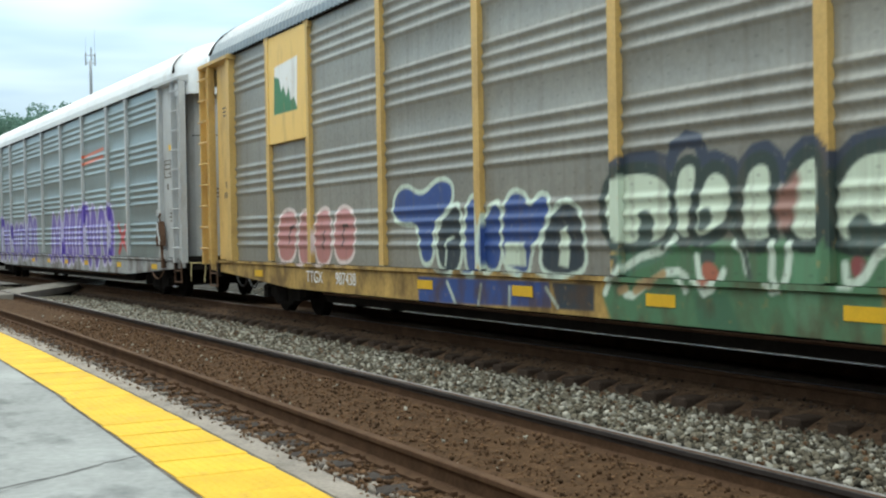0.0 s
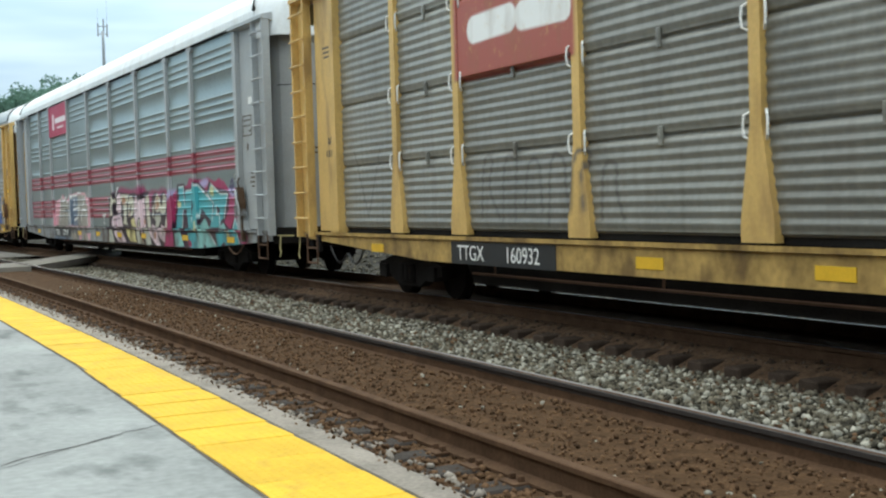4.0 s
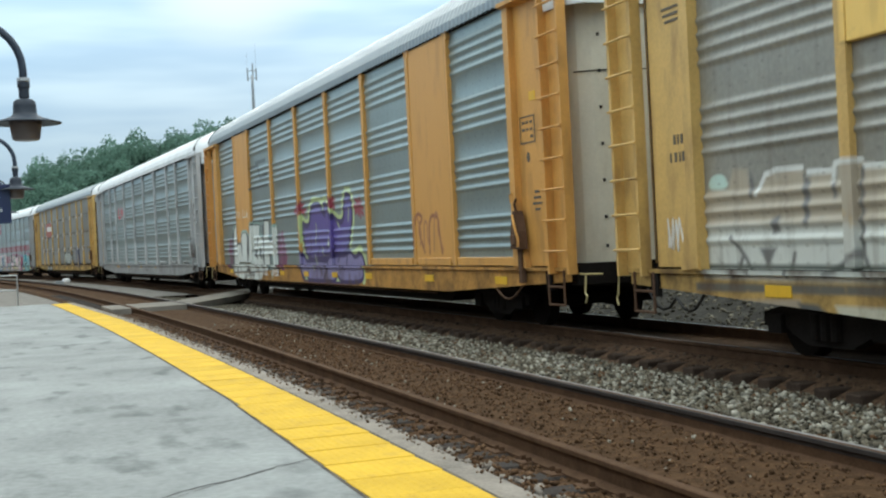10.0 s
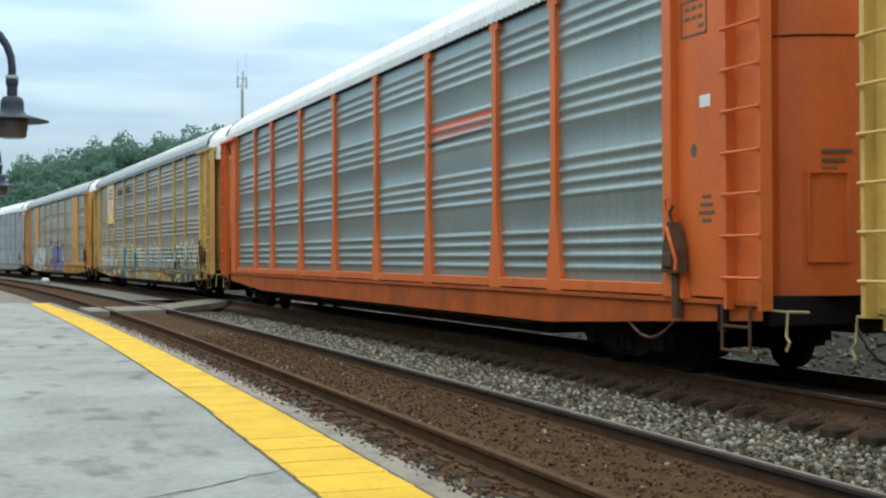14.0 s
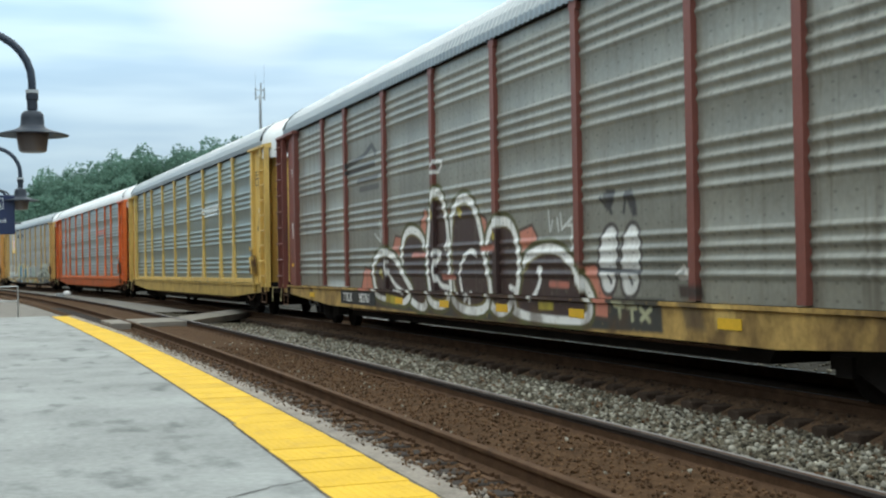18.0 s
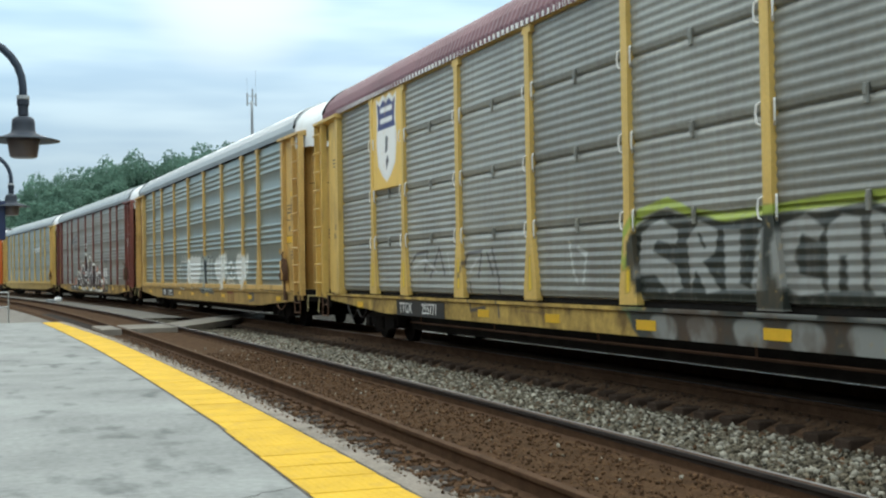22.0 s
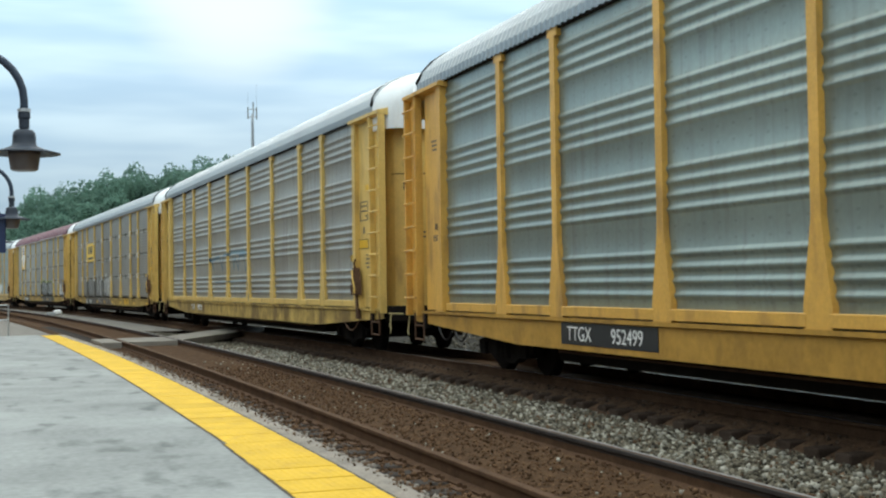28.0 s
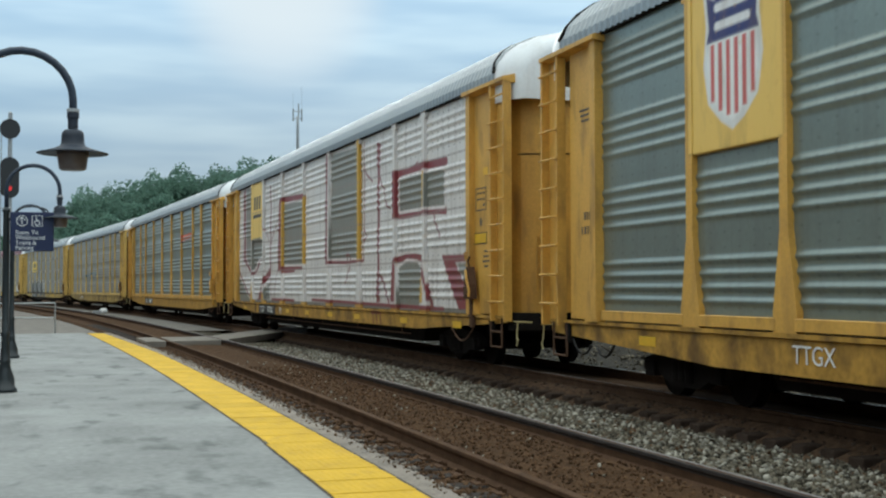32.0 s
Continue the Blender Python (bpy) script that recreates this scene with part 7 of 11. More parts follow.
    p.lines([[(20.43, 1.78), (20.56, 1.56), (20.75, 1.41), (20.94, 1.35)], [(20.95, 1.85), (20.91, 1.59), (21.06, 1.22), (21.23, 0.90)], [(21.67, 1.73), (21.69, 1.51), (21.51, 1.37), (21.44, 1.01)], [(22.33, 1.85), (22.43, 1.60), (22.63, 1.33), (22.77, 0.97)], [(23.46, 1.86), (23.52, 1.64), (23.63, 1.36), (23.70, 0.96)], [(24.21, 1.89), (24.33, 1.68), (24.22, 1.53), (24.36, 1.24), (24.47, 0.98)], [(23.96, 1.55), (24.20, 1.35), (24.51, 0.98)], [(25.00, 1.66), (25.06, 1.35), (25.01, 0.99)], [(25.21, 1.65), (25.24, 1.00)], [(22.97, 1.23), (23.20, 0.95)]], 0.34, (0.58, 0.60, 0.48))
    p.lines([[(20.43, 1.78), (20.56, 1.56), (20.75, 1.41), (20.94, 1.35)], [(20.95, 1.85), (20.91, 1.59), (21.06, 1.22), (21.23, 0.90)], [(21.67, 1.73), (21.69, 1.51), (21.51, 1.37), (21.44, 1.01)], [(22.33, 1.85), (22.43, 1.60), (22.63, 1.33), (22.77, 0.97)], [(23.46, 1.86), (23.52, 1.64), (23.63, 1.36), (23.70, 0.96)], [(24.21, 1.89), (24.33, 1.68), (24.22, 1.53), (24.36, 1.24), (24.47, 0.98)], [(23.96, 1.55), (24.20, 1.35), (24.51, 0.98)], [(25.00, 1.66), (25.06, 1.35), (25.01, 0.99)], [(25.21, 1.65), (25.24, 1.00)], [(22.97, 1.23), (23.20, 0.95)]], 0.2, (0.045, 0.055, 0.045))
    p.lines([[(21.50, 1.78), (21.87, 1.77)], [(22.23, 1.88), (22.47, 1.87)], [(23.37, 1.88), (23.60, 1.88)], [(24.13, 1.90), (24.36, 1.90)], [(20.83, 1.88), (21.08, 1.88)]], 0.14, (0.58, 0.60, 0.48))
    p.piece(rounded([(22.81, 1.49), (22.86, 1.70), (23.09, 1.78), (23.30, 1.70), (23.38, 1.48), (23.28, 1.31), (23.05, 1.26), (22.85, 1.33)]), (0.045, 0.055, 0.045), (0.58, 0.60, 0.48), 0.09)
    p.piece(rounded([(24.28, 1.44), (24.33, 1.62), (24.57, 1.69), (24.81, 1.65), (24.92, 1.47), (24.82, 1.29), (24.55, 1.22), (24.34, 1.29)]), (0.045, 0.055, 0.045), (0.58, 0.60, 0.48), 0.09)
    p.lines([[(20.41, 1.05), (20.36, 0.97), (20.23, 0.91), (20.07, 0.91), (19.94, 0.96), (19.90, 1.04), (19.95, 1.12), (20.08, 1.17), (20.24, 1.17), (20.36, 1.13), (20.41, 1.05)]], 0.05, (0.58, 0.60, 0.48))
    p.lines([[(22.49, 1.03), (22.45, 0.95), (22.33, 0.90), (22.18, 0.90), (22.06, 0.94), (22.01, 1.02), (22.06, 1.10), (22.19, 1.16), (22.33, 1.16), (22.45, 1.11), (22.49, 1.03)]], 0.05, (0.58, 0.60, 0.48))
    p.lines([[(23.20, 1.50), (23.17, 1.43), (23.11, 1.38), (23.04, 1.38), (22.98, 1.43), (22.96, 1.50), (22.98, 1.58), (23.04, 1.62), (23.12, 1.62), (23.18, 1.57), (23.20, 1.50)]], 0.05, (0.58, 0.60, 0.48))
    p.lines([[(23.13, 1.50), (23.12, 1.47), (23.09, 1.45), (23.06, 1.45), (23.04, 1.47), (23.03, 1.50), (23.04, 1.54), (23.06, 1.56), (23.09, 1.56), (23.12, 1.53), (23.13, 1.50)]], 0.05, (0.58, 0.60, 0.48))
    p.lines([[(24.77, 1.45), (24.73, 1.37), (24.64, 1.33), (24.52, 1.33), (24.42, 1.37), (24.38, 1.45), (24.42, 1.52), (24.52, 1.57), (24.64, 1.57), (24.74, 1.52), (24.77, 1.45)]], 0.05, (0.58, 0.60, 0.48))
    p.lines([[(24.67, 1.45), (24.65, 1.41), (24.60, 1.39), (24.55, 1.39), (24.51, 1.41), (24.49, 1.45), (24.51, 1.48), (24.55, 1.50), (24.61, 1.50), (24.65, 1.48), (24.67, 1.45)]], 0.05, (0.58, 0.60, 0.48))
    p.lines([[(22.60, 1.23), (22.70, 1.04)], [(23.83, 1.42), (23.90, 1.06)], [(24.49, 1.18), (24.29, 0.98)], [(24.73, 1.19), (24.87, 0.99)], [(21.16, 1.40), (21.26, 1.01)]], 0.07, (0.40, 0.46, 0.22))
    p.area([(19.34, 0.80), (22.84, 0.84), (25.22, 0.84), (25.21, 0.43), (22.95, 0.42), (19.32, 0.42)], (0.045, 0.055, 0.045), 0.03)
    p.lines([[(20.14, 0.42), (20.40, 0.66), (20.88, 0.42)], [(21.33, 0.42), (21.71, 0.68)], [(22.05, 0.62), (22.32, 0.43), (22.76, 0.42)], [(23.26, 0.79), (23.48, 0.52)], [(24.18, 0.77), (24.16, 0.52)], [(24.95, 0.74), (25.17, 0.53)]], 0.1, (0.58, 0.60, 0.48))
    p.area([(19.15, 0.75), (20.09, 0.74), (20.08, 0.42), (19.14, 0.42)], (0.62, 0.34, 0.04), 0.02)
    p.lines([[(22.66, 0.64), (22.59, 0.54), (22.42, 0.47), (22.21, 0.46), (22.04, 0.51), (21.97, 0.61), (22.04, 0.72), (22.22, 0.79), (22.43, 0.80), (22.60, 0.74), (22.66, 0.64)]], 0.05, (0.58, 0.60, 0.48))
    p.lines([[(22.51, 0.64), (22.47, 0.58), (22.38, 0.54), (22.26, 0.54), (22.17, 0.57), (22.14, 0.62), (22.17, 0.68), (22.27, 0.71), (22.38, 0.72), (22.47, 0.69), (22.51, 0.64)]], 0.05, (0.58, 0.60, 0.48))
    p.rect(2.5, 26.0, 0.95, 1.0, (0.07, 0.085, 0.07))
    ttx(p, 19.1, 20.1, 0.59, 0.78, 0.04)
    return p


def swoosh(p, u0, u1, z, col, under=None):
    for k in range(3):
        p.lines([[(u0 + 0.1 * k, z - 0.1 * k + 0.02), (u1 - 0.1 * k, z - 0.1 * k + 0.06)]], 0.06, col)
    p.lines([[(u0, z + 0.06), (u1, z + 0.1)]], 0.1, col)
    if under:
        p.lines([[(u0, z - 0.2), (u1, z - 0.14)]], 0.06, under)


def paint_6():
    p = Paint()
    swoosh(p, 18.3, 20.8, 3.5, (0.60, 0.13, 0.07), (0.05, 0.06, 0.07))
    return p


def paint_7():
    p = Paint()
    swoosh(p, 18.3, 20.7, 3.4, (0.72, 0.76, 0.76))
    return p


def paint_8():
    p = Paint()
    p.lines([[(7.2, 3.6), (8.4, 3.72), (9.0, 3.9), (9.3, 3.7)], [(7.2, 3.45), (9.2, 3.5)]], 0.12, (0.06, 0.06, 0.06))
    p.lines([[(8.0, 3.22), (9.4, 3.22)], [(8.1, 3.03), (9.4, 3.03)]], 0.12, (0.09, 0.085, 0.08))
    p.lines([[(12.6, 3.1), (12.9, 3.24), (13.2, 3.2), (13.0, 3.04), (12.65, 3.05)]], 0.07, (0.72, 0.72, 0.7))
    scrawl(p, 1.5, 2.3, 1.9, 2.8, 0.05, (0.68, 0.66, 0.62), None, 7)
    p.rect(1.5, 2.3, 1.4, 1.52, (0.70, 0.48, 0.04))
    p.area([(8.21, 0.97), (13.64, 0.98), (18.01, 0.97), (20.59, 0.97), (20.63, 0.58), (18.00, 0.53), (13.62, 0.52), (8.19, 0.59)], (0.045, 0.045, 0.04), 0.05)
    p.piece([(7.97, 0.77), (8.42, 1.40), (9.10, 1.31), (9.21, 0.75)], (0.52, 0.20, 0.14), (0.07, 0.05, 0.04), 0.05)
    p.piece([(10.18, 1.62), (10.48, 1.99), (10.88, 1.95), (10.86, 1.44)], (0.52, 0.20, 0.14), (0.07, 0.05, 0.04), 0.05)
    p.piece([(11.87, 2.04), (12.27, 2.43), (12.70, 2.32), (12.44, 1.67)], (0.52, 0.20, 0.14), (0.07, 0.05, 0.04), 0.05)
    p.piece([(13.35, 2.29), (13.69, 2.49), (13.59, 1.90)], (0.52, 0.20, 0.14), (0.07, 0.05, 0.04), 0.05)
    p.piece([(14.85, 2.27), (15.16, 2.12), (15.29, 1.75), (14.95, 1.76)], (0.52, 0.20, 0.14), (0.07, 0.05, 0.04), 0.05)
    p.piece([(16.29, 1.88), (16.90, 1.97), (17.23, 1.65), (16.50, 1.47)], (0.52, 0.20, 0.14), (0.07, 0.05, 0.04), 0.05)
    p.piece([(18.32, 1.37), (18.89, 1.40), (19.31, 0.98), (19.30, 0.69), (18.79, 0.71)], (0.52, 0.20, 0.14), (0.07, 0.05, 0.04), 0.05)
    p.piece(rounded([(16.50, 1.38), (16.89, 1.57), (17.50, 1.64), (17.97, 1.54), (18.32, 1.32), (18.64, 1.06), (18.80, 0.90), (18.79, 0.70), (18.38, 0.64), (16.42, 0.65), (16.17, 0.82), (16.32, 1.13)]), (0.16, 0.13, 0.035), (0.09, 0.09, 0.03), 0.3)
    p.piece(rounded([(16.50, 1.38), (16.89, 1.57), (17.50, 1.64), (17.97, 1.54), (18.32, 1.32), (18.64, 1.06), (18.80, 0.90), (18.79, 0.70), (18.38, 0.64), (16.42, 0.65), (16.17, 0.82), (16.32, 1.13)]), (0.16, 0.13, 0.035), WH, 0.14)
    p.area(rounded([(16.67, 1.32), (17.00, 1.49), (17.52, 1.55), (17.92, 1.47), (18.22, 1.28), (18.51, 1.05), (18.65, 0.91), (18.64, 0.73), (18.28, 0.68), (16.61, 0.70), (16.40, 0.84), (16.52, 1.11)]), (0.05, 0.028, 0.026), 0.03)
    p.piece(rounded([(15.15, 1.79), (15.36, 2.00), (15.75, 2.08), (16.11, 2.03), (16.34, 1.80), (16.45, 1.43), (16.38, 1.13), (16.14, 0.69), (15.45, 0.66), (15.21, 1.25)]), (0.16, 0.13, 0.035), (0.09, 0.09, 0.03), 0.3)
    p.piece(rounded([(15.15, 1.79), (15.36, 2.00), (15.75, 2.08), (16.11, 2.03), (16.34, 1.80), (16.45, 1.43), (16.38, 1.13), (16.14, 0.69), (15.45, 0.66), (15.21, 1.25)]), (0.16, 0.13, 0.035), WH, 0.14)
    p.area(rounded([(15.25, 1.72), (15.43, 1.91), (15.76, 1.98), (16.08, 1.94), (16.28, 1.74), (16.37, 1.42), (16.31, 1.16), (16.10, 0.77), (15.51, 0.75), (15.30, 1.26)]), (0.05, 0.028, 0.026), 0.03)
    p.piece(rounded([(13.50, 1.83), (13.60, 2.26), (13.93, 2.49), (14.32, 2.53), (14.68, 2.34), (14.88, 1.98), (15.01, 1.65), (15.21, 1.25), (15.39, 0.66), (13.87, 0.66), (13.56, 1.09)]), (0.16, 0.13, 0.035), (0.09, 0.09, 0.03), 0.3)
    p.piece(rounded([(13.50, 1.83), (13.60, 2.26), (13.93, 2.49), (14.32, 2.53), (14.68, 2.34), (14.88, 1.98), (15.01, 1.65), (15.21, 1.25), (15.39, 0.66), (13.87, 0.66), (13.56, 1.09)]), (0.16, 0.13, 0.035), WH, 0.14)
    p.area(rounded([(13.63, 1.79), (13.71, 2.16), (14.00, 2.36), (14.33, 2.40), (14.64, 2.24), (14.82, 1.93), (14.93, 1.64), (15.10, 1.28), (15.25, 0.76), (13.95, 0.78), (13.68, 1.15)]), (0.05, 0.028, 0.026), 0.03)
    p.piece(rounded([(10.90, 1.23), (10.88, 1.81), (11.15, 2.05), (11.57, 2.08), (12.07, 1.94), (12.34, 1.55), (12.42, 1.08), (12.41, 0.60), (11.53, 0.73), (11.01, 1.06)]), (0.16, 0.13, 0.035), (0.09, 0.09, 0.03), 0.3)
    p.piece(rounded([(10.90, 1.23), (10.88, 1.81), (11.15, 2.05), (11.57, 2.08), (12.07, 1.94), (12.34, 1.55), (12.42, 1.08), (12.41, 0.60), (11.53, 0.73), (11.01, 1.06)]), (0.16, 0.13, 0.035), WH, 0.14)
    p.area(rounded([(11.01, 1.22), (10.99, 1.73), (11.22, 1.94), (11.58, 1.97), (12.01, 1.85), (12.25, 1.51), (12.32, 1.09), (12.30, 0.68), (11.54, 0.80), (11.10, 1.08)]), (0.05, 0.028, 0.026), 0.03)
    p.piece(rounded([(12.31, 1.71), (12.46, 2.16), (12.65, 2.55), (12.88, 2.73), (13.19, 2.58), (13.35, 2.20), (13.42, 1.84), (13.48, 1.09), (13.55, 0.72), (12.60, 0.69), (12.37, 1.07)]), (0.16, 0.13, 0.035), (0.09, 0.09, 0.03), 0.3)
    p.piece(rounded([(12.31, 1.71), (12.46, 2.16), (12.65, 2.55), (12.88, 2.73), (13.19, 2.58), (13.35, 2.20), (13.42, 1.84), (13.48, 1.09), (13.55, 0.72), (12.60, 0.69), (12.37, 1.07)]), (0.16, 0.13, 0.035), WH, 0.14)
    p.area(rounded([(12.40, 1.69), (12.53, 2.09), (12.69, 2.42), (12.89, 2.58), (13.15, 2.46), (13.29, 2.12), (13.36, 1.80), (13.41, 1.15), (13.47, 0.83), (12.64, 0.81), (12.45, 1.14)]), (0.05, 0.028, 0.026), 0.03)
    p.piece(rounded([(8.96, 1.21), (9.02, 1.48), (9.50, 1.68), (9.99, 1.69), (10.57, 1.52), (11.01, 1.18), (11.53, 0.90), (11.21, 0.72), (10.77, 0.75), (9.21, 0.80)]), (0.16, 0.13, 0.035), (0.09, 0.09, 0.03), 0.3)
    p.piece(rounded([(8.96, 1.21), (9.02, 1.48), (9.50, 1.68), (9.99, 1.69), (10.57, 1.52), (11.01, 1.18), (11.53, 0.90), (11.21, 0.72), (10.77, 0.75), (9.21, 0.80)]), (0.16, 0.13, 0.035), WH, 0.14)
    p.area(rounded([(9.15, 1.18), (9.20, 1.41), (9.60, 1.58), (10.02, 1.60), (10.52, 1.45), (10.90, 1.16), (11.36, 0.91), (11.08, 0.75), (10.70, 0.78), (9.36, 0.82)]), (0.05, 0.028, 0.026), 0.03)
    p.lines([rounded([(9.99, 1.49), (9.93, 1.35), (10.33, 1.05), (11.00, 0.89)], False), rounded([(12.62, 1.55), (12.90, 1.66), (13.11, 1.58), (12.89, 1.51), (12.74, 1.31), (12.97, 1.05), (13.40, 1.02)], False), rounded([(13.28, 1.69), (13.42, 1.91), (13.55, 1.68), (13.41, 1.46)], False), rounded([(14.04, 0.96), (13.92, 1.24), (14.14, 1.53), (14.52, 1.66), (14.73, 1.56)], False), rounded([(14.27, 0.82), (14.46, 0.97), (14.49, 0.79)], False), rounded([(16.06, 1.06), (16.32, 1.01), (16.37, 0.76)], False), rounded([(17.09, 1.32), (17.22, 1.35), (17.11, 1.08), (16.87, 0.90)], False)], 0.09, WH)
    p.lines([[(11.55, 1.60), (12.25, 1.59)], [(13.15, 1.20), (13.73, 1.20)], [(14.94, 1.66), (15.61, 1.67)], [(17.49, 1.12), (18.05, 1.11)]], 0.09, (0.45, 0.16, 0.12))
    p.lines([[(12.65, 2.44), (12.74, 2.28)], [(13.93, 2.33), (14.05, 2.25)], [(15.49, 1.91), (15.59, 1.84)], [(9.49, 1.31), (9.73, 1.13)]], 0.12, (0.4, 0.32, 0.05))
    p.area([(9.97, 0.86), (10.89, 0.80), (10.66, 0.66), (9.96, 0.70)], (0.42, 0.34, 0.04), 0.03)
    p.area([(17.18, 0.88), (17.67, 0.87), (17.67, 0.76), (17.18, 0.75)], (0.42, 0.34, 0.04), 0.03)
    p.lines([[(17.47, 2.15), (17.51, 1.86)], [(17.53, 1.86), (17.59, 2.00)], [(17.75, 2.02), (17.79, 1.85)], [(17.85, 2.09), (17.89, 1.87), (18.20, 2.02)], [(18.07, 1.92), (18.20, 1.92), (18.22, 1.59)]], 0.05, (0.6, 0.62, 0.6))
    p.lines([[(9.12, 2.06), (9.51, 1.90), (9.47, 2.32)], [(9.63, 1.90), (9.59, 2.22), (9.76, 2.17)]], 0.05, (0.6, 0.62, 0.6))
    p.piece(rounded([(19.01, 1.00), (18.95, 1.59), (19.20, 1.91), (19.50, 1.86), (19.51, 1.51), (19.41, 1.00)]), (0.72, 0.72, 0.70), (0.06, 0.05, 0.05), 0.06)
    p.piece(rounded([(19.52, 0.98), (19.58, 1.65), (19.79, 1.92), (20.04, 1.85), (20.10, 1.50), (19.98, 0.97)]), (0.72, 0.72, 0.70), (0.06, 0.05, 0.05), 0.06)
    p.lines([[(18.96, 1.32), (20.07, 1.29)], [(19.15, 2.27), (19.33, 2.03)], [(19.72, 2.27), (19.65, 2.03)], [(19.25, 1.23), (19.29, 1.16)], [(19.79, 1.22), (19.83, 1.15)], [(19.06, 2.24), (19.18, 2.13)]], 0.06, BK)
    p.area([(19.19, 2.34), (19.43, 2.33), (19.45, 2.22), (19.33, 2.10), (19.20, 2.05), (19.18, 2.19)], (0.04, 0.04, 0.045), 0.04)
    p.area([(19.69, 2.26), (19.83, 2.31), (19.94, 2.23), (19.99, 1.98), (19.88, 1.96), (19.77, 2.12)], (0.04, 0.04, 0.045), 0.04)
    p.lines([[(19.46, 0.88), (19.69, 0.87)], [(19.58, 0.87), (19.60, 0.73)], [(19.78, 0.86), (20.00, 0.86)], [(19.89, 0.86), (19.91, 0.71)], [(20.11, 0.85), (20.32, 0.71)], [(20.35, 0.85), (20.13, 0.72)]], 0.07, (0.44, 0.44, 0.28))
    p.area([(21.00, 0.96), (21.41, 0.96), (21.54, 0.65), (21.14, 0.65)], (0.16, 0.11, 0.05), 0.08)
    p.area([(21.72, 0.94), (22.07, 0.93), (22.14, 0.71), (21.74, 0.67)], (0.72, 0.50, 0.16), 0.06)
    p.area([(20.90, 1.14), (21.40, 1.14), (21.44, 0.99), (20.94, 0.99)], (0.05, 0.035, 0.03), 0.05)
    p.lines([[(20.90, 1.27), (21.05, 1.36), (21.12, 1.24), (21.24, 1.30)], [(20.95, 1.22), (21.21, 1.22)]], 0.05, (0.5, 0.48, 0.45))
    return p


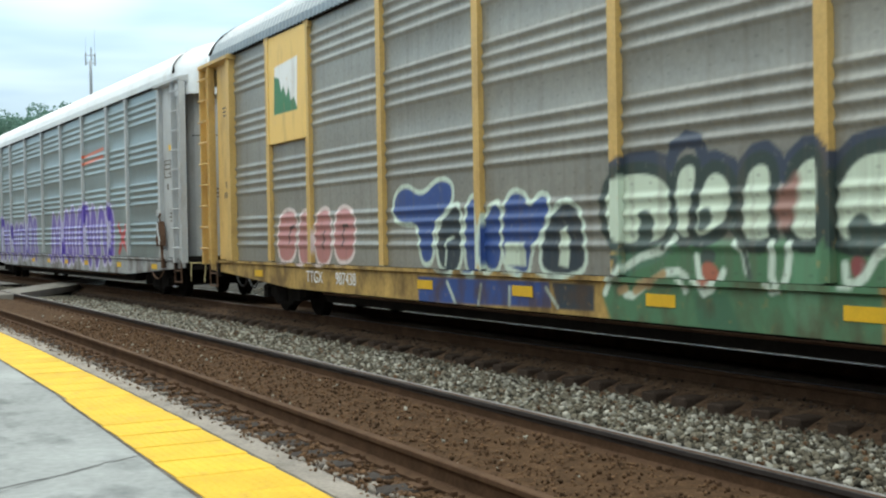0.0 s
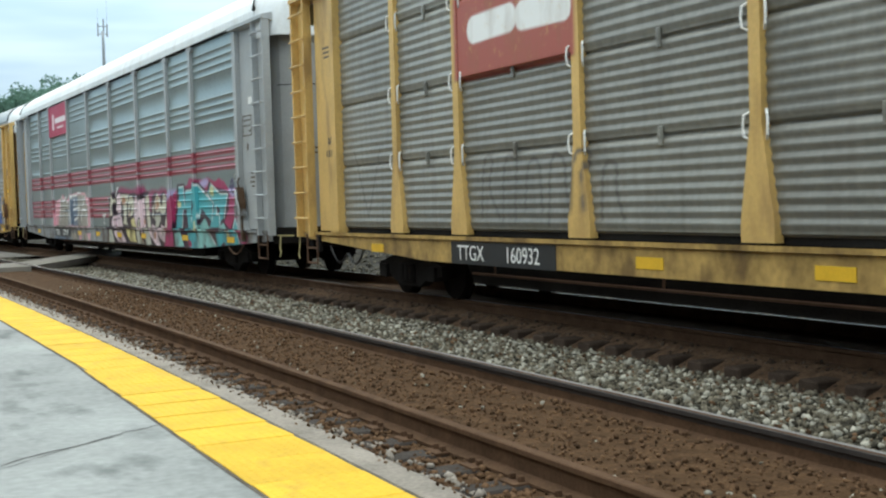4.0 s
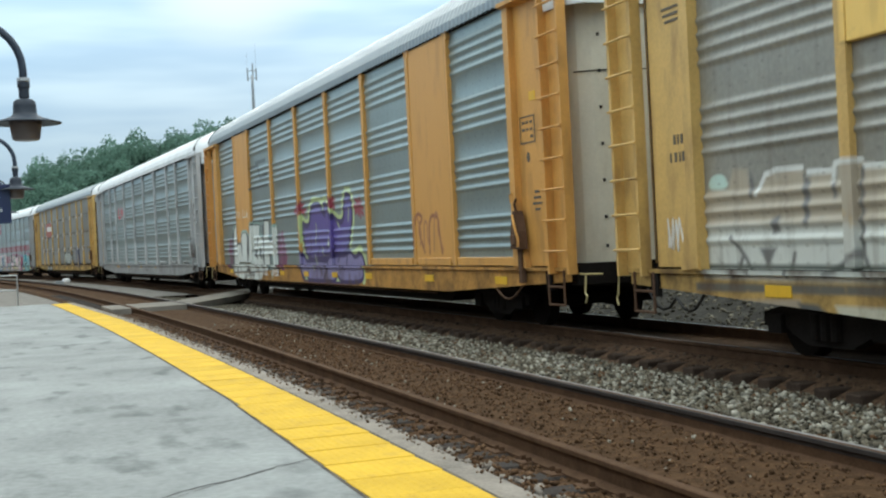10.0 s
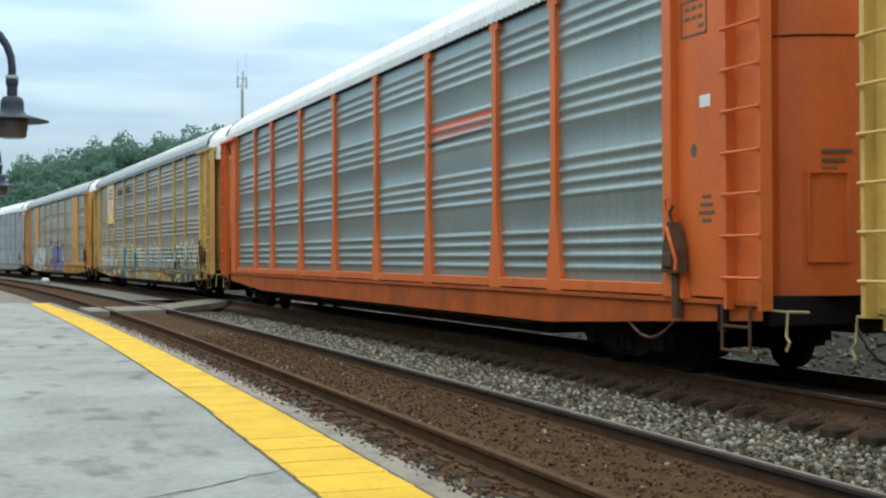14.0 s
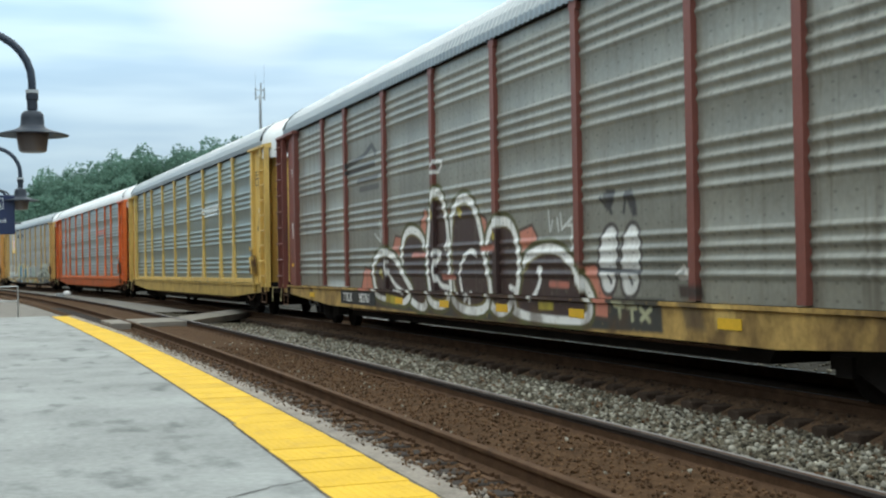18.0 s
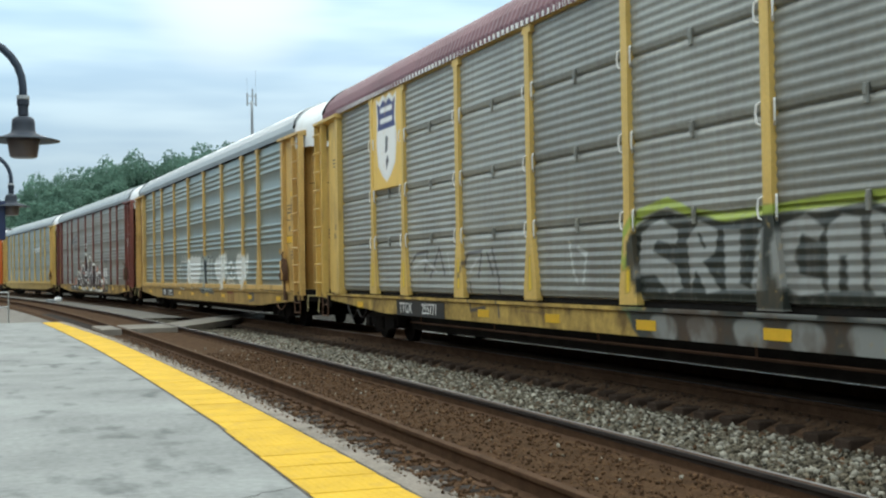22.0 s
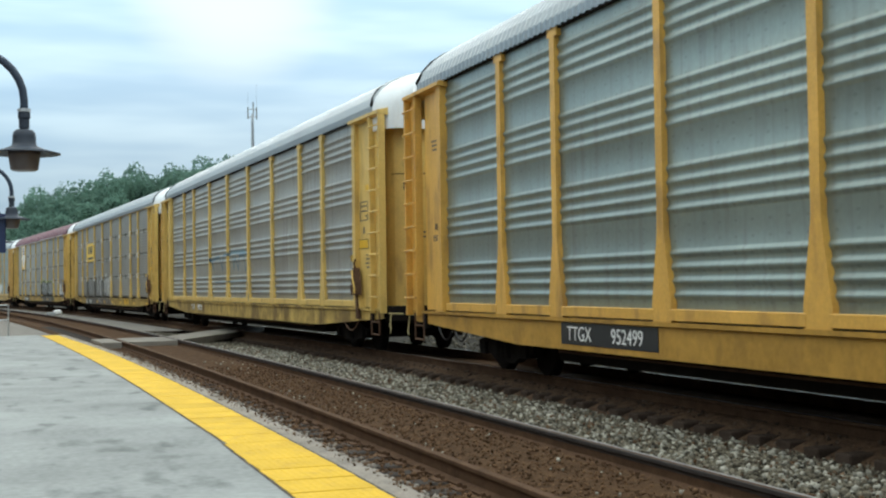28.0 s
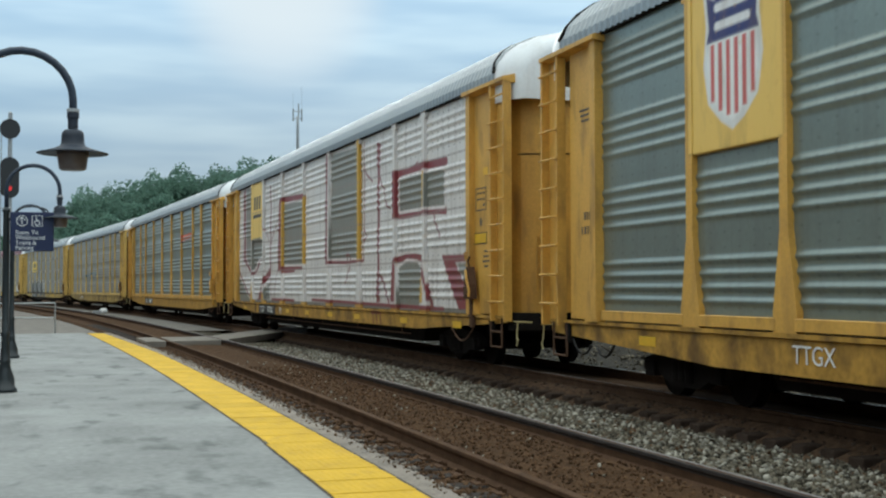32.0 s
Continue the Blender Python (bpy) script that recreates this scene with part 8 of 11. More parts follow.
def paint_9():
    p = Paint()
    p.area(rounded([(12.64, 1.95), (13.06, 2.11), (13.44, 1.99), (13.75, 2.10), (14.04, 1.98), (14.41, 2.08), (14.82, 1.92), (14.71, 1.48), (14.25, 1.15), (13.49, 0.88), (12.80, 1.06), (12.25, 1.39), (12.29, 1.81)]), (0.68, 0.70, 0.67), 0.09)
    p.area([(14.61, 1.92), (15.07, 2.07), (15.57, 2.02), (16.05, 2.06), (16.71, 1.98), (16.77, 1.56), (16.98, 1.31), (16.91, 0.81), (14.79, 0.83), (14.64, 1.48)], (0.36, 0.40, 0.37), 0.09)
    p.curves([[(15.05, 1.46), (14.73, 1.70), (14.78, 1.94), (15.10, 2.06), (15.50, 1.98), (15.59, 1.58), (14.99, 1.48)], [(15.25, 1.42), (15.09, 1.16), (14.80, 0.96), (15.33, 0.84), (15.61, 1.05)], [(15.79, 0.84), (15.57, 1.37), (15.62, 1.91), (15.95, 2.03), (16.22, 1.92), (16.22, 1.47), (16.04, 0.85)], [(16.28, 1.92), (16.56, 2.01), (16.73, 1.88), (16.70, 1.46)], [(16.54, 1.77), (16.53, 0.85)], [(16.67, 1.46), (16.92, 1.34), (16.85, 0.86)], [(14.79, 0.83), (15.52, 0.78), (16.25, 0.82), (16.94, 0.79)], [(15.79, 1.57), (15.98, 1.57)]], 0.07, (0.06, 0.075, 0.085))
    p.curves([[(15.33, 1.94), (15.32, 1.48)], [(15.91, 1.91), (15.87, 1.47)], [(16.43, 1.87), (16.41, 1.26)], [(14.96, 1.16), (15.01, 0.94)]], 0.045, (0.60, 0.63, 0.60))
    p.area(rounded([(16.94, 1.54), (16.96, 1.81), (17.26, 1.96), (17.53, 1.92), (17.74, 2.06), (17.97, 1.94), (18.23, 1.95), (18.50, 2.11), (18.79, 2.00), (18.76, 1.62), (18.57, 1.35), (18.42, 1.11), (18.15, 0.93), (17.79, 1.01), (17.26, 1.28)]), (0.68, 0.70, 0.67), 0.09)
    p.area([(17.99, 0.91), (18.17, 1.16), (18.43, 1.20), (18.56, 0.94)], (0.68, 0.70, 0.67), 0.06)
    p.curves([[(17.45, 1.92), (17.46, 1.35)], [(17.84, 1.96), (17.83, 1.16)], [(17.23, 1.90), (18.78, 1.91)], [(17.06, 1.56), (18.60, 1.49)]], 0.03, (0.42, 0.45, 0.42))
    p.curves([[(18.93, 1.34), (18.70, 1.48), (18.81, 1.64), (19.15, 1.63), (19.21, 1.58), (19.15, 1.74), (19.39, 1.80), (19.59, 1.71), (19.51, 1.55), (19.83, 1.62), (19.95, 1.48), (19.85, 1.32), (19.58, 1.23)], [(18.91, 0.98), (18.97, 1.18), (19.31, 1.30), (19.62, 1.20), (19.70, 0.99)], [(19.32, 1.48), (19.54, 1.38)], [(18.72, 1.16), (18.93, 1.25), (19.08, 1.36)]], 0.085, (0.68, 0.70, 0.67))
    p.curves([[(19.24, 0.98), (19.30, 1.13), (19.48, 1.11), (19.49, 0.99)], [(19.74, 0.99), (19.84, 1.16)]], 0.07, (0.68, 0.70, 0.67))
    p.area(rounded([(20.02, 1.49), (20.04, 1.79), (20.20, 1.99), (20.42, 2.03), (20.58, 1.97), (20.71, 2.10), (20.95, 2.05), (21.06, 1.94), (21.25, 1.96), (21.30, 1.76), (21.43, 1.97), (21.60, 2.04), (21.70, 1.89), (21.68, 1.66), (21.56, 1.44), (21.40, 1.31), (21.28, 1.15), (21.03, 0.92), (20.68, 1.00), (20.28, 1.27)]), (0.68, 0.70, 0.67), 0.09)
    p.curves([[(20.31, 1.93), (20.31, 1.42)], [(20.60, 1.95), (20.61, 1.23)], [(20.88, 1.97), (20.89, 1.17)], [(20.11, 1.87), (21.09, 1.87)], [(20.09, 1.55), (21.07, 1.49)], [(21.52, 1.93), (21.44, 1.41)]], 0.035, (0.42, 0.45, 0.42))
    p.curves([[(20.33, 1.00), (20.55, 1.17), (20.85, 1.18), (21.00, 1.00)], [(20.44, 1.08), (20.76, 1.05)]], 0.05, (0.68, 0.70, 0.67))
    p.area([(21.85, 0.86), (22.47, 0.89), (22.51, 0.63), (21.90, 0.59)], (0.10, 0.09, 0.08), 0.04)
    p.area([(22.52, 0.90), (23.20, 0.84), (23.22, 0.57), (22.52, 0.57)], (0.30, 0.19, 0.06), 0.06)
    p.curves([[(10.21, 1.74), (10.50, 1.58), (10.94, 1.77), (10.84, 1.92), (12.15, 1.86), (12.25, 2.11)], [(10.50, 1.58), (10.94, 0.95), (11.75, 0.88)], [(11.21, 1.62), (11.41, 1.33), (11.29, 1.53)], [(11.10, 1.96), (11.19, 2.10)], [(11.46, 1.98), (11.57, 2.11)], [(11.78, 1.97), (11.89, 2.09)]], 0.06, (0.6, 0.62, 0.58))
    ttx(p, 18.95, 20.05, 0.58, 0.84, 0.055)
    return p


def paint_10():
    p = Paint()
    p.rect(5.0, 6.95, 3.02, 4.9, (0.78, 0.52, 0.12))
    union_sign(p, 5.42, 6.55, 3.25, 4.75, bars=False)
    for u in posts_of(10):
        p.rect(u - 0.05, u + 0.03, 1.1, 1.6, (0.90, 0.62, 0.02))
    p.lines([[(15.37, 1.43), (15.29, 1.74), (15.67, 2.06), (16.32, 2.16), (16.81, 2.00), (17.44, 1.93), (18.23, 1.96), (19.21, 2.01), (19.94, 2.01), (20.36, 1.85), (20.58, 1.49), (20.62, 1.21), (20.89, 1.09)]], 0.11, (0.34, 0.42, 0.07))
    p.area([(15.29, 0.94), (15.80, 0.97), (16.26, 0.66), (15.55, 0.69)], (0.10, 0.20, 0.11), 0.05)
    p.area([(20.76, 1.09), (21.24, 0.90), (21.19, 0.67), (20.75, 0.70)], (0.10, 0.20, 0.11), 0.08)
    p.area(rounded([(15.52, 1.23), (15.38, 1.69), (15.73, 1.99), (16.23, 2.09), (16.65, 1.96), (16.97, 2.00), (17.44, 1.87), (17.82, 1.90), (18.18, 1.92), (18.65, 1.96), (19.10, 1.89), (19.42, 1.96), (19.77, 1.98), (20.03, 1.86), (20.28, 1.73), (20.42, 1.45), (20.39, 1.17), (20.58, 1.09), (20.71, 1.01), (20.85, 0.89), (20.75, 0.70), (20.28, 0.66), (19.69, 0.74), (18.60, 0.69), (16.59, 0.70), (15.89, 0.93)]), (0.03, 0.035, 0.03), 0.03)
    p.area([(15.65, 1.51), (15.72, 1.83), (16.14, 1.98), (16.53, 1.82), (16.49, 1.67), (16.07, 1.73), (15.95, 1.61), (16.48, 1.43), (16.61, 1.18), (16.33, 1.11), (16.00, 1.33), (15.64, 1.31)], (0.27, 0.28, 0.27), 0.03)
    p.area([(16.78, 1.17), (16.72, 1.72), (16.97, 1.92), (17.33, 1.80), (17.27, 1.56), (17.03, 1.47), (17.36, 1.16), (17.10, 1.12), (16.89, 1.38)], (0.27, 0.28, 0.27), 0.03)
    p.area([(17.46, 1.17), (17.44, 1.80), (17.74, 1.79), (17.72, 1.24), (17.91, 1.17), (18.06, 1.78), (18.23, 1.78), (18.20, 1.17)], (0.27, 0.28, 0.27), 0.03)
    p.area([(18.44, 1.22), (18.31, 1.55), (18.46, 1.82), (18.83, 1.90), (19.09, 1.76), (19.00, 1.63), (18.76, 1.72), (18.63, 1.50), (18.72, 1.33), (19.03, 1.28), (19.07, 1.16), (18.71, 1.12)], (0.27, 0.28, 0.27), 0.03)
    p.area([(19.13, 1.17), (19.13, 1.76), (19.35, 1.88), (19.60, 1.83), (19.62, 1.18), (19.41, 1.18), (19.40, 1.50), (19.30, 1.50), (19.28, 1.17)], (0.27, 0.28, 0.27), 0.03)
    p.area([(19.70, 1.21), (19.73, 1.91), (20.01, 1.80), (20.22, 1.61), (20.25, 1.33), (20.06, 1.15), (19.78, 1.14)], (0.27, 0.28, 0.27), 0.03)
    p.area([(16.27, 0.98), (17.40, 0.97), (17.70, 0.72), (16.60, 0.74)], (0.27, 0.28, 0.27), 0.03)
    p.area([(17.86, 0.98), (19.06, 0.97), (19.18, 0.72), (18.09, 0.71)], (0.27, 0.28, 0.27), 0.03)
    p.area([(19.53, 0.94), (20.41, 1.02), (20.63, 0.85), (20.40, 0.70), (19.89, 0.73)], (0.27, 0.28, 0.27), 0.03)
    p.lines([[(19.89, 1.74), (20.00, 1.57), (19.95, 1.31)], [(16.96, 1.76), (17.06, 1.63)]], 0.05, (0.03, 0.035, 0.03))
    p.lines([[(19.48, 0.77), (19.99, 0.87), (20.17, 0.76)]], 0.05, (0.34, 0.42, 0.07))
    p.area([(23.45, 1.80), (23.64, 1.90), (23.96, 1.85), (24.01, 1.66), (24.38, 1.68), (24.99, 1.67), (25.08, 1.50), (25.37, 1.44), (25.36, 1.05), (23.55, 1.02)], (0.15, 0.155, 0.155), 0.08)
    p.area([(23.53, 1.79), (23.66, 1.82), (23.78, 1.56), (23.87, 1.84), (23.99, 1.81), (23.91, 1.52), (23.85, 1.13), (23.74, 1.11), (23.73, 1.39), (23.64, 1.09), (23.52, 1.07), (23.56, 1.46)], (0.72, 0.75, 0.76), 0.03)
    p.area([(23.99, 1.62), (24.11, 1.63), (24.07, 1.26), (24.17, 1.26), (24.18, 1.58), (24.28, 1.60), (24.24, 1.10), (24.02, 1.08)], (0.72, 0.75, 0.76), 0.03)
    p.area([(24.23, 1.63), (24.37, 1.64), (24.44, 1.45), (24.51, 1.64), (24.63, 1.60), (24.53, 1.36), (24.59, 1.14), (24.47, 1.12), (24.41, 1.26), (24.33, 1.12), (24.24, 1.13), (24.34, 1.36)], (0.72, 0.75, 0.76), 0.03)
    p.area([(24.49, 1.64), (24.85, 1.64), (24.85, 1.54), (24.71, 1.53), (24.68, 1.17), (24.57, 1.17), (24.60, 1.54), (24.49, 1.54)], (0.72, 0.75, 0.76), 0.03)
    p.area([(24.73, 1.39), (24.88, 1.49), (25.04, 1.41), (24.99, 1.29), (24.84, 1.27), (24.87, 1.20), (25.03, 1.20), (25.01, 1.11), (24.79, 1.13), (24.71, 1.26)], (0.72, 0.75, 0.76), 0.03)
    p.piece([(25.20, 1.62), (25.28, 1.71), (25.36, 1.59), (25.46, 1.70), (25.51, 1.56), (25.44, 1.47), (25.57, 1.41), (25.55, 1.32), (25.40, 1.31), (25.43, 1.15), (25.34, 1.06), (25.27, 1.26), (25.12, 1.23), (25.04, 1.29), (25.20, 1.38), (25.15, 1.50)], (0.66, 0.54, 0.05), (0.03, 0.035, 0.03), 0.05)
    p.area(rounded([(25.27, 1.44), (25.38, 1.44), (25.39, 1.32), (25.28, 1.32)]), (0.25, 0.26, 0.28), 0.03)
    p.area([(24.75, 0.94), (25.18, 0.97), (25.28, 0.68), (24.85, 0.68)], (0.20, 0.17, 0.12), 0.03)
    p.lines([[(24.75, 0.94), (25.18, 0.97), (25.28, 0.68), (24.85, 0.68), (24.75, 0.94)], [(24.97, 0.95), (25.06, 0.68)], [(24.78, 0.81), (25.24, 0.82)]], 0.03, (0.66, 0.66, 0.62))
    p.area([(15.45, 0.93), (20.3, 0.93), (20.5, 0.75), (20.2, 0.5), (15.8, 0.5), (15.5, 0.7)], (0.05, 0.055, 0.05), 0.05)
    for u in (15.9, 16.7, 17.6, 18.5, 19.4):
        p.area(rounded([(u, 0.88), (u + 0.6, 0.88), (u + 0.66, 0.6), (u + 0.3, 0.52), (u + 0.1, 0.6)]), (0.24, 0.25, 0.24), 0.04)
    p.lines([[(7.18, 1.52), (7.52, 1.72), (8.13, 1.76), (7.96, 1.41)], [(8.26, 1.31), (8.72, 1.80), (8.98, 1.36)], [(9.78, 1.31), (10.05, 1.68), (10.66, 1.71), (10.52, 1.31)], [(10.89, 1.66), (11.11, 1.35)], [(11.08, 1.74), (11.33, 1.31), (11.42, 0.71)], [(10.15, 1.22), (10.26, 0.77), (10.86, 0.83)]], 0.06, (0.08, 0.075, 0.075))
    p.lines([[(7.34, 1.47), (7.97, 1.61), (8.56, 1.41)], [(9.13, 1.69), (9.25, 1.36)], [(10.16, 1.40), (10.46, 1.58)], [(13.78, 1.76), (13.88, 1.38), (14.01, 1.23)], [(14.03, 1.68), (14.27, 1.60), (14.17, 1.23)]], 0.07, (0.45, 0.46, 0.45))
    p.lines([[(12.13, 0.98), (13.10, 0.96)], [(12.23, 0.82), (13.09, 0.80)], [(12.33, 0.94), (12.42, 0.66)], [(12.91, 0.95), (13.03, 0.64)]], 0.03, (0.25, 0.15, 0.05))
    return p


def paint_11():
    p = Paint()
    p.rect(6.95, 9.79, 2.94, 3.96, (0.84, 0.58, 0.09))
    p.rect(2.5, 26, 0.97, 1.0, (0.2, 0.17, 0.12))
    p.rect(1.45, 2.1, 3.1, 3.8, (0.85, 0.66, 0.03))
    p.lines([[(1.55, 3.6), (2.0, 3.6)], [(1.55, 3.42), (2.0, 3.42)], [(1.55, 3.24), (2.0, 3.24)]], 0.05, (0.35, 0.28, 0.05))
    block_mark(p, 7.5, 9.25, 3.36, 3.78, 3.12)
    p.area([(6.54, 0.87), (6.73, 1.83), (7.41, 1.96), (11.13, 2.00), (13.06, 1.96), (14.06, 1.89), (14.59, 1.43), (14.75, 0.94)], (0.115, 0.115, 0.105), 0.15)
    p.lines([[(10.49, 2.31), (10.61, 2.06), (10.72, 1.78), (10.85, 1.31)], [(11.65, 1.91), (11.54, 1.68), (11.66, 1.31), (11.83, 1.19)], [(14.19, 1.88), (14.47, 1.88), (14.53, 1.68), (14.43, 1.51), (14.19, 1.45)], [(14.41, 1.37), (14.58, 1.06), (14.68, 0.69)], [(12.28, 2.03), (12.44, 2.13), (12.16, 2.19)]], 0.12, (0.62, 0.63, 0.60))
    p.lines([[(13.49, 2.12), (13.73, 2.10), (13.87, 1.89), (13.99, 1.63), (14.01, 1.31), (13.89, 0.98), (13.57, 0.64)]], 0.17, (0.62, 0.63, 0.60))
    p.lines([[(12.93, 1.51), (13.03, 1.78), (13.34, 1.81), (13.47, 1.61), (13.39, 1.31), (13.11, 1.27), (12.98, 1.38)], [(8.05, 1.89), (8.20, 1.26)], [(7.35, 1.77), (7.39, 1.30)], [(13.33, 1.64), (13.16, 1.58), (13.18, 1.38)]], 0.09, (0.5, 0.51, 0.48))
    p.area([(9.13, 2.16), (9.61, 2.16), (9.64, 0.93), (9.08, 0.92)], (0.30, 0.26, 0.22), 0.03)
    p.area([(12.19, 2.05), (12.59, 2.04), (12.61, 0.99), (12.15, 0.98)], (0.17, 0.16, 0.15), 0.03)
    p.area([(9.26, 0.90), (14.62, 0.91), (14.50, 0.65), (9.25, 0.69)], (0.17, 0.165, 0.155), 0.03)
    p.lines([[(10.88, 0.92), (11.50, 0.78), (10.87, 0.70), (11.46, 0.66)], [(11.84, 0.90), (12.00, 0.65)], [(12.30, 0.91), (12.63, 0.78)], [(14.33, 0.87), (14.56, 0.67)]], 0.09, (0.62, 0.63, 0.60))
    p.area([(7.86, 0.90), (15.10, 0.91), (15.92, 0.62), (7.84, 0.58)], (0.13, 0.12, 0.11), 0.06)
    p.lines([[(10.28, 2.36), (10.48, 2.05), (10.68, 1.72), (10.73, 1.28)], [(11.63, 2.01), (11.67, 1.60), (11.75, 1.06)], [(13.05, 1.29), (13.24, 1.77), (13.55, 1.88), (13.83, 1.57), (13.60, 1.29)], [(13.75, 2.20), (14.15, 1.84), (14.21, 1.29), (14.05, 0.71)], [(14.41, 1.93), (14.68, 1.79), (14.67, 1.56), (14.39, 1.47)], [(14.68, 1.29), (14.74, 1.02), (15.21, 0.74)], [(11.25, 0.78), (11.65, 0.97), (11.64, 0.74)], [(11.96, 0.98), (12.29, 0.66)]], 0.07, (0.50, 0.51, 0.49))
    p.area([(19.35, 1.00), (20.59, 0.99), (20.64, 0.67), (19.38, 0.67)], (0.72, 0.42, 0.02), 0.03)
    p.lines([[(18.56, 0.96), (18.78, 0.71)], [(15.93, 0.90), (16.20, 0.73)], [(20.61, 0.97), (20.79, 0.79), (20.97, 0.72)], [(21.68, 0.93), (21.87, 0.99), (22.27, 0.86)]], 0.05, (0.20, 0.14, 0.07))
    p.lines([[(21.20, 1.89), (21.05, 1.77), (21.12, 1.61), (21.23, 1.54)], [(21.02, 1.48), (21.06, 1.22), (21.22, 1.23)]], 0.05, (0.22, 0.17, 0.12))
    return p


def paint_12():
    p = Paint()
    ring = [(1.98 + 0.25 * math.cos(a), 4.08 + 0.34 * math.sin(a)) for a in (math.tau * i / 20 for i in range(21))]
    p.area(ring[:-1], (0.13, 0.19, 0.26))
    p.lines([[(1.98, 3.9), (1.98, 4.3)], [(1.85, 4.08), (2.12, 4.08)]], 0.07, (0.65, 0.66, 0.55))
    scrawl(p, 1.6, 2.3, 1.3, 1.75, 0.05, (0.3, 0.33, 0.3), None, 2)
    p.lines([[(10.05, 2.37), (10.51, 1.99), (10.24, 2.29), (11.45, 2.39), (11.88, 1.96), (12.07, 2.43), (13.18, 2.43)], [(13.43, 2.34), (13.57, 1.94), (13.75, 2.33), (14.21, 1.93), (14.39, 2.37), (15.01, 2.35), (15.14, 1.88), (15.44, 2.04), (15.60, 2.33), (14.78, 2.46), (13.76, 2.47)]], 0.1, (0.09, 0.16, 0.20))
    p.lines([[(11.31, 1.39), (11.48, 1.03)], [(12.55, 1.56), (12.45, 1.12)], [(13.71, 1.47), (13.78, 1.08)], [(14.50, 1.42), (14.56, 1.05)], [(15.65, 1.71), (15.84, 1.06)], [(10.77, 1.58), (15.57, 1.59)]], 0.06, (0.13, 0.17, 0.18))
    p.lines([[(13.19, 2.47), (15.16, 2.48)]], 0.1, (0.16, 0.27, 0.33))
    return p


def paint_13():
    p = Paint()
    swoosh(p, 18.3, 20.8, 3.68, (0.66, 0.13, 0.06), (0.12, 0.12, 0.12))
    return p


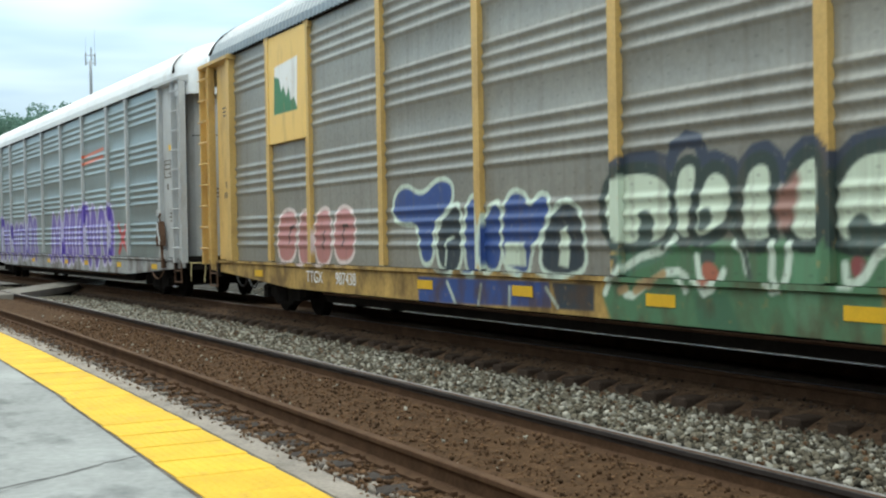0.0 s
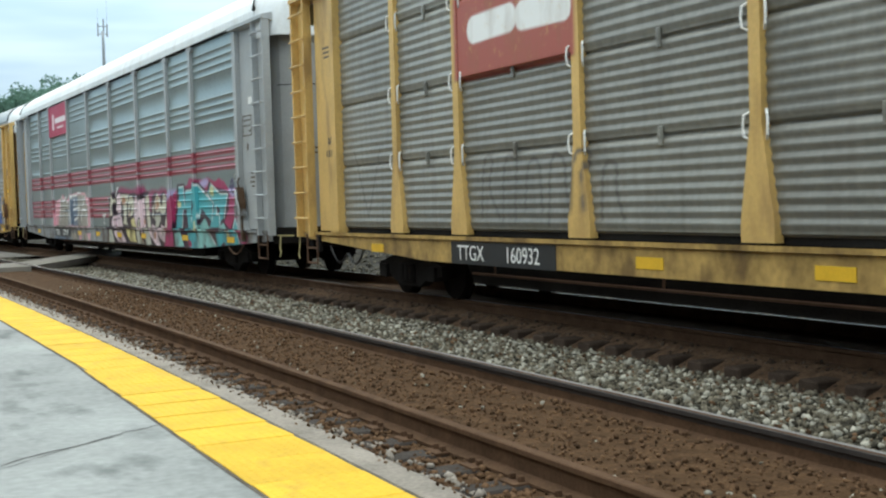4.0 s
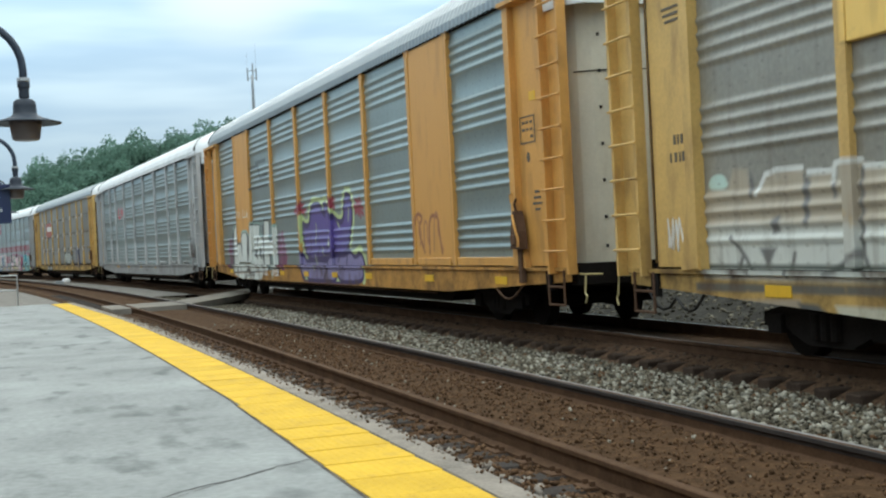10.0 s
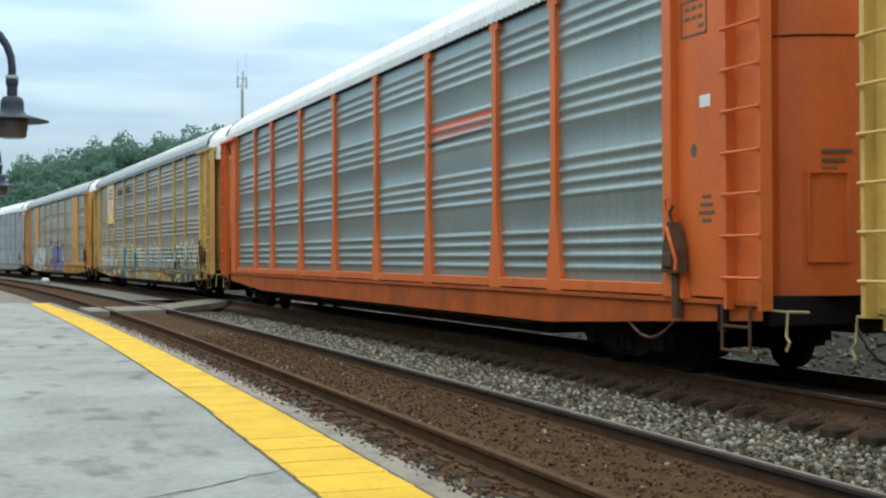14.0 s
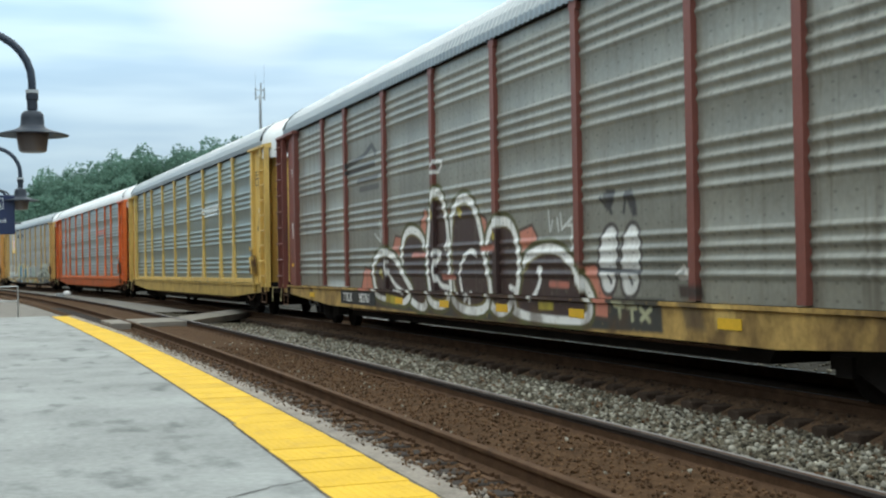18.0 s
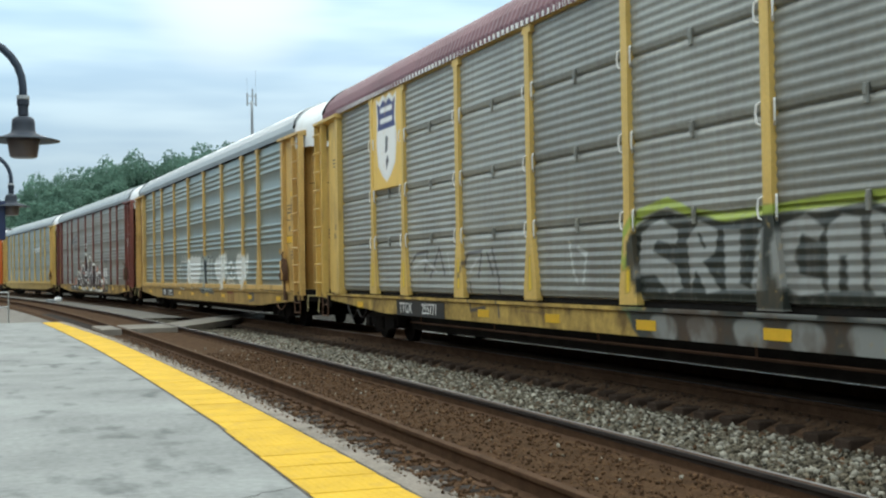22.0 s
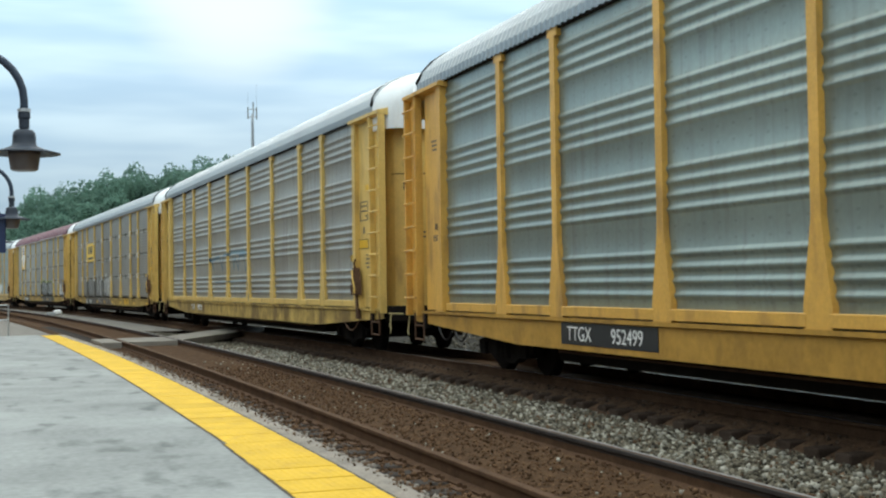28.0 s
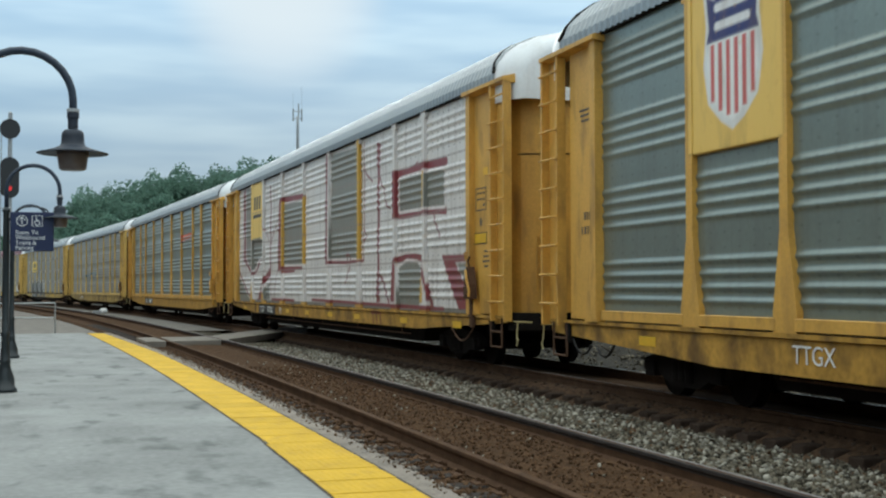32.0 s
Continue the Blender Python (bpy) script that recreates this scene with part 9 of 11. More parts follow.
def paint_14():
    p = Paint()
    wall, old = (0.72, 0.69, 0.665), (0.235, 0.235, 0.205)
    p.rect(2.45, 26.0, 1.03, 4.9, wall)
    p.rect(5.15, 7.0, 2.98, 4.9, (0.84, 0.58, 0.16))
    block_mark(p, 5.55, 6.8, 4.0, 4.42, 3.78)
    p.area([(3.93, 4.85), (5.18, 4.80), (5.08, 1.94), (4.53, 2.07), (3.96, 2.39), (3.89, 3.18)], old, 0.03)
    p.area([(5.26, 3.04), (6.76, 3.06), (6.78, 2.40), (6.43, 2.32), (6.23, 2.37), (6.03, 2.23), (5.69, 2.07), (5.21, 1.98)], old, 0.03)
    p.area([(3.42, 4.81), (3.87, 4.85), (3.89, 3.59), (3.92, 2.48), (4.25, 2.23), (4.72, 2.07), (5.21, 1.94), (5.69, 1.99), (6.09, 2.20), (6.32, 2.33), (6.62, 2.31), (6.44, 2.20), (6.02, 2.03), (5.69, 1.89), (5.17, 1.83), (4.62, 1.94), (3.95, 2.21), (3.47, 2.36), (3.45, 3.64)], MRN, 0.03)
    p.lines([[(3.87, 4.85), (3.89, 3.59), (3.94, 2.48), (4.29, 2.24), (4.81, 2.05), (5.21, 1.96), (5.78, 2.10), (6.00, 2.25), (6.23, 2.37), (6.50, 2.32), (6.75, 2.46), (6.81, 3.09)]], 0.055, (0.82, 0.76, 0.74))
    p.lines([[(3.25, 3.24), (3.52, 3.38), (3.68, 3.20), (3.47, 3.09), (3.25, 3.24)], [(6.22, 2.26), (6.38, 2.36), (6.50, 2.21), (6.31, 2.13), (6.22, 2.26)]], 0.045, (0.82, 0.76, 0.74))
    p.area([(2.46, 0.97), (2.62, 1.80), (3.70, 1.44), (4.30, 1.16), (4.76, 0.98)], old, 0.03)
    p.lines([[(2.33, 2.12), (2.96, 1.81), (3.60, 1.54), (4.39, 1.17), (4.95, 0.97)]], 0.12, MRN)
    p.lines([[(3.05, 1.72), (3.70, 1.42), (4.20, 1.19), (4.73, 1.01)]], 0.05, (0.82, 0.76, 0.74))
    p.area([(6.87, 1.19), (7.33, 1.43), (7.95, 1.56), (8.01, 1.05), (6.77, 1.03)], old, 0.03)
    p.area([(5.84, 1.00), (6.14, 1.11), (6.74, 1.56), (7.34, 1.83), (7.75, 1.96), (8.04, 2.07), (8.15, 1.93), (8.07, 1.76), (7.60, 1.65), (7.26, 1.55), (6.98, 1.45), (6.78, 1.29), (6.60, 1.04)], MRN, 0.03)
    p.lines([[(6.69, 1.06), (6.96, 1.36), (7.33, 1.47), (7.86, 1.58), (8.03, 1.74)]], 0.05, (0.82, 0.76, 0.74))
    p.area([(6.71, 1.04), (6.87, 1.28), (7.18, 1.23), (7.25, 1.04)], (0.62, 0.38, 0.07), 0.03)
    p.area([(5.05, 1.29), (5.21, 1.67), (5.35, 1.18), (5.37, 1.01), (4.98, 1.02)], (0.62, 0.38, 0.07), 0.03)
    p.lines([[(8.11, 4.58), (8.16, 4.02), (8.15, 3.39), (8.10, 2.75), (8.10, 1.96)]], 0.14, MRN)
    p.lines([[(8.10, 1.77), (8.16, 1.48), (8.23, 1.09)]], 0.07, MRN)
    p.lines([[(6.93, 3.60), (6.99, 3.37), (7.41, 3.23), (7.64, 3.01), (7.79, 2.88)], [(8.22, 2.81), (8.36, 2.98), (8.71, 3.21), (8.91, 3.29), (9.13, 3.47)], [(9.08, 3.22), (9.33, 3.15)], [(9.17, 1.97), (9.04, 1.83), (8.92, 1.65), (8.82, 1.41), (8.74, 1.10)]], 0.05, MRN)
    p.lines([[(6.99, 3.33), (7.35, 3.19), (7.59, 3.00)], [(8.31, 2.83), (8.48, 2.99), (8.79, 3.18)]], 0.03, (0.82, 0.76, 0.74))
    p.area([(10.01, 3.88), (11.57, 3.78), (11.50, 1.95), (9.93, 1.98)], old, 0.03)
    p.area([(9.31, 4.01), (9.47, 4.07), (9.79, 4.03), (9.69, 1.92), (9.20, 1.90), (9.22, 2.64), (9.32, 3.39)], MRN, 0.03)
    p.lines([[(9.79, 3.99), (10.04, 3.99), (10.40, 3.95), (10.91, 3.95), (11.22, 3.95)]], 0.16, MRN)
    p.lines([[(9.98, 3.89), (10.40, 3.87), (11.06, 3.84), (11.58, 3.83)]], 0.06, (0.82, 0.76, 0.74))
    p.area([(9.84, 3.90), (9.99, 3.89), (9.92, 1.99), (9.78, 1.99)], (0.62, 0.38, 0.07), 0.03)
    p.lines([[(9.85, 1.98), (10.49, 1.96), (10.98, 1.96), (11.50, 1.96)]], 0.06, (0.82, 0.76, 0.74))
    p.lines([[(9.81, 1.90), (10.40, 1.90), (11.49, 1.91)]], 0.09, MRN)
    p.lines([[(8.27, 1.06), (11.46, 1.05)]], 0.08, MRN)
    p.area([(15.84, 4.80), (18.27, 4.73), (18.20, 2.10), (15.73, 2.14)], old, 0.03)
    p.area([(18.51, 4.71), (18.78, 4.71), (18.76, 2.10), (18.44, 2.08)], old, 0.03)
    p.area([(18.29, 4.76), (18.53, 4.75), (18.46, 2.15), (18.22, 2.16)], (0.62, 0.38, 0.07), 0.03)
    p.lines([[(18.85, 4.78), (18.89, 4.24), (18.88, 3.13), (18.83, 2.62), (18.82, 2.05)]], 0.06, MRN)
    p.lines([[(18.75, 4.76), (18.75, 3.14), (18.71, 2.10)]], 0.05, (0.82, 0.76, 0.74))
    p.lines([[(15.47, 2.07), (17.21, 2.03), (18.77, 2.05)]], 0.08, MRN)
    p.lines([[(15.66, 2.14), (18.17, 2.10), (18.71, 2.10)]], 0.05, (0.82, 0.76, 0.74))
    p.lines([[(17.36, 2.09), (17.31, 2.20), (17.50, 2.23), (17.65, 2.11), (17.58, 1.92), (17.39, 1.73), (17.19, 1.53)], [(18.83, 2.78), (19.01, 2.67), (19.08, 2.56), (18.84, 2.50)], [(18.86, 4.32), (19.04, 4.03), (19.53, 3.83)], [(20.08, 3.96), (20.28, 3.69), (20.48, 3.59), (20.54, 3.38), (20.66, 3.21), (20.92, 3.13)], [(23.73, 2.90), (23.85, 2.70), (24.04, 2.52), (24.15, 2.38)], [(22.40, 3.85), (22.65, 3.90), (22.77, 3.94)]], 0.055, MRN)
    p.lines([[(20.13, 1.70), (20.40, 1.56), (20.58, 1.36), (20.79, 1.08)]], 0.09, MRN)
    p.area([(19.93, 4.64), (20.06, 4.66), (20.21, 4.61), (20.12, 3.89), (20.13, 3.13), (20.07, 2.18), (20.08, 1.70), (20.12, 1.10), (19.83, 1.08), (19.92, 1.70), (19.94, 3.22), (19.94, 4.26)], MRN, 0.03)
    p.area([(21.59, 3.77), (22.14, 3.77), (23.12, 3.73), (23.09, 3.01), (22.11, 3.01), (21.60, 3.01)], old, 0.03)
    p.area([(23.34, 3.71), (24.20, 3.70), (24.41, 3.64), (24.39, 2.95), (23.94, 2.97), (23.31, 3.00)], old, 0.03)
    p.lines([[(21.09, 3.84), (22.14, 3.79), (22.65, 3.84), (23.12, 3.84), (23.81, 3.82), (24.49, 3.80)]], 0.17, MRN)
    p.lines([[(21.59, 3.72), (22.45, 3.73), (23.12, 3.72), (24.20, 3.69), (24.44, 3.66), (24.42, 2.94)]], 0.055, (0.82, 0.76, 0.74))
    p.lines([[(21.09, 2.94), (21.78, 2.92), (22.21, 2.92), (23.09, 2.93), (23.86, 2.91), (24.45, 2.87)]], 0.15, MRN)
    p.lines([[(21.58, 2.99), (22.11, 2.99), (23.09, 2.98), (23.86, 2.96), (24.41, 2.94)]], 0.06, (0.82, 0.76, 0.74))
    p.area([(21.06, 3.72), (21.30, 3.82), (21.56, 3.78), (21.47, 2.93), (21.06, 2.94)], MRN, 0.03)
    p.lines([[(21.58, 3.72), (21.55, 3.00)]], 0.05, (0.82, 0.76, 0.74))
    p.area([(23.13, 3.75), (23.33, 3.71), (23.28, 2.99), (23.12, 2.99)], (0.62, 0.38, 0.07), 0.03)
    p.area([(21.54, 1.85), (21.96, 1.95), (22.77, 1.93), (23.01, 1.79), (22.98, 1.06), (21.55, 1.03)], old, 0.03)
    p.area([(21.01, 2.00), (21.44, 2.01), (21.45, 1.09), (20.98, 1.12)], MRN, 0.03)
    p.lines([[(21.41, 2.00), (21.97, 2.04), (22.58, 2.04), (22.98, 2.01), (23.15, 1.88), (23.30, 1.63), (23.47, 1.39), (23.67, 1.07)]], 0.14, MRN)
    p.lines([[(21.54, 1.87), (22.07, 1.99), (22.77, 1.95), (23.01, 1.84), (23.05, 1.57)]], 0.055, (0.82, 0.76, 0.74))
    p.area([(22.98, 1.62), (23.17, 1.68), (23.26, 1.35), (23.30, 1.12), (22.91, 1.12)], (0.62, 0.38, 0.07), 0.03)
    p.lines([[(13.67, 1.09), (20.89, 1.03), (24.32, 1.01)]], 0.08, MRN)
    p.lines([[(18.05, 1.06), (18.30, 1.17)]], 0.05, MRN)
    p.area([(24.22, 2.03), (26.00, 2.01), (26.00, 1.89), (24.98, 1.88), (26.08, 1.03), (25.15, 1.01)], MRN, 0.03)
    p.area([(25.07, 1.85), (25.92, 1.87), (25.91, 1.21)], old, 0.03)
    p.lines([[(25.86, 4.69), (25.88, 3.53), (25.98, 2.11), (25.97, 1.03)]], 0.22, MRN)
    p.lines([[(26.22, 4.69), (26.28, 2.10)]], 0.05, (0.82, 0.76, 0.74))
    p.area([(9.78, 3.97), (12.67, 3.90), (12.65, 2.02), (9.74, 2.04)], old, 0.03)
    p.lines([[(9.47, 4.05), (10.38, 4.04), (11.92, 4.00), (12.85, 3.96)]], 0.16, MRN)
    p.lines([[(12.82, 3.94), (12.74, 3.59), (12.84, 3.18), (12.67, 2.59), (12.76, 1.96)]], 0.09, MRN)
    p.lines([[(9.54, 2.00), (11.67, 1.99), (12.79, 1.96)]], 0.1, MRN)
    p.lines([[(9.93, 3.93), (11.42, 3.91), (12.63, 3.87)], [(9.93, 2.08), (12.56, 2.05)]], 0.06, (0.82, 0.76, 0.74))
    p.area([(15.23, 4.84), (15.68, 4.85), (15.59, 2.02), (15.14, 2.01)], MRN, 0.03)
    p.rect(9.89, 10.13, 2.05, 4.0, (0.62, 0.38, 0.07))
    p.rect(12.73, 12.97, 2.08, 3.95, (0.62, 0.38, 0.07))
    p.rect(18.41, 18.65, 2.08, 4.9, (0.62, 0.38, 0.07))
    for z in TIERS[1:-1]:
        p.lines([[(2.5, z - 0.04), (26.0, z - 0.04)]], 0.022, (0.3, 0.24, 0.22))
    ttx(p, 19.6, 20.5, 0.62, 0.86, 0.05)
    return p


def paint_15():
    p = Paint()
    p.rect(5.13, 7.08, 2.95, 4.9, (0.84, 0.56, 0.14))
    union_sign(p, 5.55, 6.64, 3.25, 4.75)
    return p


CARS = {
    -3: dict(c=YEL, p=GREEN, r=ROOFG, label="yellow-framed car-carrier wagon with grey-green ribbed sides"),
    -2: dict(c=YEL, p=DULL, r=ROOFG, label="dirty yellow-framed car-carrier wagon with dull ribbed sides"),
    -1: dict(c=GRY, p=M_GALV, r=WHT, paint=paint_m1, label="pale grey car-carrier wagon with purple graffiti along its base"),
    0: dict(plates=((1, 3.0, 4.86),), c=YEL, p=DULL, r=ROOFG, paint=paint_0, num="TTGX  987438", label="yellow-framed car-carrier wagon with blue and pale green graffiti"),
    1: dict(plates=((2, 3.85, 4.86),), c=SIL, p=M_GALV, r=WHT, paint=paint_1, flare=True, num="TTGX  707149", label="silver car-carrier wagon with dark red stripes and pink graffiti"),
    2: dict(plates=((2, 2.95, 3.9),), c=YEL, p=OLDP2, r=ROOFG, old=True, flare=True, paint=paint_2, num="TTGX  160932", label="yellow-framed old car-carrier wagon with weathered panels and red sign"),
    3: dict(c=GRY, p=M_GALV, r=WHT, flare=True, paint=paint_3, label="clean white-framed car-carrier wagon with a red emblem"),
    4: dict(plates=((1, 1.02, 4.87), (7, 1.02, 4.87)), c=TAN, p=M_GALV, r=ROOFG, paint=paint_4, num="TTGX  691852", label="tan-orange car-carrier wagon with white and purple graffiti"),
    5: dict(plates=((1, 3.0, 4.87),), c=YEL, p=DULL, r=ROOFG, paint=paint_5, num="TTGX  820785", label="dirty yellow car-carrier wagon with black and yellow graffiti"),
    6: dict(c=ORG, p=M_GALV, r=WHT, flare=True, paint=paint_6, label="bright orange-framed car-carrier wagon with clean ribbed sides"),
    7: dict(c=YEL2, p=GREEN, r=ROOFG, flare=True, paint=paint_7, label="lemon-yellow car-carrier wagon with grey-green ribbed sides"),
    8: dict(c=BRN, p=SOOTY, r=ROOFG, s=YEL, paint=paint_8, num="TTGX  982761", label="brown-framed car-carrier wagon with dark bubble graffiti, white rims"),
    9: dict(c=YEL, p=GREEN, r=ROOFG, flare=True, paint=paint_9, num="TTGX  712202", label="yellow-framed car-carrier wagon with white hearts sprayed along it"),
    10: dict(plates=((1, 3.02, 4.87),), c=YEL2, p=OLDP, r=MAROON, old=True, flare=True, paint=paint_10, num="TTGX  255771", label="yellow-framed old car-carrier wagon with a faded maroon roof"),
    11: dict(plates=((2, 2.94, 3.96),), c=YEL2, p=OLDP2, r=ROOFG, old=True, flare=True, paint=paint_11, num="TTGX  990630", label="yellow-framed old car-carrier wagon with a square yellow sign"),
    12: dict(c=YEL2, p=DULL, r=ROOFG, flare=True, paint=paint_12, num="TTGX  987100", label="yellow-framed car-carrier wagon with dull ribs and blue scrawl"),
    13: dict(c=DEEP, p=GREEN, r=ROOFG, flare=True, paint=paint_13, num="TTGX  952499", label="deep yellow-framed car-carrier wagon with a red streak"),
    14: dict(plates=((1, 2.98, 4.87),), c=DEEP, p=WASHED, r=ROOFG, flare=True, paint=paint_14, num="TTGX  971262  R1", label="car-carrier wagon painted over white with maroon block letters"),
    15: dict(plates=((1, 2.95, 4.87),), c=DEEP, p=GREEN, r=ROOFG, flare=True, paint=paint_15, num="TTGX  8", label="yellow-framed car-carrier wagon with a red, white and blue shield"),
}
NUMBER_AT = {0: -0.2, 1: 0.4, 4: 1.75, 5: 0.35, 8: 0.2, 9: 0.5, 13: 0.72, 15: 0.55}
BLACK_PLATE = (1, 2, 8, 10, 11, 13, 14, 9)
train = {}


def wagon(j, spec):
    car = new("autorack_wagon")
    tagged(car, spec["label"], "freight wagon", "wagons of the train")
    paint = spec["paint"]() if "paint" in spec else None
    skin, coats = spec["p"], spec["c"]
    frame_coat = coats[0]
    sills = spec.get("s", coats)
    low = 0.6 if spec.get("old") or j == 14 else 0.52
    put("body", cached("body", body_mesh), M_DARK, car)
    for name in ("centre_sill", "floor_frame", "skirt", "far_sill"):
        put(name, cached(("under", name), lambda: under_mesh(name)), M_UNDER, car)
    put("far_side", cached("far", far_side_mesh), skin[0], car)
    put("roof", cached("roof", roof_mesh), spec["r"][0], car)
    put("top_chord", cached("chord", chord_mesh), M_DARK if not spec.get("old") else frame_coat, car)
    if j == 10:
        put("eave_trim", eave_trim_mesh(), M_WHITE, car, None, "row of white tabs along the roof edge")
    for word, at, squeeze in (("BUILDING", 8.75, 0.72), ("AMERICA", 11.08, 0.82)) if j == 5 else ():
        wording("slogan", word, 0.42, M_INK, car, -1.495, at, 4.24, "dark stencilled slogan", squeeze)
    put("brake_pipe", cached("pipe", pipe_mesh), M_RUST, car)
    put("side_sill", sill_mesh(paint, low) if paint else cached(("sill", low), lambda: sill_mesh(None, low)), grimy(sills, j in (3, 6, 7, 9, 13))[1 if paint else 0], car)
    thin = j in (1, 3)
    prof = OLD if spec.get("old") else THIN if thin else STD
    posts = posts_of(j)
    for a, b in zip(posts, posts[1:]):
        at = Matrix.Translation((0, 14.25 - (a + b) / 2, 0))
        w = round(b - a, 3)
        if paint and paint.over(a, b):
            put("panel", panel_mesh(a, b, prof, paint), skin[1], car, at)
        else:
            put("panel", cached(("panel", w, spec.get("old"), thin), lambda: panel_mesh(a, b, prof)), skin[0], car, at)
        if (spec.get("flare") and not spec.get("old") and j not in (1, 3, 14)) or (j == 4 and a > 18):
            put("panel_lug", cached(("lug", w), lambda: lug_mesh(w)), frame_coat, car, at)
        if j == 3:
            put("panel_rod", cached("rod", rod_mesh), GRY[0], car, at)
    for u in posts[1:-1]:
        at = Matrix.Translation((0, 14.25 - u, 0))
        fl = bool(spec.get("flare"))
        foot = 0.92 if fl and not spec.get("old") else 0.97
        if paint and paint.over(u - 0.2, u + 0.2):
            put("post", post_mesh(fl, paint, u, foot), coats[1], car, at)
        else:
            put("post", cached(("post", fl, foot), lambda: post_mesh(fl, None, 0.0, foot)), frame_coat, car, at)
        if spec.get("old"):
            v = posts[posts.index(u) + 1]
            for z in TIERS[1:-1]:
                put("panel_latch", cached("latch", latch_mesh), skin[0], car, Matrix.Translation((0, 14.25 - (u + v) / 2, z)))
                for sg in (-1, 1):
                    put("grab_hoop", cached(("hoop", sg), lambda: hoop_mesh(sg)), M_WHITE, car, Matrix.Translation((0, 14.25 - u, z)), "white bent-rod hoop")
    for i, u in enumerate((4.0, 10.8, 13.3, 15.85, 18.4, 22.0, 25.2)):
        if j not in (3, 6, 7, 12, 13):
            put("reflector", cached("refl", lambda: plate_mesh(0.45, 0.12)), M_REFLECT, car, Matrix.Translation((-1.522, 14.25 - u, 0.74)))
    if "num" in spec:
        moved = NUMBER_AT.get(j, 0.0)
        if j in BLACK_PLATE:
            put("number_board", cached("board", lambda: plate_mesh(2.6, 0.29)), M_BLACK, car, Matrix.Translation((-1.521, 14.25 - 7.75 - moved, 0.74)), "black number board")
        for k, word in enumerate(spec["num"].split()):
            wording("lettering", word, 0.27, M_WHITE, car, -1.532, (7.0, 8.3, 9.85)[k] + moved, 0.65, "white stencilled lettering", 1.0)
    for bay, z0, z1 in spec.get("plates", ()):
        u0, u1 = posts[bay] + 0.08, posts[bay + 1] - 0.08
        put("sign_plate", sign_mesh(u0, u1, z0, z1, paint), coats[1], car, Matrix.Translation((0, 14.25 - (u0 + u1) / 2, 0)), "flat painted sign plate")
    for sg in (1, -1):
        put("end_panel", cached(("ep", sg), lambda: end_panel_mesh(sg)), frame_coat, car)
        put("end_post", cached(("epo", sg), lambda: end_post_mesh(sg)), frame_coat, car)
        put("end_bracket", cached(("br", sg), lambda: bracket_mesh(sg)), frame_coat, car)
        door = put("end_door", cached(("ed", sg), lambda: end_door_mesh(sg)), PALE[0] if j == 4 and sg < 0 else frame_coat, car)
        if j == 4 and sg < 0:
            for z in (1.2, 1.6, 2.1, 2.6, 3.1, 3.6, 4.1, 4.6):
                put("door_bolt", cached(("db", z), lambda: door_piece_mesh("door_bolt", -1, 43, 45, z, z + 0.045)), M_DARK, door)
            put("locking_bar", cached("lockbar", lambda: door_piece_mesh("locking_bar", -1, 54, 59, 1.3, 4.7)), SIL[0], door, None, "grey upright locking bar")
        if not (j == 4 and sg < 0):
            put("door_hatch", cached(("dh", sg), lambda: door_panel_mesh(sg)), frame_coat, door)
        if j in (10, 11, 12):
            put("door_plate", cached(("dp", sg), lambda: door_piece_mesh("door_plate", sg, 38, 58, 3.3, 3.44)), M_VENT, door, None, "dark green plate")
            put("rust_patch", cached(("rp", sg), lambda: door_piece_mesh("rust_patch", sg, 42, 53, 2.6, 2.86)), M_RUST, door, None, "rust-brown patch")
        put("roof_hood", cached(("hood", sg), lambda: hood_mesh(sg)), WHT[0], car, None, "white rounded roof end")
        put("roof_rim", cached(("rim", sg), lambda: hood_rim_mesh(sg)), M_DARK, car)
        put("coupler", cached(("cp", sg), lambda: coupler_mesh(sg)), M_RUST, car)
        put("air_hose", cached(("hose", sg), lambda: hose_mesh(sg)), M_BLACK, car)
        put("uncoupling_lever", cached(("lev", sg), lambda: lever_mesh(sg)), M_HOSE, car)
        put("end_sill", cached(("es", sg), lambda: end_sill_mesh(sg)), M_UNDER, car)
        put("step", cached(("st", sg), lambda: step_mesh(sg)), M_RUST, car)
        lad = put("ladder", cached("ladder", ladder_mesh), frame_coat, car, Matrix.Translation((0, sg * 13.17, 0)))
        for y in (-0.29, 0.29):
            put("stile", cached("stile", stile_mesh), frame_coat, lad, Matrix.Translation((0, y, 0)))
        for i in range(9):
            put("rung", cached("rung", rung_mesh), frame_coat, lad, Matrix.Translation((0, 0, 1.18 + 0.425 * i)))
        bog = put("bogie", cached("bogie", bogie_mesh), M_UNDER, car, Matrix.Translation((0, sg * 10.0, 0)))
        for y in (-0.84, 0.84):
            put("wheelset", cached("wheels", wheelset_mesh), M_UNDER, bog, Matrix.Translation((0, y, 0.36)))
        u = 14.25 - sg * 12.35
        marks = M_WHITE if j == 8 else M_FADED
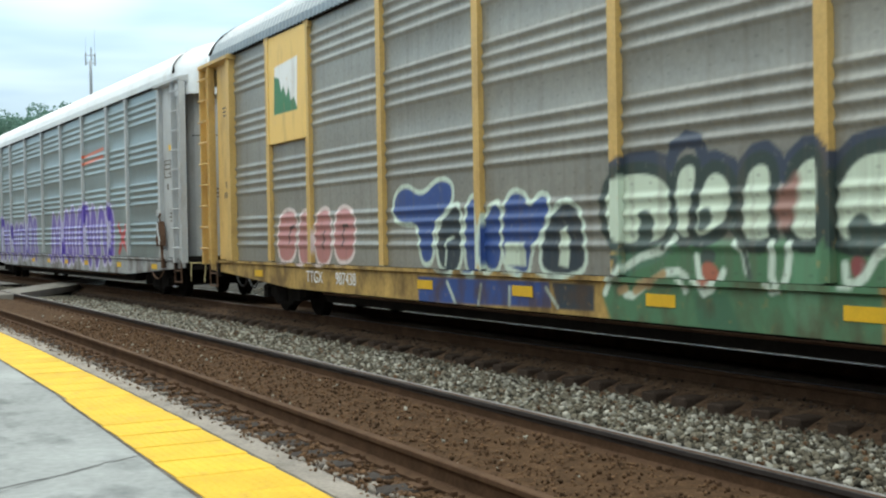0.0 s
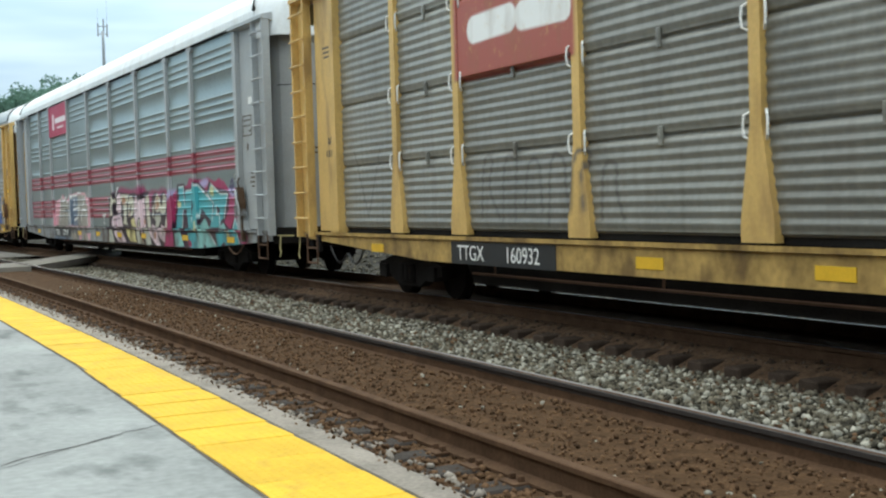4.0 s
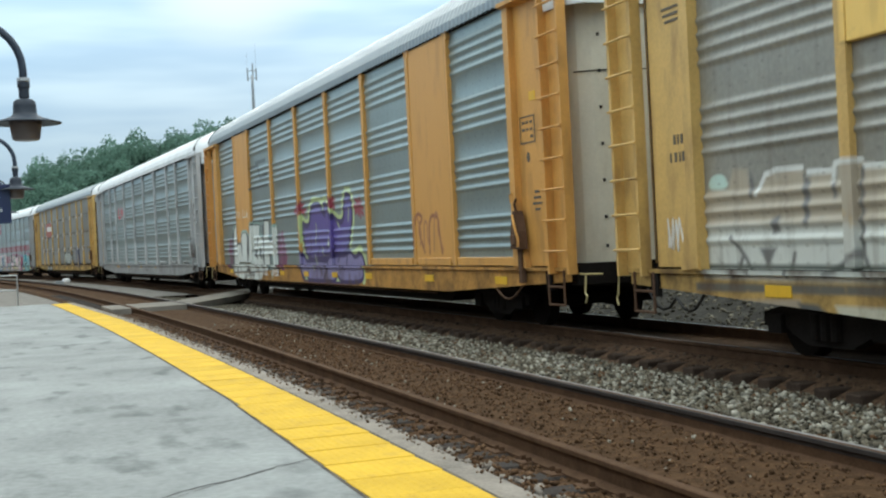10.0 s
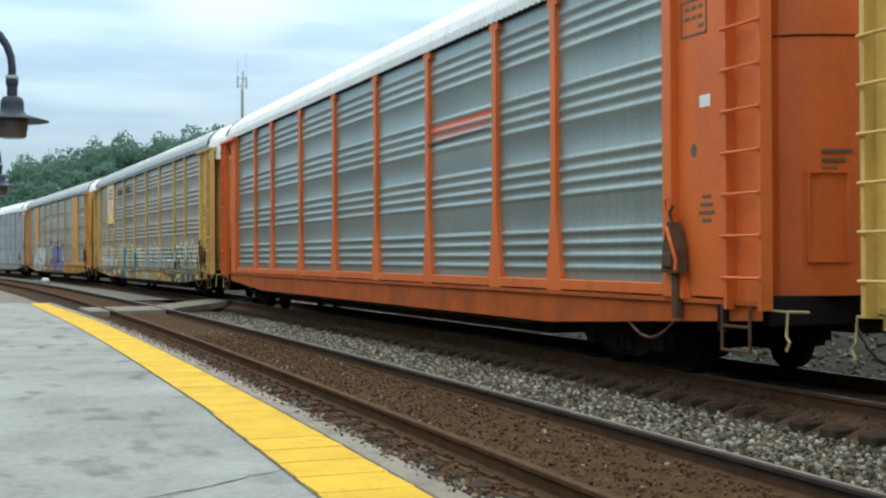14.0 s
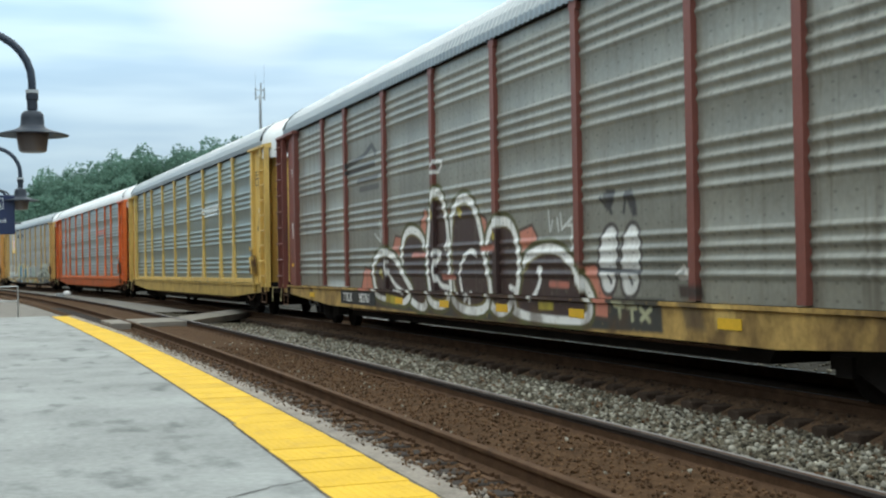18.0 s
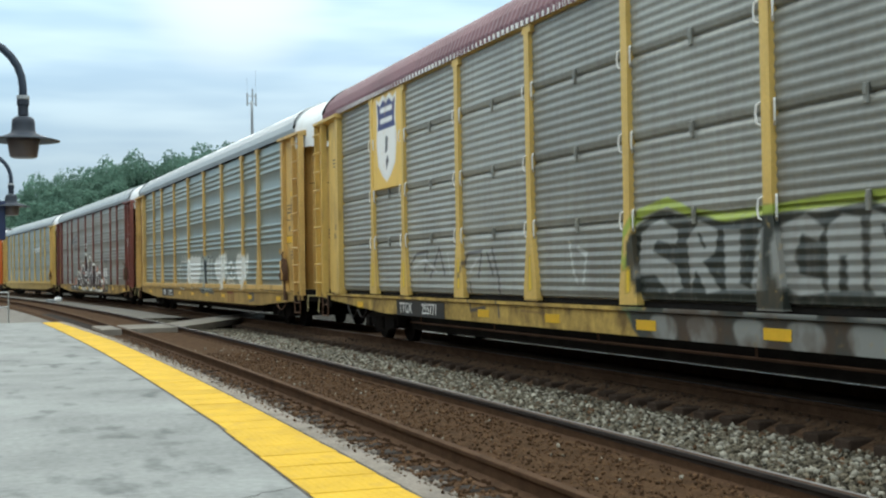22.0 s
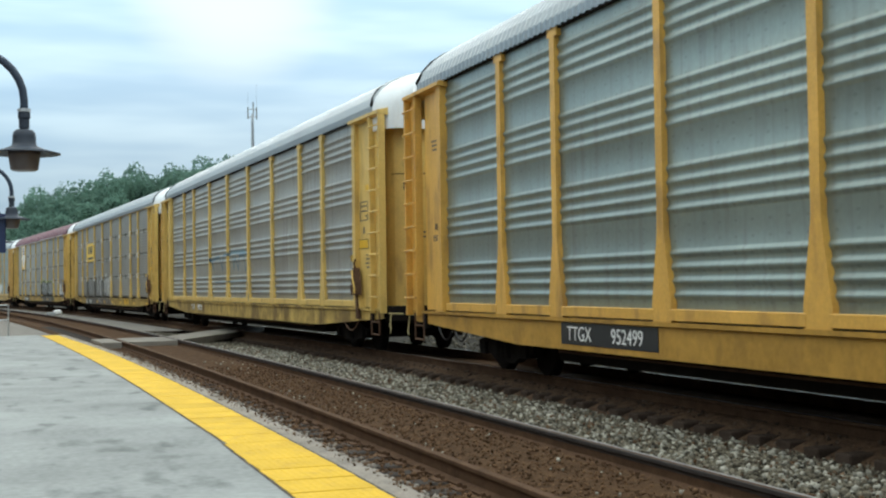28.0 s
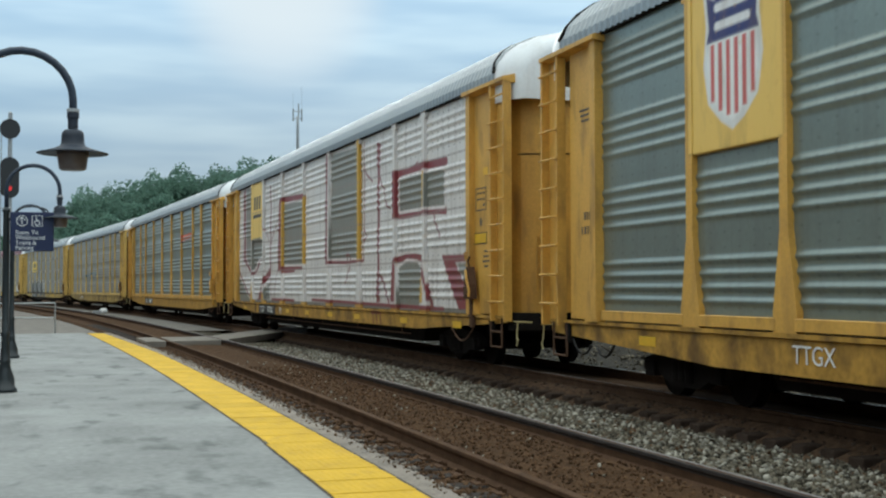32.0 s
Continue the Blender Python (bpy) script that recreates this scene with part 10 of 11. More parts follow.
        if sg < 0:
            put("label_frame", cached("lframe", lambda: label_frame_mesh(0.5, 0.4, 7)), marks, car, Matrix.Translation((-1.501, 14.25 - u + 0.23, 4.0 if j in (6, 7, 13) else 2.95)))
            put("emblem", cached("emblem", badge_mesh), marks, car, Matrix.Translation((-1.501, 14.25 - u + 0.24, 2.55)) @ Matrix.Scale(0.45, 4))
            if j in (0, 2, 5, 9, 10, 11, 12, 14):
                put("label_border", cached("pl3", lambda: plate_mesh(0.58, 0.2)), M_INK, car, Matrix.Translation((-1.501, 14.25 - u + 0.25, 2.27)))
                put("label_plate", cached("pl4", lambda: plate_mesh(0.55, 0.17)), M_REFLECT, car, Matrix.Translation((-1.504, 14.25 - u + 0.25, 2.27)), "yellow warning plate")
            put("stencil_plate", cached("pl1", lambda: plate_mesh(0.2, 0.13)), M_WHITE if j in (1, 6, 7) else M_REFLECT, car, Matrix.Translation((-1.501, 14.25 - u + 0.02, 3.07 if j in (6, 7) else 3.42)))
            for k in range(4):
                put("stencil_line", cached(("tl", k % 3), lambda: plate_mesh(0.16 + 0.07 * (k % 3), 0.035)), marks, car, Matrix.Translation((-1.501, 14.25 - u, 2.04 - 0.085 * k)))
            put("door_seam", cached("seam", lambda: door_piece_mesh("door_seam", -1, 22, 84, 3.62, 3.635)), M_DARK, door)
            for k in range(3):
                put("door_lettering", cached(("dl", k), lambda: door_piece_mesh("door_lettering", -1, 50, 66 - 4 * k, 2.44 - 0.09 * k, 2.475 - 0.09 * k)), marks, door, None, "stencilled lines")
        else:
            for k in range(3):
                put("stencil_line", cached(("sl", k), lambda: plate_mesh(0.42 - 0.06 * k, 0.03)), marks, car, Matrix.Translation((-1.501, 14.25 - u - 0.22, 3.92 - 0.075 * k)))
            for k, (y, z) in enumerate(((0.06, 2.42), (-0.02, 2.42), (-0.1, 2.42), (0.16, 2.22), (0.05, 2.22), (-0.04, 2.22), (-0.12, 2.22), (-0.2, 2.22))):
                put("stencil_mark", cached(("mark", k % 2), lambda: plate_mesh(0.05 - 0.02 * (k % 2), 0.11)), marks, car, Matrix.Translation((-1.501, 14.25 - u - 0.24 + y, z)))
        if sg > 0 and j == 5:
            put("tag", scribble_mesh(0.3, 0.42, 5), M_WHITE, car, Matrix.Translation((-1.501, 14.25 - 2.0, 1.36)), "white sprayed tag")
        if sg > 0 and j == 8:
            put("tag", scribble_mesh(0.3, 0.5, 5), M_WHITE, car, Matrix.Translation((-1.501, 14.25 - 2.14, 2.36)), "white sprayed tag")
            put("label_plate", cached("pl5", lambda: plate_mesh(0.55, 0.09)), M_REFLECT, car, Matrix.Translation((-1.502, 14.25 - 2.1, 1.47)), "yellow reflective strip")
        if sg < 0 and j == 5:
            put("sprayed_disc", half_disc_mesh(0.36, 0.75), M_INK, car, Matrix.Translation((-1.502, 14.25 - 26.42, 1.0)), "dark sprayed half disc")
            put("sprayed_disc", cached("disc", lambda: door_piece_mesh("sprayed_disc", -1, 24, 62, 1.02, 1.72)), M_INK, door, None, "dark sprayed patch")
        if sg > 0 and j == 11:
            put("notice_border", cached("nb", lambda: plate_mesh(0.52, 0.62)), M_INK, car, Matrix.Translation((-1.501, 14.25 - u, 3.8)))
            put("notice_plate", cached("np", lambda: plate_mesh(0.48, 0.58)), M_REFLECT, car, Matrix.Translation((-1.504, 14.25 - u, 3.8)), "yellow notice plate")
            for k in range(3):
                put("notice_line", cached(("nl", k), lambda: plate_mesh(0.36 - 0.06 * k, 0.06)), M_INK, car, Matrix.Translation((-1.507, 14.25 - u, 3.98 - 0.18 * k)))
            put("round_badge", cached("badge", badge_mesh), M_DARK, car, Matrix.Translation((-1.501, 14.25 - u - 0.2, 1.25)), "dark round sticker")
    gear = put("hand_brake", cached("brake", brake_mesh), grimy(sills)[0] if j in (1, 3, 7, 13) else M_RUST, car, Matrix.Translation((0, 14.25 - 26.12, 0)), "worn brake gear case")
    put("brake_lever", cached("blever", brake_lever_mesh), frame_coat, gear)
    put("brake_chain", cached("chain", chain_mesh), M_RUST, car, Matrix.Translation((0, 14.25 - 25.4, 0)))
    return car


for j, spec in CARS.items():
    train[j] = wagon(j, spec)

# ---- ballast stones, ties and rail fastenings ----
def scattered(name, count, s0, s1, o0, o1, top, size, material, seed, label):
    """Broken stones strewn over a stretch of the track bed, as one mesh."""
    rng = np.random.default_rng(seed)
    g = (1 + 5 ** 0.5) / 2
    base = np.array([(-1, g, 0), (1, g, 0), (-1, -g, 0), (1, -g, 0), (0, -1, g), (0, 1, g), (0, -1, -g), (0, 1, -g), (g, 0, -1), (g, 0, 1), (-g, 0, -1), (-g, 0, 1)]) / 1.9
    tri = np.array([(0, 11, 5), (0, 5, 1), (0, 1, 7), (0, 7, 10), (0, 10, 11), (1, 5, 9), (5, 11, 4), (11, 10, 2), (10, 7, 6), (7, 1, 8), (3, 9, 4), (3, 4, 2), (3, 2, 6), (3, 6, 8), (3, 8, 9), (4, 9, 5), (2, 4, 11), (6, 2, 10), (8, 6, 7), (9, 8, 1)])
    v = base[None] * rng.uniform(0.5, 1.3, (count, 12, 1))
    v = v * rng.uniform(0.6, 1.2, (count, 1, 3))
    q = rng.normal(size=(count, 4))
    q /= np.linalg.norm(q, axis=1, keepdims=True)
    w, x, y, z = q.T
    rot = np.stack([1 - 2 * (y * y + z * z), 2 * (x * y - z * w), 2 * (x * z + y * w), 2 * (x * y + z * w), 1 - 2 * (x * x + z * z), 2 * (y * z - x * w), 2 * (x * z - y * w), 2 * (y * z + x * w), 1 - 2 * (x * x + y * y)], 1).reshape(-1, 3, 3)
    v = np.einsum("nij,nkj->nki", rot, v) * rng.uniform(size[0], size[1], (count, 1, 1)) / 2
    s, o = rng.uniform(s0, s1, count), rng.uniform(o0, o1, count)
    a = s / R
    c = np.stack([CX + (R + o) * np.cos(a), (R + o) * np.sin(a), top(o) + rng.uniform(-0.012, 0.02, count)], 1)
    v = (v + c[:, None]).reshape(-1, 3)
    f = (tri[None] + 12 * np.arange(count)[:, None, None]).reshape(-1, 3)
    me = bpy.data.meshes.new(name)
    me.vertices.add(len(v))
    me.vertices.foreach_set("co", v.ravel())
    me.loops.add(f.size)
    me.loops.foreach_set("vertex_index", f.ravel())
    me.polygons.add(len(f))
    me.polygons.foreach_set("loop_start", np.arange(0, f.size, 3))
    me.update(calc_edges=True)
    me.materials.append(None)
    return tagged(put(name, me, material), label, "stones", kind="stuff")


def bed(o):
    T = TRACK1
    return np.interp(o, [T - 1.4, T - 1.2, T - 0.85, T - 0.66, T - 0.4, T + 0.4, T + 0.66, T + 0.72, T + 1.05, -2.4, -1.5, -1.3, -1.1, -0.85], [-0.165, -0.185, -0.188, -0.15, -0.125, -0.125, -0.15, -0.19, -0.185, -0.235, -0.325, -0.305, -0.225, -0.145])


LOOSE = "loose crushed stone ballast lying between the two tracks"
scattered("ballast_stones", 26000, -2, 20, TRACK1 + 0.8, -1.30, bed, (0.028, 0.072), M_STONE, 1, LOOSE)
scattered("ballast_stones", 13000, 20, 46, TRACK1 + 0.8, -1.26, bed, (0.035, 0.08), M_STONE, 2, LOOSE)
scattered("dirty_stones", 12000, -5, 24, TRACK1 - 0.68, TRACK1 + 0.68, bed, (0.010, 0.04), M_BROWNSTONE, 3, "brown rust-stained stones lying between the rails")
scattered("dirty_stones", 6800, -5, 34, TRACK1 - 1.33, TRACK1 - 0.83, bed, (0.014, 0.06), M_BROWNSTONE, 4, "brown rust-stained stones lying beside the platform edge")
scattered("dirty_stones", 4200, 2, 34, -1.42, -0.85, bed, (0.02, 0.06), M_OILSTONE, 5, "dark oily stones lying under the train")
scattered("dirty_stones", 2600, -2, 34, TRACK1 + 0.75, -1.35, lambda o: bed(o) + 0.01, (0.028, 0.062), M_BROWNSTONE, 9, "brown stones mixed into the grey ballast")
scattered("pale_stones", 4400, 2, 34, TRACK1 + 0.82, -1.34, lambda o: bed(o) + 0.012, (0.035, 0.075), M_PALE, 8, "pale chips of stone among the grey ballast")
scattered("pale_stones", 200, 2, 26, TRACK1 - 1.33, TRACK1 + 0.68, bed, (0.014, 0.05), M_PALE, 6, "a few pale stones scattered over the brown track bed")
scattered("kerb_rubble", 1100, 2, 36, TRACK1 - 1.40, TRACK1 - 1.08, lambda o: np.where(o < TRACK1 - 1.33, PLATFORM - 0.02, -0.175), (0.016, 0.07), M_EDGE, 12, "crumbled pale concrete along the platform edge")
scattered("dirty_stones", 1500, 2, 36, TRACK1 - 1.46, TRACK1 - 1.28, lambda o: np.where(o < TRACK1 - 1.33, PLATFORM - 0.005, -0.16), (0.008, 0.035), M_BROWNSTONE, 14, "brown grit spilled over the platform kerb")
scattered("bank_stones", 5200, -6, 34, 2.2, 5.2, lambda o: np.interp(o, [2.3, 3.2, 5.5], [-0.34, -0.08, 0.77]), (0.04, 0.12), M_STONE, 15, "broken grey stones on the bank behind the train")


def tie_mesh():
    bm = bmesh.new()
    box(bm, -1.31, 1.31, -0.115, 0.115, -0.38, -0.172, 0.014)
    return bm_mesh("tie", bm)


def tie_plate_mesh():
    bm = bmesh.new()
    box(bm, -0.17, 0.17, -0.09, 0.09, -0.18, -0.158, 0.004)
    for x in (-0.10, 0.10):
        for y in (-0.05, 0.05):
            box(bm, x - 0.018, x + 0.018, y - 0.014, y + 0.014, -0.16, -0.125, 0.004)
    return bm_mesh("tie_plate", bm)


def at_track(s, off):
    return Matrix.Translation(place(s, off)) @ Matrix.Rotation(s / R, 4, "Z")


for t0, track in ((TRACK1, "near_track"), (0.0, "far_track")):
    tr = tagged(new(track), kind="structure")
    for i in range(128):
        s = 1.0 + 0.5 * (i - 18)
        put("tie", cached("tie", tie_mesh), M_TIE if t0 else M_OILTIE, tr, Matrix.Translation((0, 0, 0.0 if t0 else -0.03)) @ at_track(s + random.uniform(-0.03, 0.03), t0 + random.uniform(-0.07, 0.04)) @ Matrix.Rotation(random.uniform(-0.02, 0.02), 4, "Z"))
        for side in (-0.7525, 0.7525):
            if s < 36 and t0:
                put("tie_plate", cached("plate", tie_plate_mesh), M_RAIL if t0 else M_OILRAIL, tr, at_track(s, t0 + side))

# ---- crossing boards over the tracks ----
M_BOARD = mat("grey_crossing_boards", (0.22, 0.20, 0.172), 0.9, var=0.25, scale=1.2, fine=25, bump=0.006, bscale=30, gloss=0.1)
crossing = tagged(new("track_crossing"), kind="structure")


def slab_mesh(o0, o1, k):
    """One of three long boards; the crossing lies askew to the far track."""
    def edge(o, d):
        return place(33.7 + 1.9 * max(0.0, o + 3.9) + d, o)
    bm = bmesh.new()
    pts = [edge(o0, 0.9 * k), edge(o1, 0.9 * k), edge(o1, 0.9 * k + 0.88), edge(o0, 0.9 * k + 0.88)]
    prism(bm, [(q.x, q.y) for q in pts], 2, -0.2, 0.0)
    bmesh.ops.bevel(bm, geom=bm.edges[:], offset=0.012, segments=1, affect="EDGES")
    return bm_mesh("crossing_slab", bm)


for o0, o1 in ((TRACK1 - 1.36, TRACK1 - 0.84), (TRACK1 - 0.66, TRACK1 + 0.66), (TRACK1 + 0.84, -0.86), (-0.66, 0.66)):
    for i in range(3):
        put("crossing_slab", slab_mesh(o0, o1, i), M_BOARD, crossing)

# ---- tactile tiles along the platform edge ----
tactile = tagged(new("tactile_strip"), kind="structure")


def tile_mesh():
    bm = bmesh.new()
    box(bm, -0.5, 0.5, -0.295, 0.295, -0.01, 0.008, 0.004)
    for i in range(10):
        for k in range(10):
            x, y = (i - 4.5) / 10.4, (k - 4.5) * 0.0585
            low = [bm.verts.new((x + 0.019 * math.cos(a), y + 0.012 * math.sin(a), 0.008)) for a in (math.tau * q / 6 for q in range(6))]
            top = [bm.verts.new((x + 0.011 * math.cos(a), y + 0.007 * math.sin(a), 0.0102)) for a in (math.tau * q / 6 for q in range(6))]
            for q in range(6):
                bm.faces.new((low[q], low[(q + 1) % 6], top[(q + 1) % 6], top[q]))
            bm.faces.new(top)
    return bm_mesh("tile", bm)


tile_rng = random.Random(5)
for i in range(88):
    s = 2.4 + 0.61 * (i - 22)
    o0, o1 = along(INNER_AT, s), along(OUTER_AT, s)
    tip = Matrix.Rotation(radians(tile_rng.uniform(-0.45, 0.45)), 4, "X") @ Matrix.Rotation(radians(tile_rng.uniform(-0.8, 0.8)), 4, "Z") @ Matrix.Diagonal((o1 - o0, 1, 1, 1))
    put("tile", cached("tile", tile_mesh), M_TACTILE, tactile, Matrix.Translation((0, 0, PLATFORM)) @ at_track(s, (o0 + o1) / 2) @ tip)

# ---- cracks across the slab ----
M_CRACK = plain("dark_crack", (0.06, 0.06, 0.058), 0.95)


def crack(name, pts, w, seed, material=None):
    rng = random.Random(seed)
    v, f = [], []
    path = []
    for (a, b), (c, d) in zip(pts, pts[1:]):
        for i in range(8):
            path.append((a + (c - a) * i / 8 + rng.uniform(-0.012, 0.012), b + (d - b) * i / 8 + rng.uniform(-0.015, 0.015)))
    for i, (x, y) in enumerate(path):
        h = w * rng.uniform(0.5, 1.2) / 2
        v += [(x, y - h, PLATFORM + 0.004), (x, y + h, PLATFORM + 0.004)]
        if i:
            f.append((2 * i - 2, 2 * i - 1, 2 * i + 1, 2 * i))
    return tagged(put(name, mesh_of(name, v, f), material or M_CRACK), kind="structure")


crack("slab_crack", [(1.9, 8.5), (1.55, 8.3), (1.25, 8.05), (0.85, 7.8), (0.45, 7.35), (0.1, 7.1), (-1.2, 6.4)], 0.022, 1)
crack("slab_crack", [(1.5, 8.22), (1.1, 7.92), (0.7, 7.55), (0.2, 7.0), (-1.0, 6.2)], 0.012, 2)
crack("kerb_joint", [(2.56, 10.85), (2.8, 10.95)], 0.02, 3)

# ---- platform lamps ----
M_POST = mat("black_green_post_paint", (0.018, 0.026, 0.03), 0.4, 0.1, var=0.25)
M_ARM = plain("dark_blue_lamp_arm", (0.022, 0.036, 0.062), 0.5, 0.1)
M_SHADE = plain("dark_lamp_shade", (0.016, 0.025, 0.042), 0.6, 0.0)
M_BAND = plain("pale_worn_ring", (0.4, 0.43, 0.46), 0.6)
M_LENS = plain("brownish_lamp_glass", (0.12, 0.095, 0.09), 0.35)


def lamp(x, y):
    root = tagged(new("platform_lamp"), "dark gooseneck platform lamp with a flat-brimmed shade", "street lamp", "platform lamps")
    root.matrix_basis = Matrix.Translation((x, y, PLATFORM))
    bm = bmesh.new()
    lathe(bm, [(0.17, 0), (0.17, 0.05), (0.14, 0.07), (0.13, 0.2), (0.085, 0.34), (0.07, 0.42), (0.085, 0.44), (0.07, 0.47), (0.052, 0.8), (0.07, 0.84), (0.05, 0.88), (0.045, 2.6), (0.06, 2.62), (0.04, 2.68)], 16)
    put("post", bm_mesh("post", bm, True), M_POST, root)
    bm = bmesh.new()
    r, zc = 0.37, 2.93
    tube(bm, [(0, 0, 2.66), (0, 0, zc)] + [(r - r * math.cos(a), 0, zc + r * math.sin(a)) for a in (math.pi * i / 14 for i in range(1, 15))] + [(2 * r, 0, 2.72)], 0.03, 10)
    put("arm", bm_mesh("arm", bm, True), M_ARM, root)
    bm = bmesh.new()
    lathe(bm, [(0.045, 2.84), (0.045, 2.80), (0.038, 2.79), (0.038, 2.72)], 12, 2 * r)
    put("collar", bm_mesh("collar", bm), M_SHADE, root)
    bm = bmesh.new()
    lathe(bm, [(0.033, 2.872), (0.047, 2.87), (0.047, 2.845), (0.033, 2.843)], 12, 2 * r)
    put("band", bm_mesh("band", bm), M_BAND, root, None, "pale worn ring")
    bm = bmesh.new()
    lathe(bm, [(0.03, 2.715), (0.062, 2.708), (0.08, 2.688), (0.084, 2.655), (0.086, 2.605), (0.098, 2.585), (0.15, 2.563), (0.265, 2.532), (0.265, 2.526), (0.12, 2.553)], 24, 2 * r)
    put("shade", bm_mesh("shade", bm, True), M_SHADE, root)
    bm = bmesh.new()
    lathe(bm, [(0.12, 2.555), (0.115, 2.51), (0.10, 2.41), (0.085, 2.40)], 20, 2 * r)
    put("lens", bm_mesh("lens", bm, True), M_LENS, root)
    return root


for s, x in ((9.7, -0.70), (18.8, -0.84), (27.9, -1.12)):
    lamp(x, s)

# ---- way-finding sign on the second lamp's post ----
M_NAVY = plain("navy_enamel", (0.012, 0.022, 0.075), 0.4)
sign = tagged(new("platform_sign"), "navy blue station sign with white pictograms and lettering", "sign")
sign.matrix_basis = Matrix.Translation((-0.84, 18.8, 0))
bm = bmesh.new()
box(bm, 0.06, 0.66, -0.115, -0.075, 1.96, 2.53, 0.012)
put("panel", bm_mesh("panel", bm), M_NAVY, sign)
bm = bmesh.new()
tube(bm, [(0.14, -0.09, 2.53)] + [(0.36 - 0.22 * math.cos(a), -0.09, 2.53 + 0.08 * math.sin(a)) for a in (math.pi * i / 10 for i in range(1, 10))] + [(0.58, -0.09, 2.53)], 0.012, 6)
for z in (2.1, 2.42):
    tube(bm, [(0, 0, z), (0.1, -0.09, z)], 0.02, 6)
put("bracket", bm_mesh("bracket", bm), M_POST, sign)


def flat_text(text, size, x, z, parent):
    cu = bpy.data.curves.new("letters", "FONT")
    cu.body, cu.size, cu.extrude = text, size, 0.001
    tmp = bpy.data.objects.new("letters", cu)
    me = bpy.data.meshes.new_from_object(tmp)
    bpy.data.objects.remove(tmp)
    me.materials.clear()
    me.materials.append(None)
    return put("lettering", me, M_LETTER, parent, Matrix.Translation((x, -0.119, z)) @ Matrix.Rotation(math.pi / 2, 4, "X"))


M_LETTER = plain("white_sign_lettering", (0.75, 0.78, 0.8), 0.5)
for i, line in enumerate(("Ramp To", "Westbound", "Trains &", "Parking")):
    flat_text(line, 0.085, 0.13, 2.205 - 0.075 * i, sign)
bm = bmesh.new()
tube(bm, [(0.22 + 0.075 * math.cos(a), -0.119, 2.40 + 0.075 * math.sin(a)) for a in (math.tau * i / 18 for i in range(19))], 0.007, 4)
tube(bm, [(0.22, -0.119, 2.345), (0.22, -0.119, 2.45)], 0.009, 4)
tube(bm, [(0.18, -0.119, 2.41), (0.22, -0.119, 2.455), (0.26, -0.119, 2.41)], 0.009, 4)
put("arrow_pictogram", bm_mesh("arrow_pictogram", bm), M_LETTER, sign)
bm = bmesh.new()
tube(bm, [(0.36, -0.119, 2.325), (0.50, -0.119, 2.325), (0.50, -0.119, 2.475), (0.36, -0.119, 2.475), (0.36, -0.119, 2.325)], 0.006, 4)
tube(bm, [(0.43 + 0.035 * math.cos(a), -0.119, 2.375 + 0.035 * math.sin(a)) for a in (math.tau * i / 12 for i in range(13))], 0.006, 4)
tube(bm, [(0.42, -0.119, 2.45), (0.42, -0.119, 2.40), (0.45, -0.119, 2.40), (0.47, -0.119, 2.35)], 0.008, 4)
put("wheelchair_pictogram", bm_mesh("wheelchair_pictogram", bm), M_LETTER, sign)

# ---- railway signal past the platform's end ----
signal = tagged(new("railway_signal"), "tall grey signal mast with two black lamp heads", "railway signal")
signal.matrix_basis = Matrix.Translation((-1.95, 46.0, -0.33))
M_MAST = plain("grey_mast_paint", (0.32, 0.34, 0.35), 0.5, 0.2)
bm = bmesh.new()
lathe(bm, [(0.22, 0), (0.22, 0.3), (0.08, 0.32), (0.075, 8.0), (0.04, 8.05)], 12)
put("mast", bm_mesh("mast", bm), M_MAST, signal)
bm = bmesh.new()
for dx in (-0.62, -0.30):
    tube(bm, [(dx, 0.1, 0.1), (dx, 0.1, 7.6)], 0.018, 5)
for i in range(24):
    tube(bm, [(-0.62, 0.1, 0.4 + 0.3 * i), (-0.30, 0.1, 0.4 + 0.3 * i)], 0.012, 5)
for z in (2.0, 4.6, 7.4):
    tube(bm, [(-0.3, 0.1, z), (0, 0, z)], 0.02, 5)
put("ladder", bm_mesh("ladder", bm), M_MAST, signal)
bm = bmesh.new()
tube(bm, [(0, -0.1, 7.42), (0, -0.16, 7.42)], 0.35, 24)
put("upper_head", bm_mesh("upper_head", bm), M_BLACK, signal)
bm = bmesh.new()
pts = [(0.33 * math.cos(a), (0.4 if math.sin(a) >= 0 else -0.4) + 0.33 * math.sin(a)) for a in (math.tau * i / 24 for i in range(24))]
prism(bm, [(x, 5.68 + z) for x, z in pts], 1, -0.16, -0.1)
head = put("lower_head", bm_mesh("lower_head", bm), M_BLACK, signal)
M_REDLIGHT = bpy.data.materials.new("red_signal_light")
M_REDLIGHT.use_nodes = True
glow = M_REDLIGHT.node_tree.nodes["Principled BSDF"]
glow.inputs["Base Color"].default_value = (0.3, 0.01, 0.01, 1)
glow.inputs["Emission Color"].default_value, glow.inputs["Emission Strength"].default_value = (1, 0.05, 0.05, 1), 0.5
bm = bmesh.new()
tube(bm, [(0, -0.165, 5.3), (0, -0.2, 5.3)], 0.09, 14)
put("red_lamp", bm_mesh("red_lamp", bm), M_REDLIGHT, head)

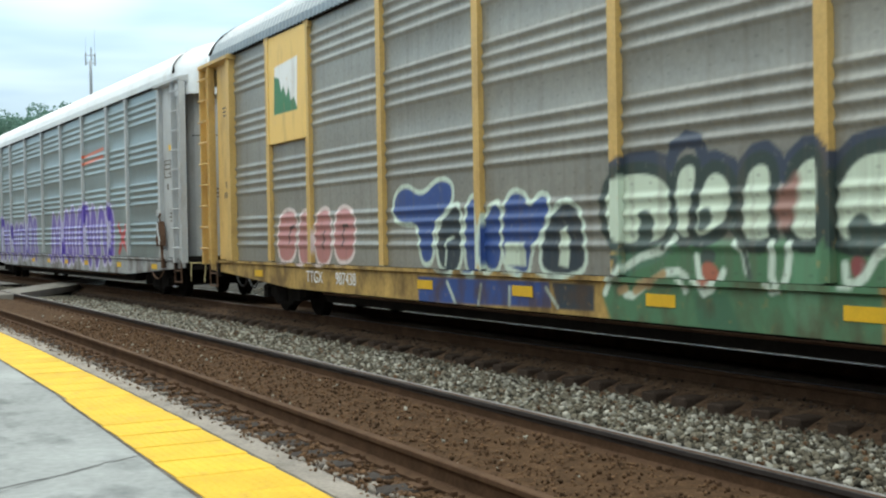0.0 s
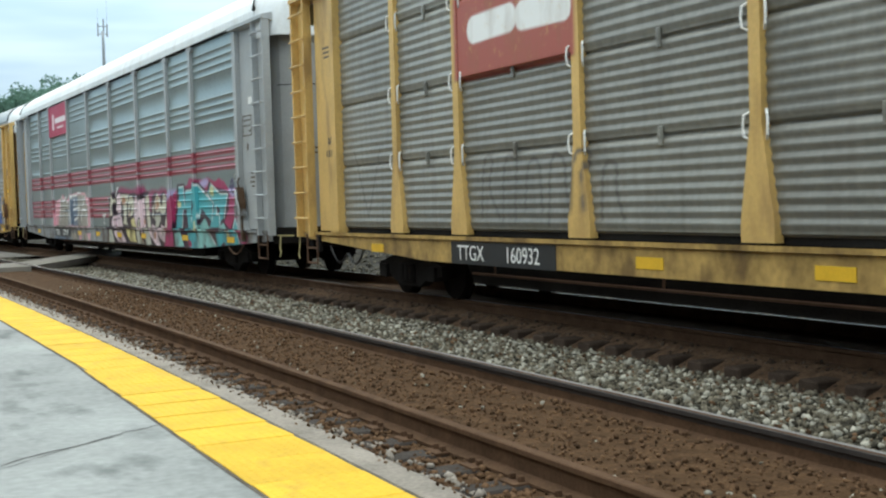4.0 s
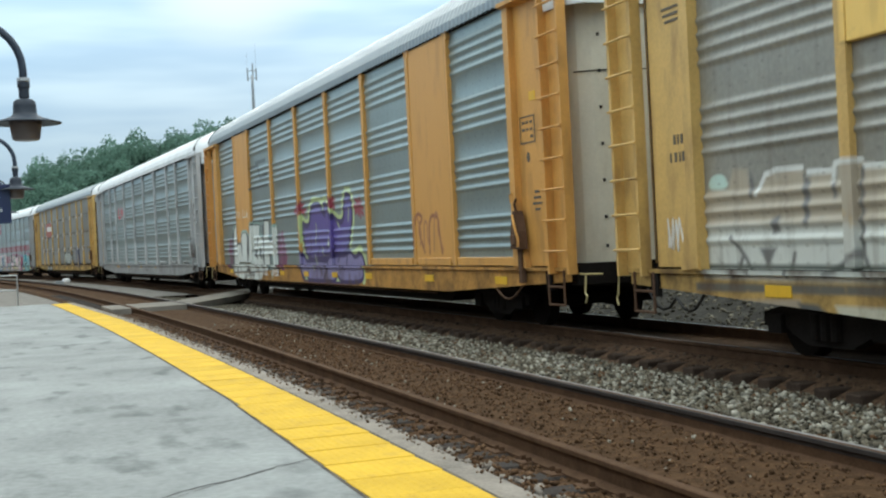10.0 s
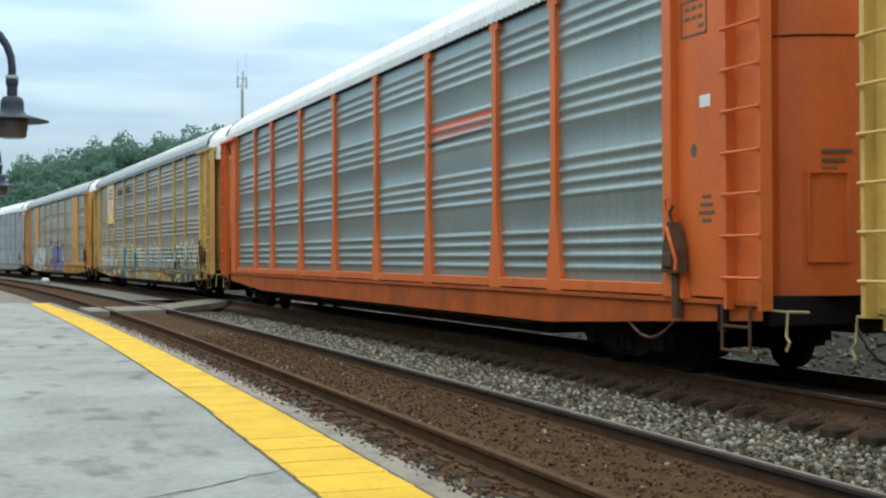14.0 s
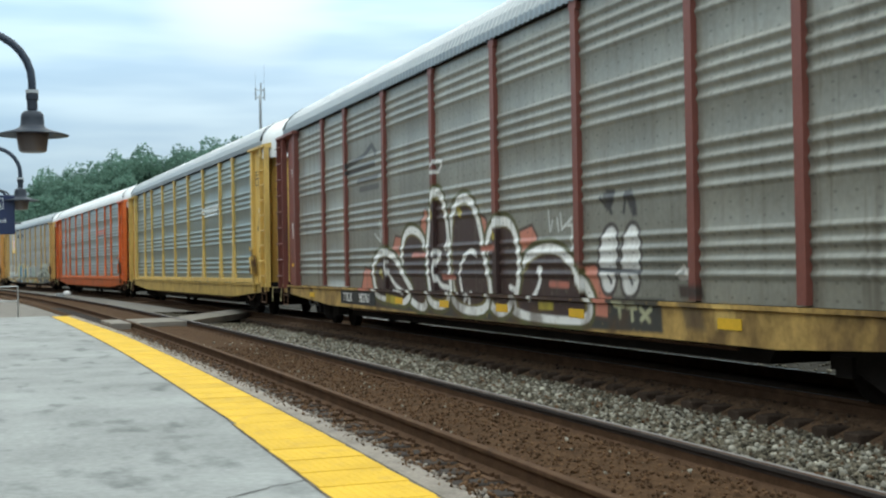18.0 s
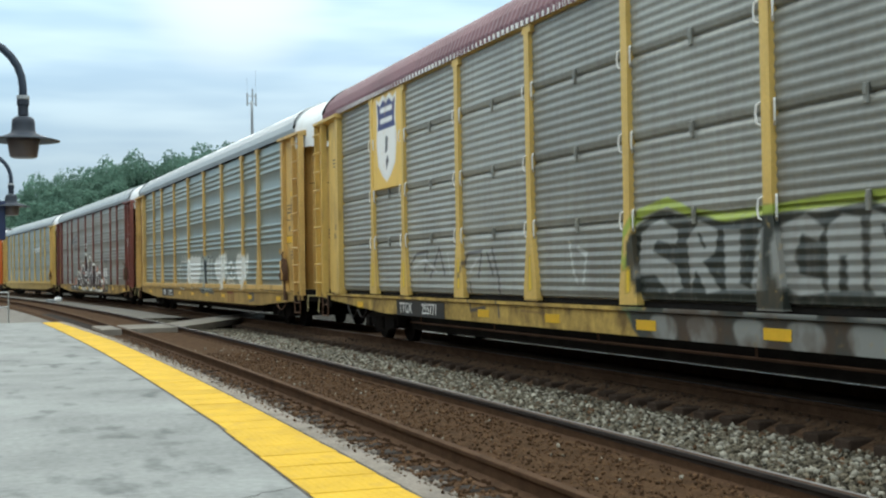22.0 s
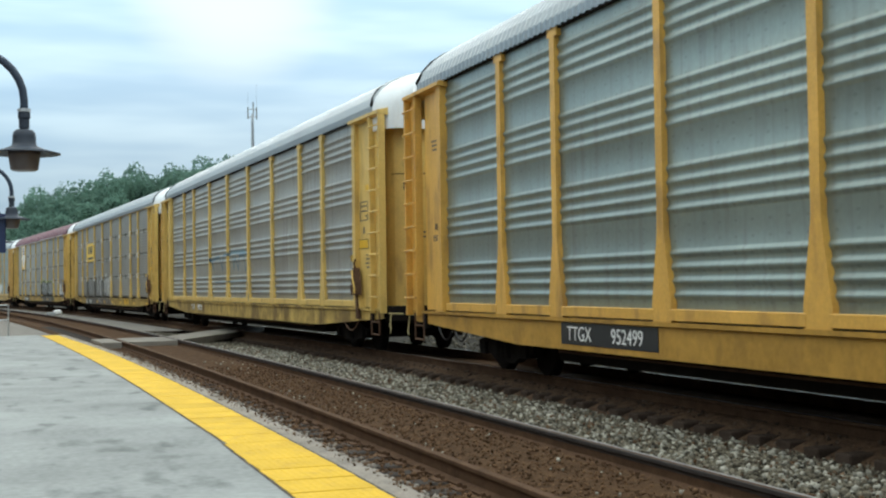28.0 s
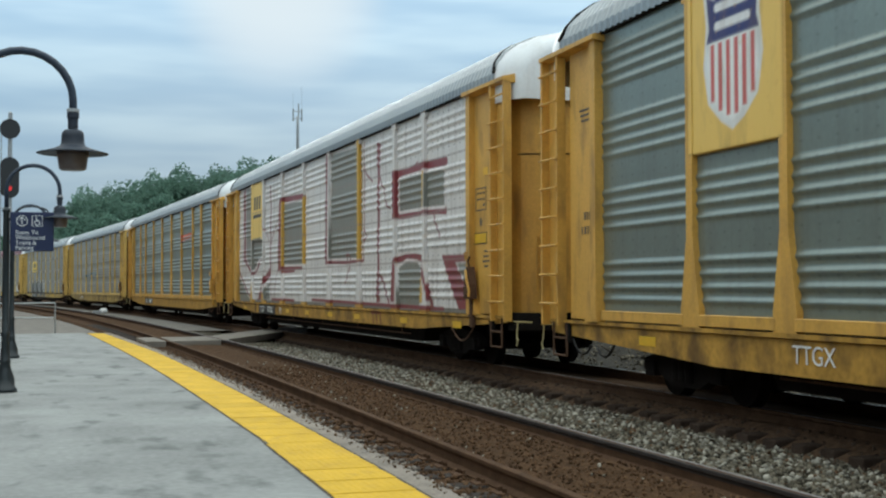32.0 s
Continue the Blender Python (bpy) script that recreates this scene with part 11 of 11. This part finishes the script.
# ---- railing at the platform's end ----
M_TUBE = plain("galvanised_tube", (0.42, 0.44, 0.44), 0.4, 0.5)
rail_fence = tagged(new("metal_railing"), "low galvanised tube railing across the platform's end", "railing")
rail_fence.matrix_basis = Matrix.Translation((-0.36, 44.2, -0.34))
for i in range(5):
    bm = bmesh.new()
    tube(bm, [(-1.6 * i, 0, 0), (-1.6 * i, 0, 1.25)], 0.025, 8)
    put("post", bm_mesh("post", bm), M_TUBE, rail_fence)
for z in (1.25, 0.75):
    bm = bmesh.new()
    tube(bm, [(0, 0, z), (-6.4, 0, z)], 0.022, 8)
    put("rail", bm_mesh("rail", bm), M_TUBE, rail_fence)

# ---- point machine between the tracks ----
box_thing = tagged(new("point_machine"), "small grey trackside point machine with a white cover", "trackside box")
box_thing.matrix_basis = at_track(79.5, TRACK1 + 2.0) @ Matrix.Translation((0, 0, -0.2))
bm = bmesh.new()
box(bm, -0.45, 0.05, -0.25, 0.25, 0, 0.22, 0.03)
put("case", bm_mesh("case", bm), M_MAST, box_thing)
bm = bmesh.new()
box(bm, -0.02, 0.42, -0.3, 0.3, 0.02, 0.36, 0.1)
put("cover", bm_mesh("cover", bm), plain("white_cover", (0.8, 0.8, 0.8), 0.5), box_thing)

# ---- radio mast behind the train ----
mast = tagged(new("radio_mast"), "slim pale radio mast with whip antennas at its top", "antenna mast")
mast.matrix_basis = Matrix.Translation((26.95, 147.6, -0.8))
bm = bmesh.new()
tube(bm, [(0, 0, 0), (0, 0, 22.0), (0, 0, 23.2)], [0.34, 0.16, 0.16], 12)
put("pole", bm_mesh("pole", bm, True), M_MAST, mast)
for dx, z0, z1 in ((-0.55, 22.6, 25.9), (0.1, 23.2, 24.6), (0.5, 22.6, 27.0)):
    bm = bmesh.new()
    tube(bm, [(dx, 0, z0), (dx, 0, z0 + 1.5)], 0.09, 8)
    tube(bm, [(dx, 0, z0 + 1.6), (dx, 0, z1)], 0.014, 6)
    if abs(dx) > 0.2:
        tube(bm, [(0, 0, z0 + 0.3), (dx, 0, z0 + 0.3)], 0.05, 6)
        tube(bm, [(0, 0, z0 + 1.2), (dx, 0, z0 + 1.2)], 0.05, 6)
    put("antenna", bm_mesh("antenna", bm), M_MAST, mast)

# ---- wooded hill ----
# Leaf colour is paler and bluer than leaves, with the distance haze mixed in.
M_LEAF = mat("hazed_summer_foliage", (0.145, 0.24, 0.185), 0.8, var=0.3, scale=0.09, fine=0.6, rand=0.2, through_leaf=0.6, gloss=0.1)
M_SLOPE = mat("hillside_undergrowth", (0.05, 0.085, 0.035), 0.95, var=0.4, scale=0.1, fine=1.0, gloss=0.0)


HILL_MID = 0.0


def ridge(x):
    """The hill's height at its ridge."""
    k = 1 / (1 + math.exp(-(x - HILL_MID) / 18.0))
    return 1 + 31 * k + 0.05 * max(0.0, x - 30) + 1.6 * math.sin(x * 0.11) + 1.4 * math.sin(x * 0.23 + 1)


def slope(x, y):
    k = min(1.0, max(0.0, (y - 270) / 130.0))
    return -0.9 + ridge(x) * (k * k * (3 - 2 * k))


xs, ys = np.arange(-160, 261, 12.0), np.arange(262, 560, 12.0)
v = [(x, y, slope(x, y)) for y in ys for x in xs]
nx = len(xs)
f = [(i * nx + k, i * nx + k + 1, (i + 1) * nx + k + 1, (i + 1) * nx + k) for i in range(len(ys) - 1) for k in range(nx - 1)]
tagged(put("hillside", mesh_of("hillside", v, f, True), M_SLOPE), kind="structure")


def woods(count, seed):
    rng = np.random.default_rng(seed)
    verts, faces = [], []
    for n in range(count):
        x, y = rng.uniform(-75, 130), rng.uniform(300, 412)
        if n % 5 < 2:
            y = rng.uniform(385, 412)
        z = slope(x, y)
        h = rng.uniform(8, 19) if n % 3 else rng.uniform(8, 12)
        r = 0.22 * h + rng.uniform(1.2, 3.4)
        dark = rng.uniform() < 0.04
        if dark:
            r *= 0.55
            h *= 1.2
        k = 520
        d = rng.normal(size=(k, 3))
        d /= np.linalg.norm(d, axis=1, keepdims=True)
        lumps = rng.normal(size=(7, 3))
        lumps /= np.linalg.norm(lumps, axis=1, keepdims=True)
        bulge = 0.62 + 0.45 * np.max(d @ lumps.T, axis=1) ** 3
        c = d * (bulge * rng.uniform(0.72, 1.0, k))[:, None] * (r, r, h * 0.42) + (x, y, z + h * 0.34)
        if dark:
            c[:, :2] = (c[:, :2] - (x, y)) * (1.25 - (c[:, 2:3] - z) / h) + (x, y)
        a, b = rng.normal(size=(k, 3)), rng.normal(size=(k, 3))
        a *= (rng.uniform(0.35, 0.75, k) / np.linalg.norm(a, axis=1))[:, None]
        b *= (rng.uniform(0.3, 0.6, k) / np.linalg.norm(b, axis=1))[:, None]
        quad = np.stack([c - a, c + b * 0.9, c + a, c - b], 1).reshape(-1, 3)
        base = sum(len(q) for q in verts)
        verts.append(quad)
        faces.append(base + np.arange(4 * k).reshape(-1, 4))
    v, f = np.concatenate(verts), np.concatenate(faces)
    return mesh_of("woods", v.tolist(), f.tolist())


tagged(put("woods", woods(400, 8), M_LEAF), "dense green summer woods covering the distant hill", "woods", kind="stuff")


DRIFT = [(0, 0.1), (4, -0.03), (8, 0.3), (10.3, 0.3), (13, 0.0), (16.8, 0.0), (19, -0.45), (23, -0.4), (28, 0.06), (30, 0.18), (32, 0.2)]
SLACK = {5: 0.08, 11: 0.08, 13: -0.08, 15: -0.07}


def front_gap(t):
    """Where coupler number 0 of the train stands along the track at t seconds."""
    for (a, x), (b, y) in zip(DRIFT, DRIFT[1:]):
        if a <= t <= b:
            w = (t - a) / (b - a)
            w = w * w * (3 - 2 * w)
            return 25.236 + 13.126 * t + x + (y - x) * w


def wagon_pose(j, t):
    s = front_gap(t) - PITCH * j - PITCH / 2 + SLACK.get(j, 0.0)
    a, b = place(s - 10.0), place(s + 10.0)
    mid, way = (a + b) / 2, b - a
    return Matrix.Translation(mid) @ Matrix.Rotation(math.atan2(-way.x, way.y), 4, "Z")


def motions():
    for j, car in train.items():
        walk(car, [(float(t), wagon_pose(j, t)) for t in range(33)])


motions()
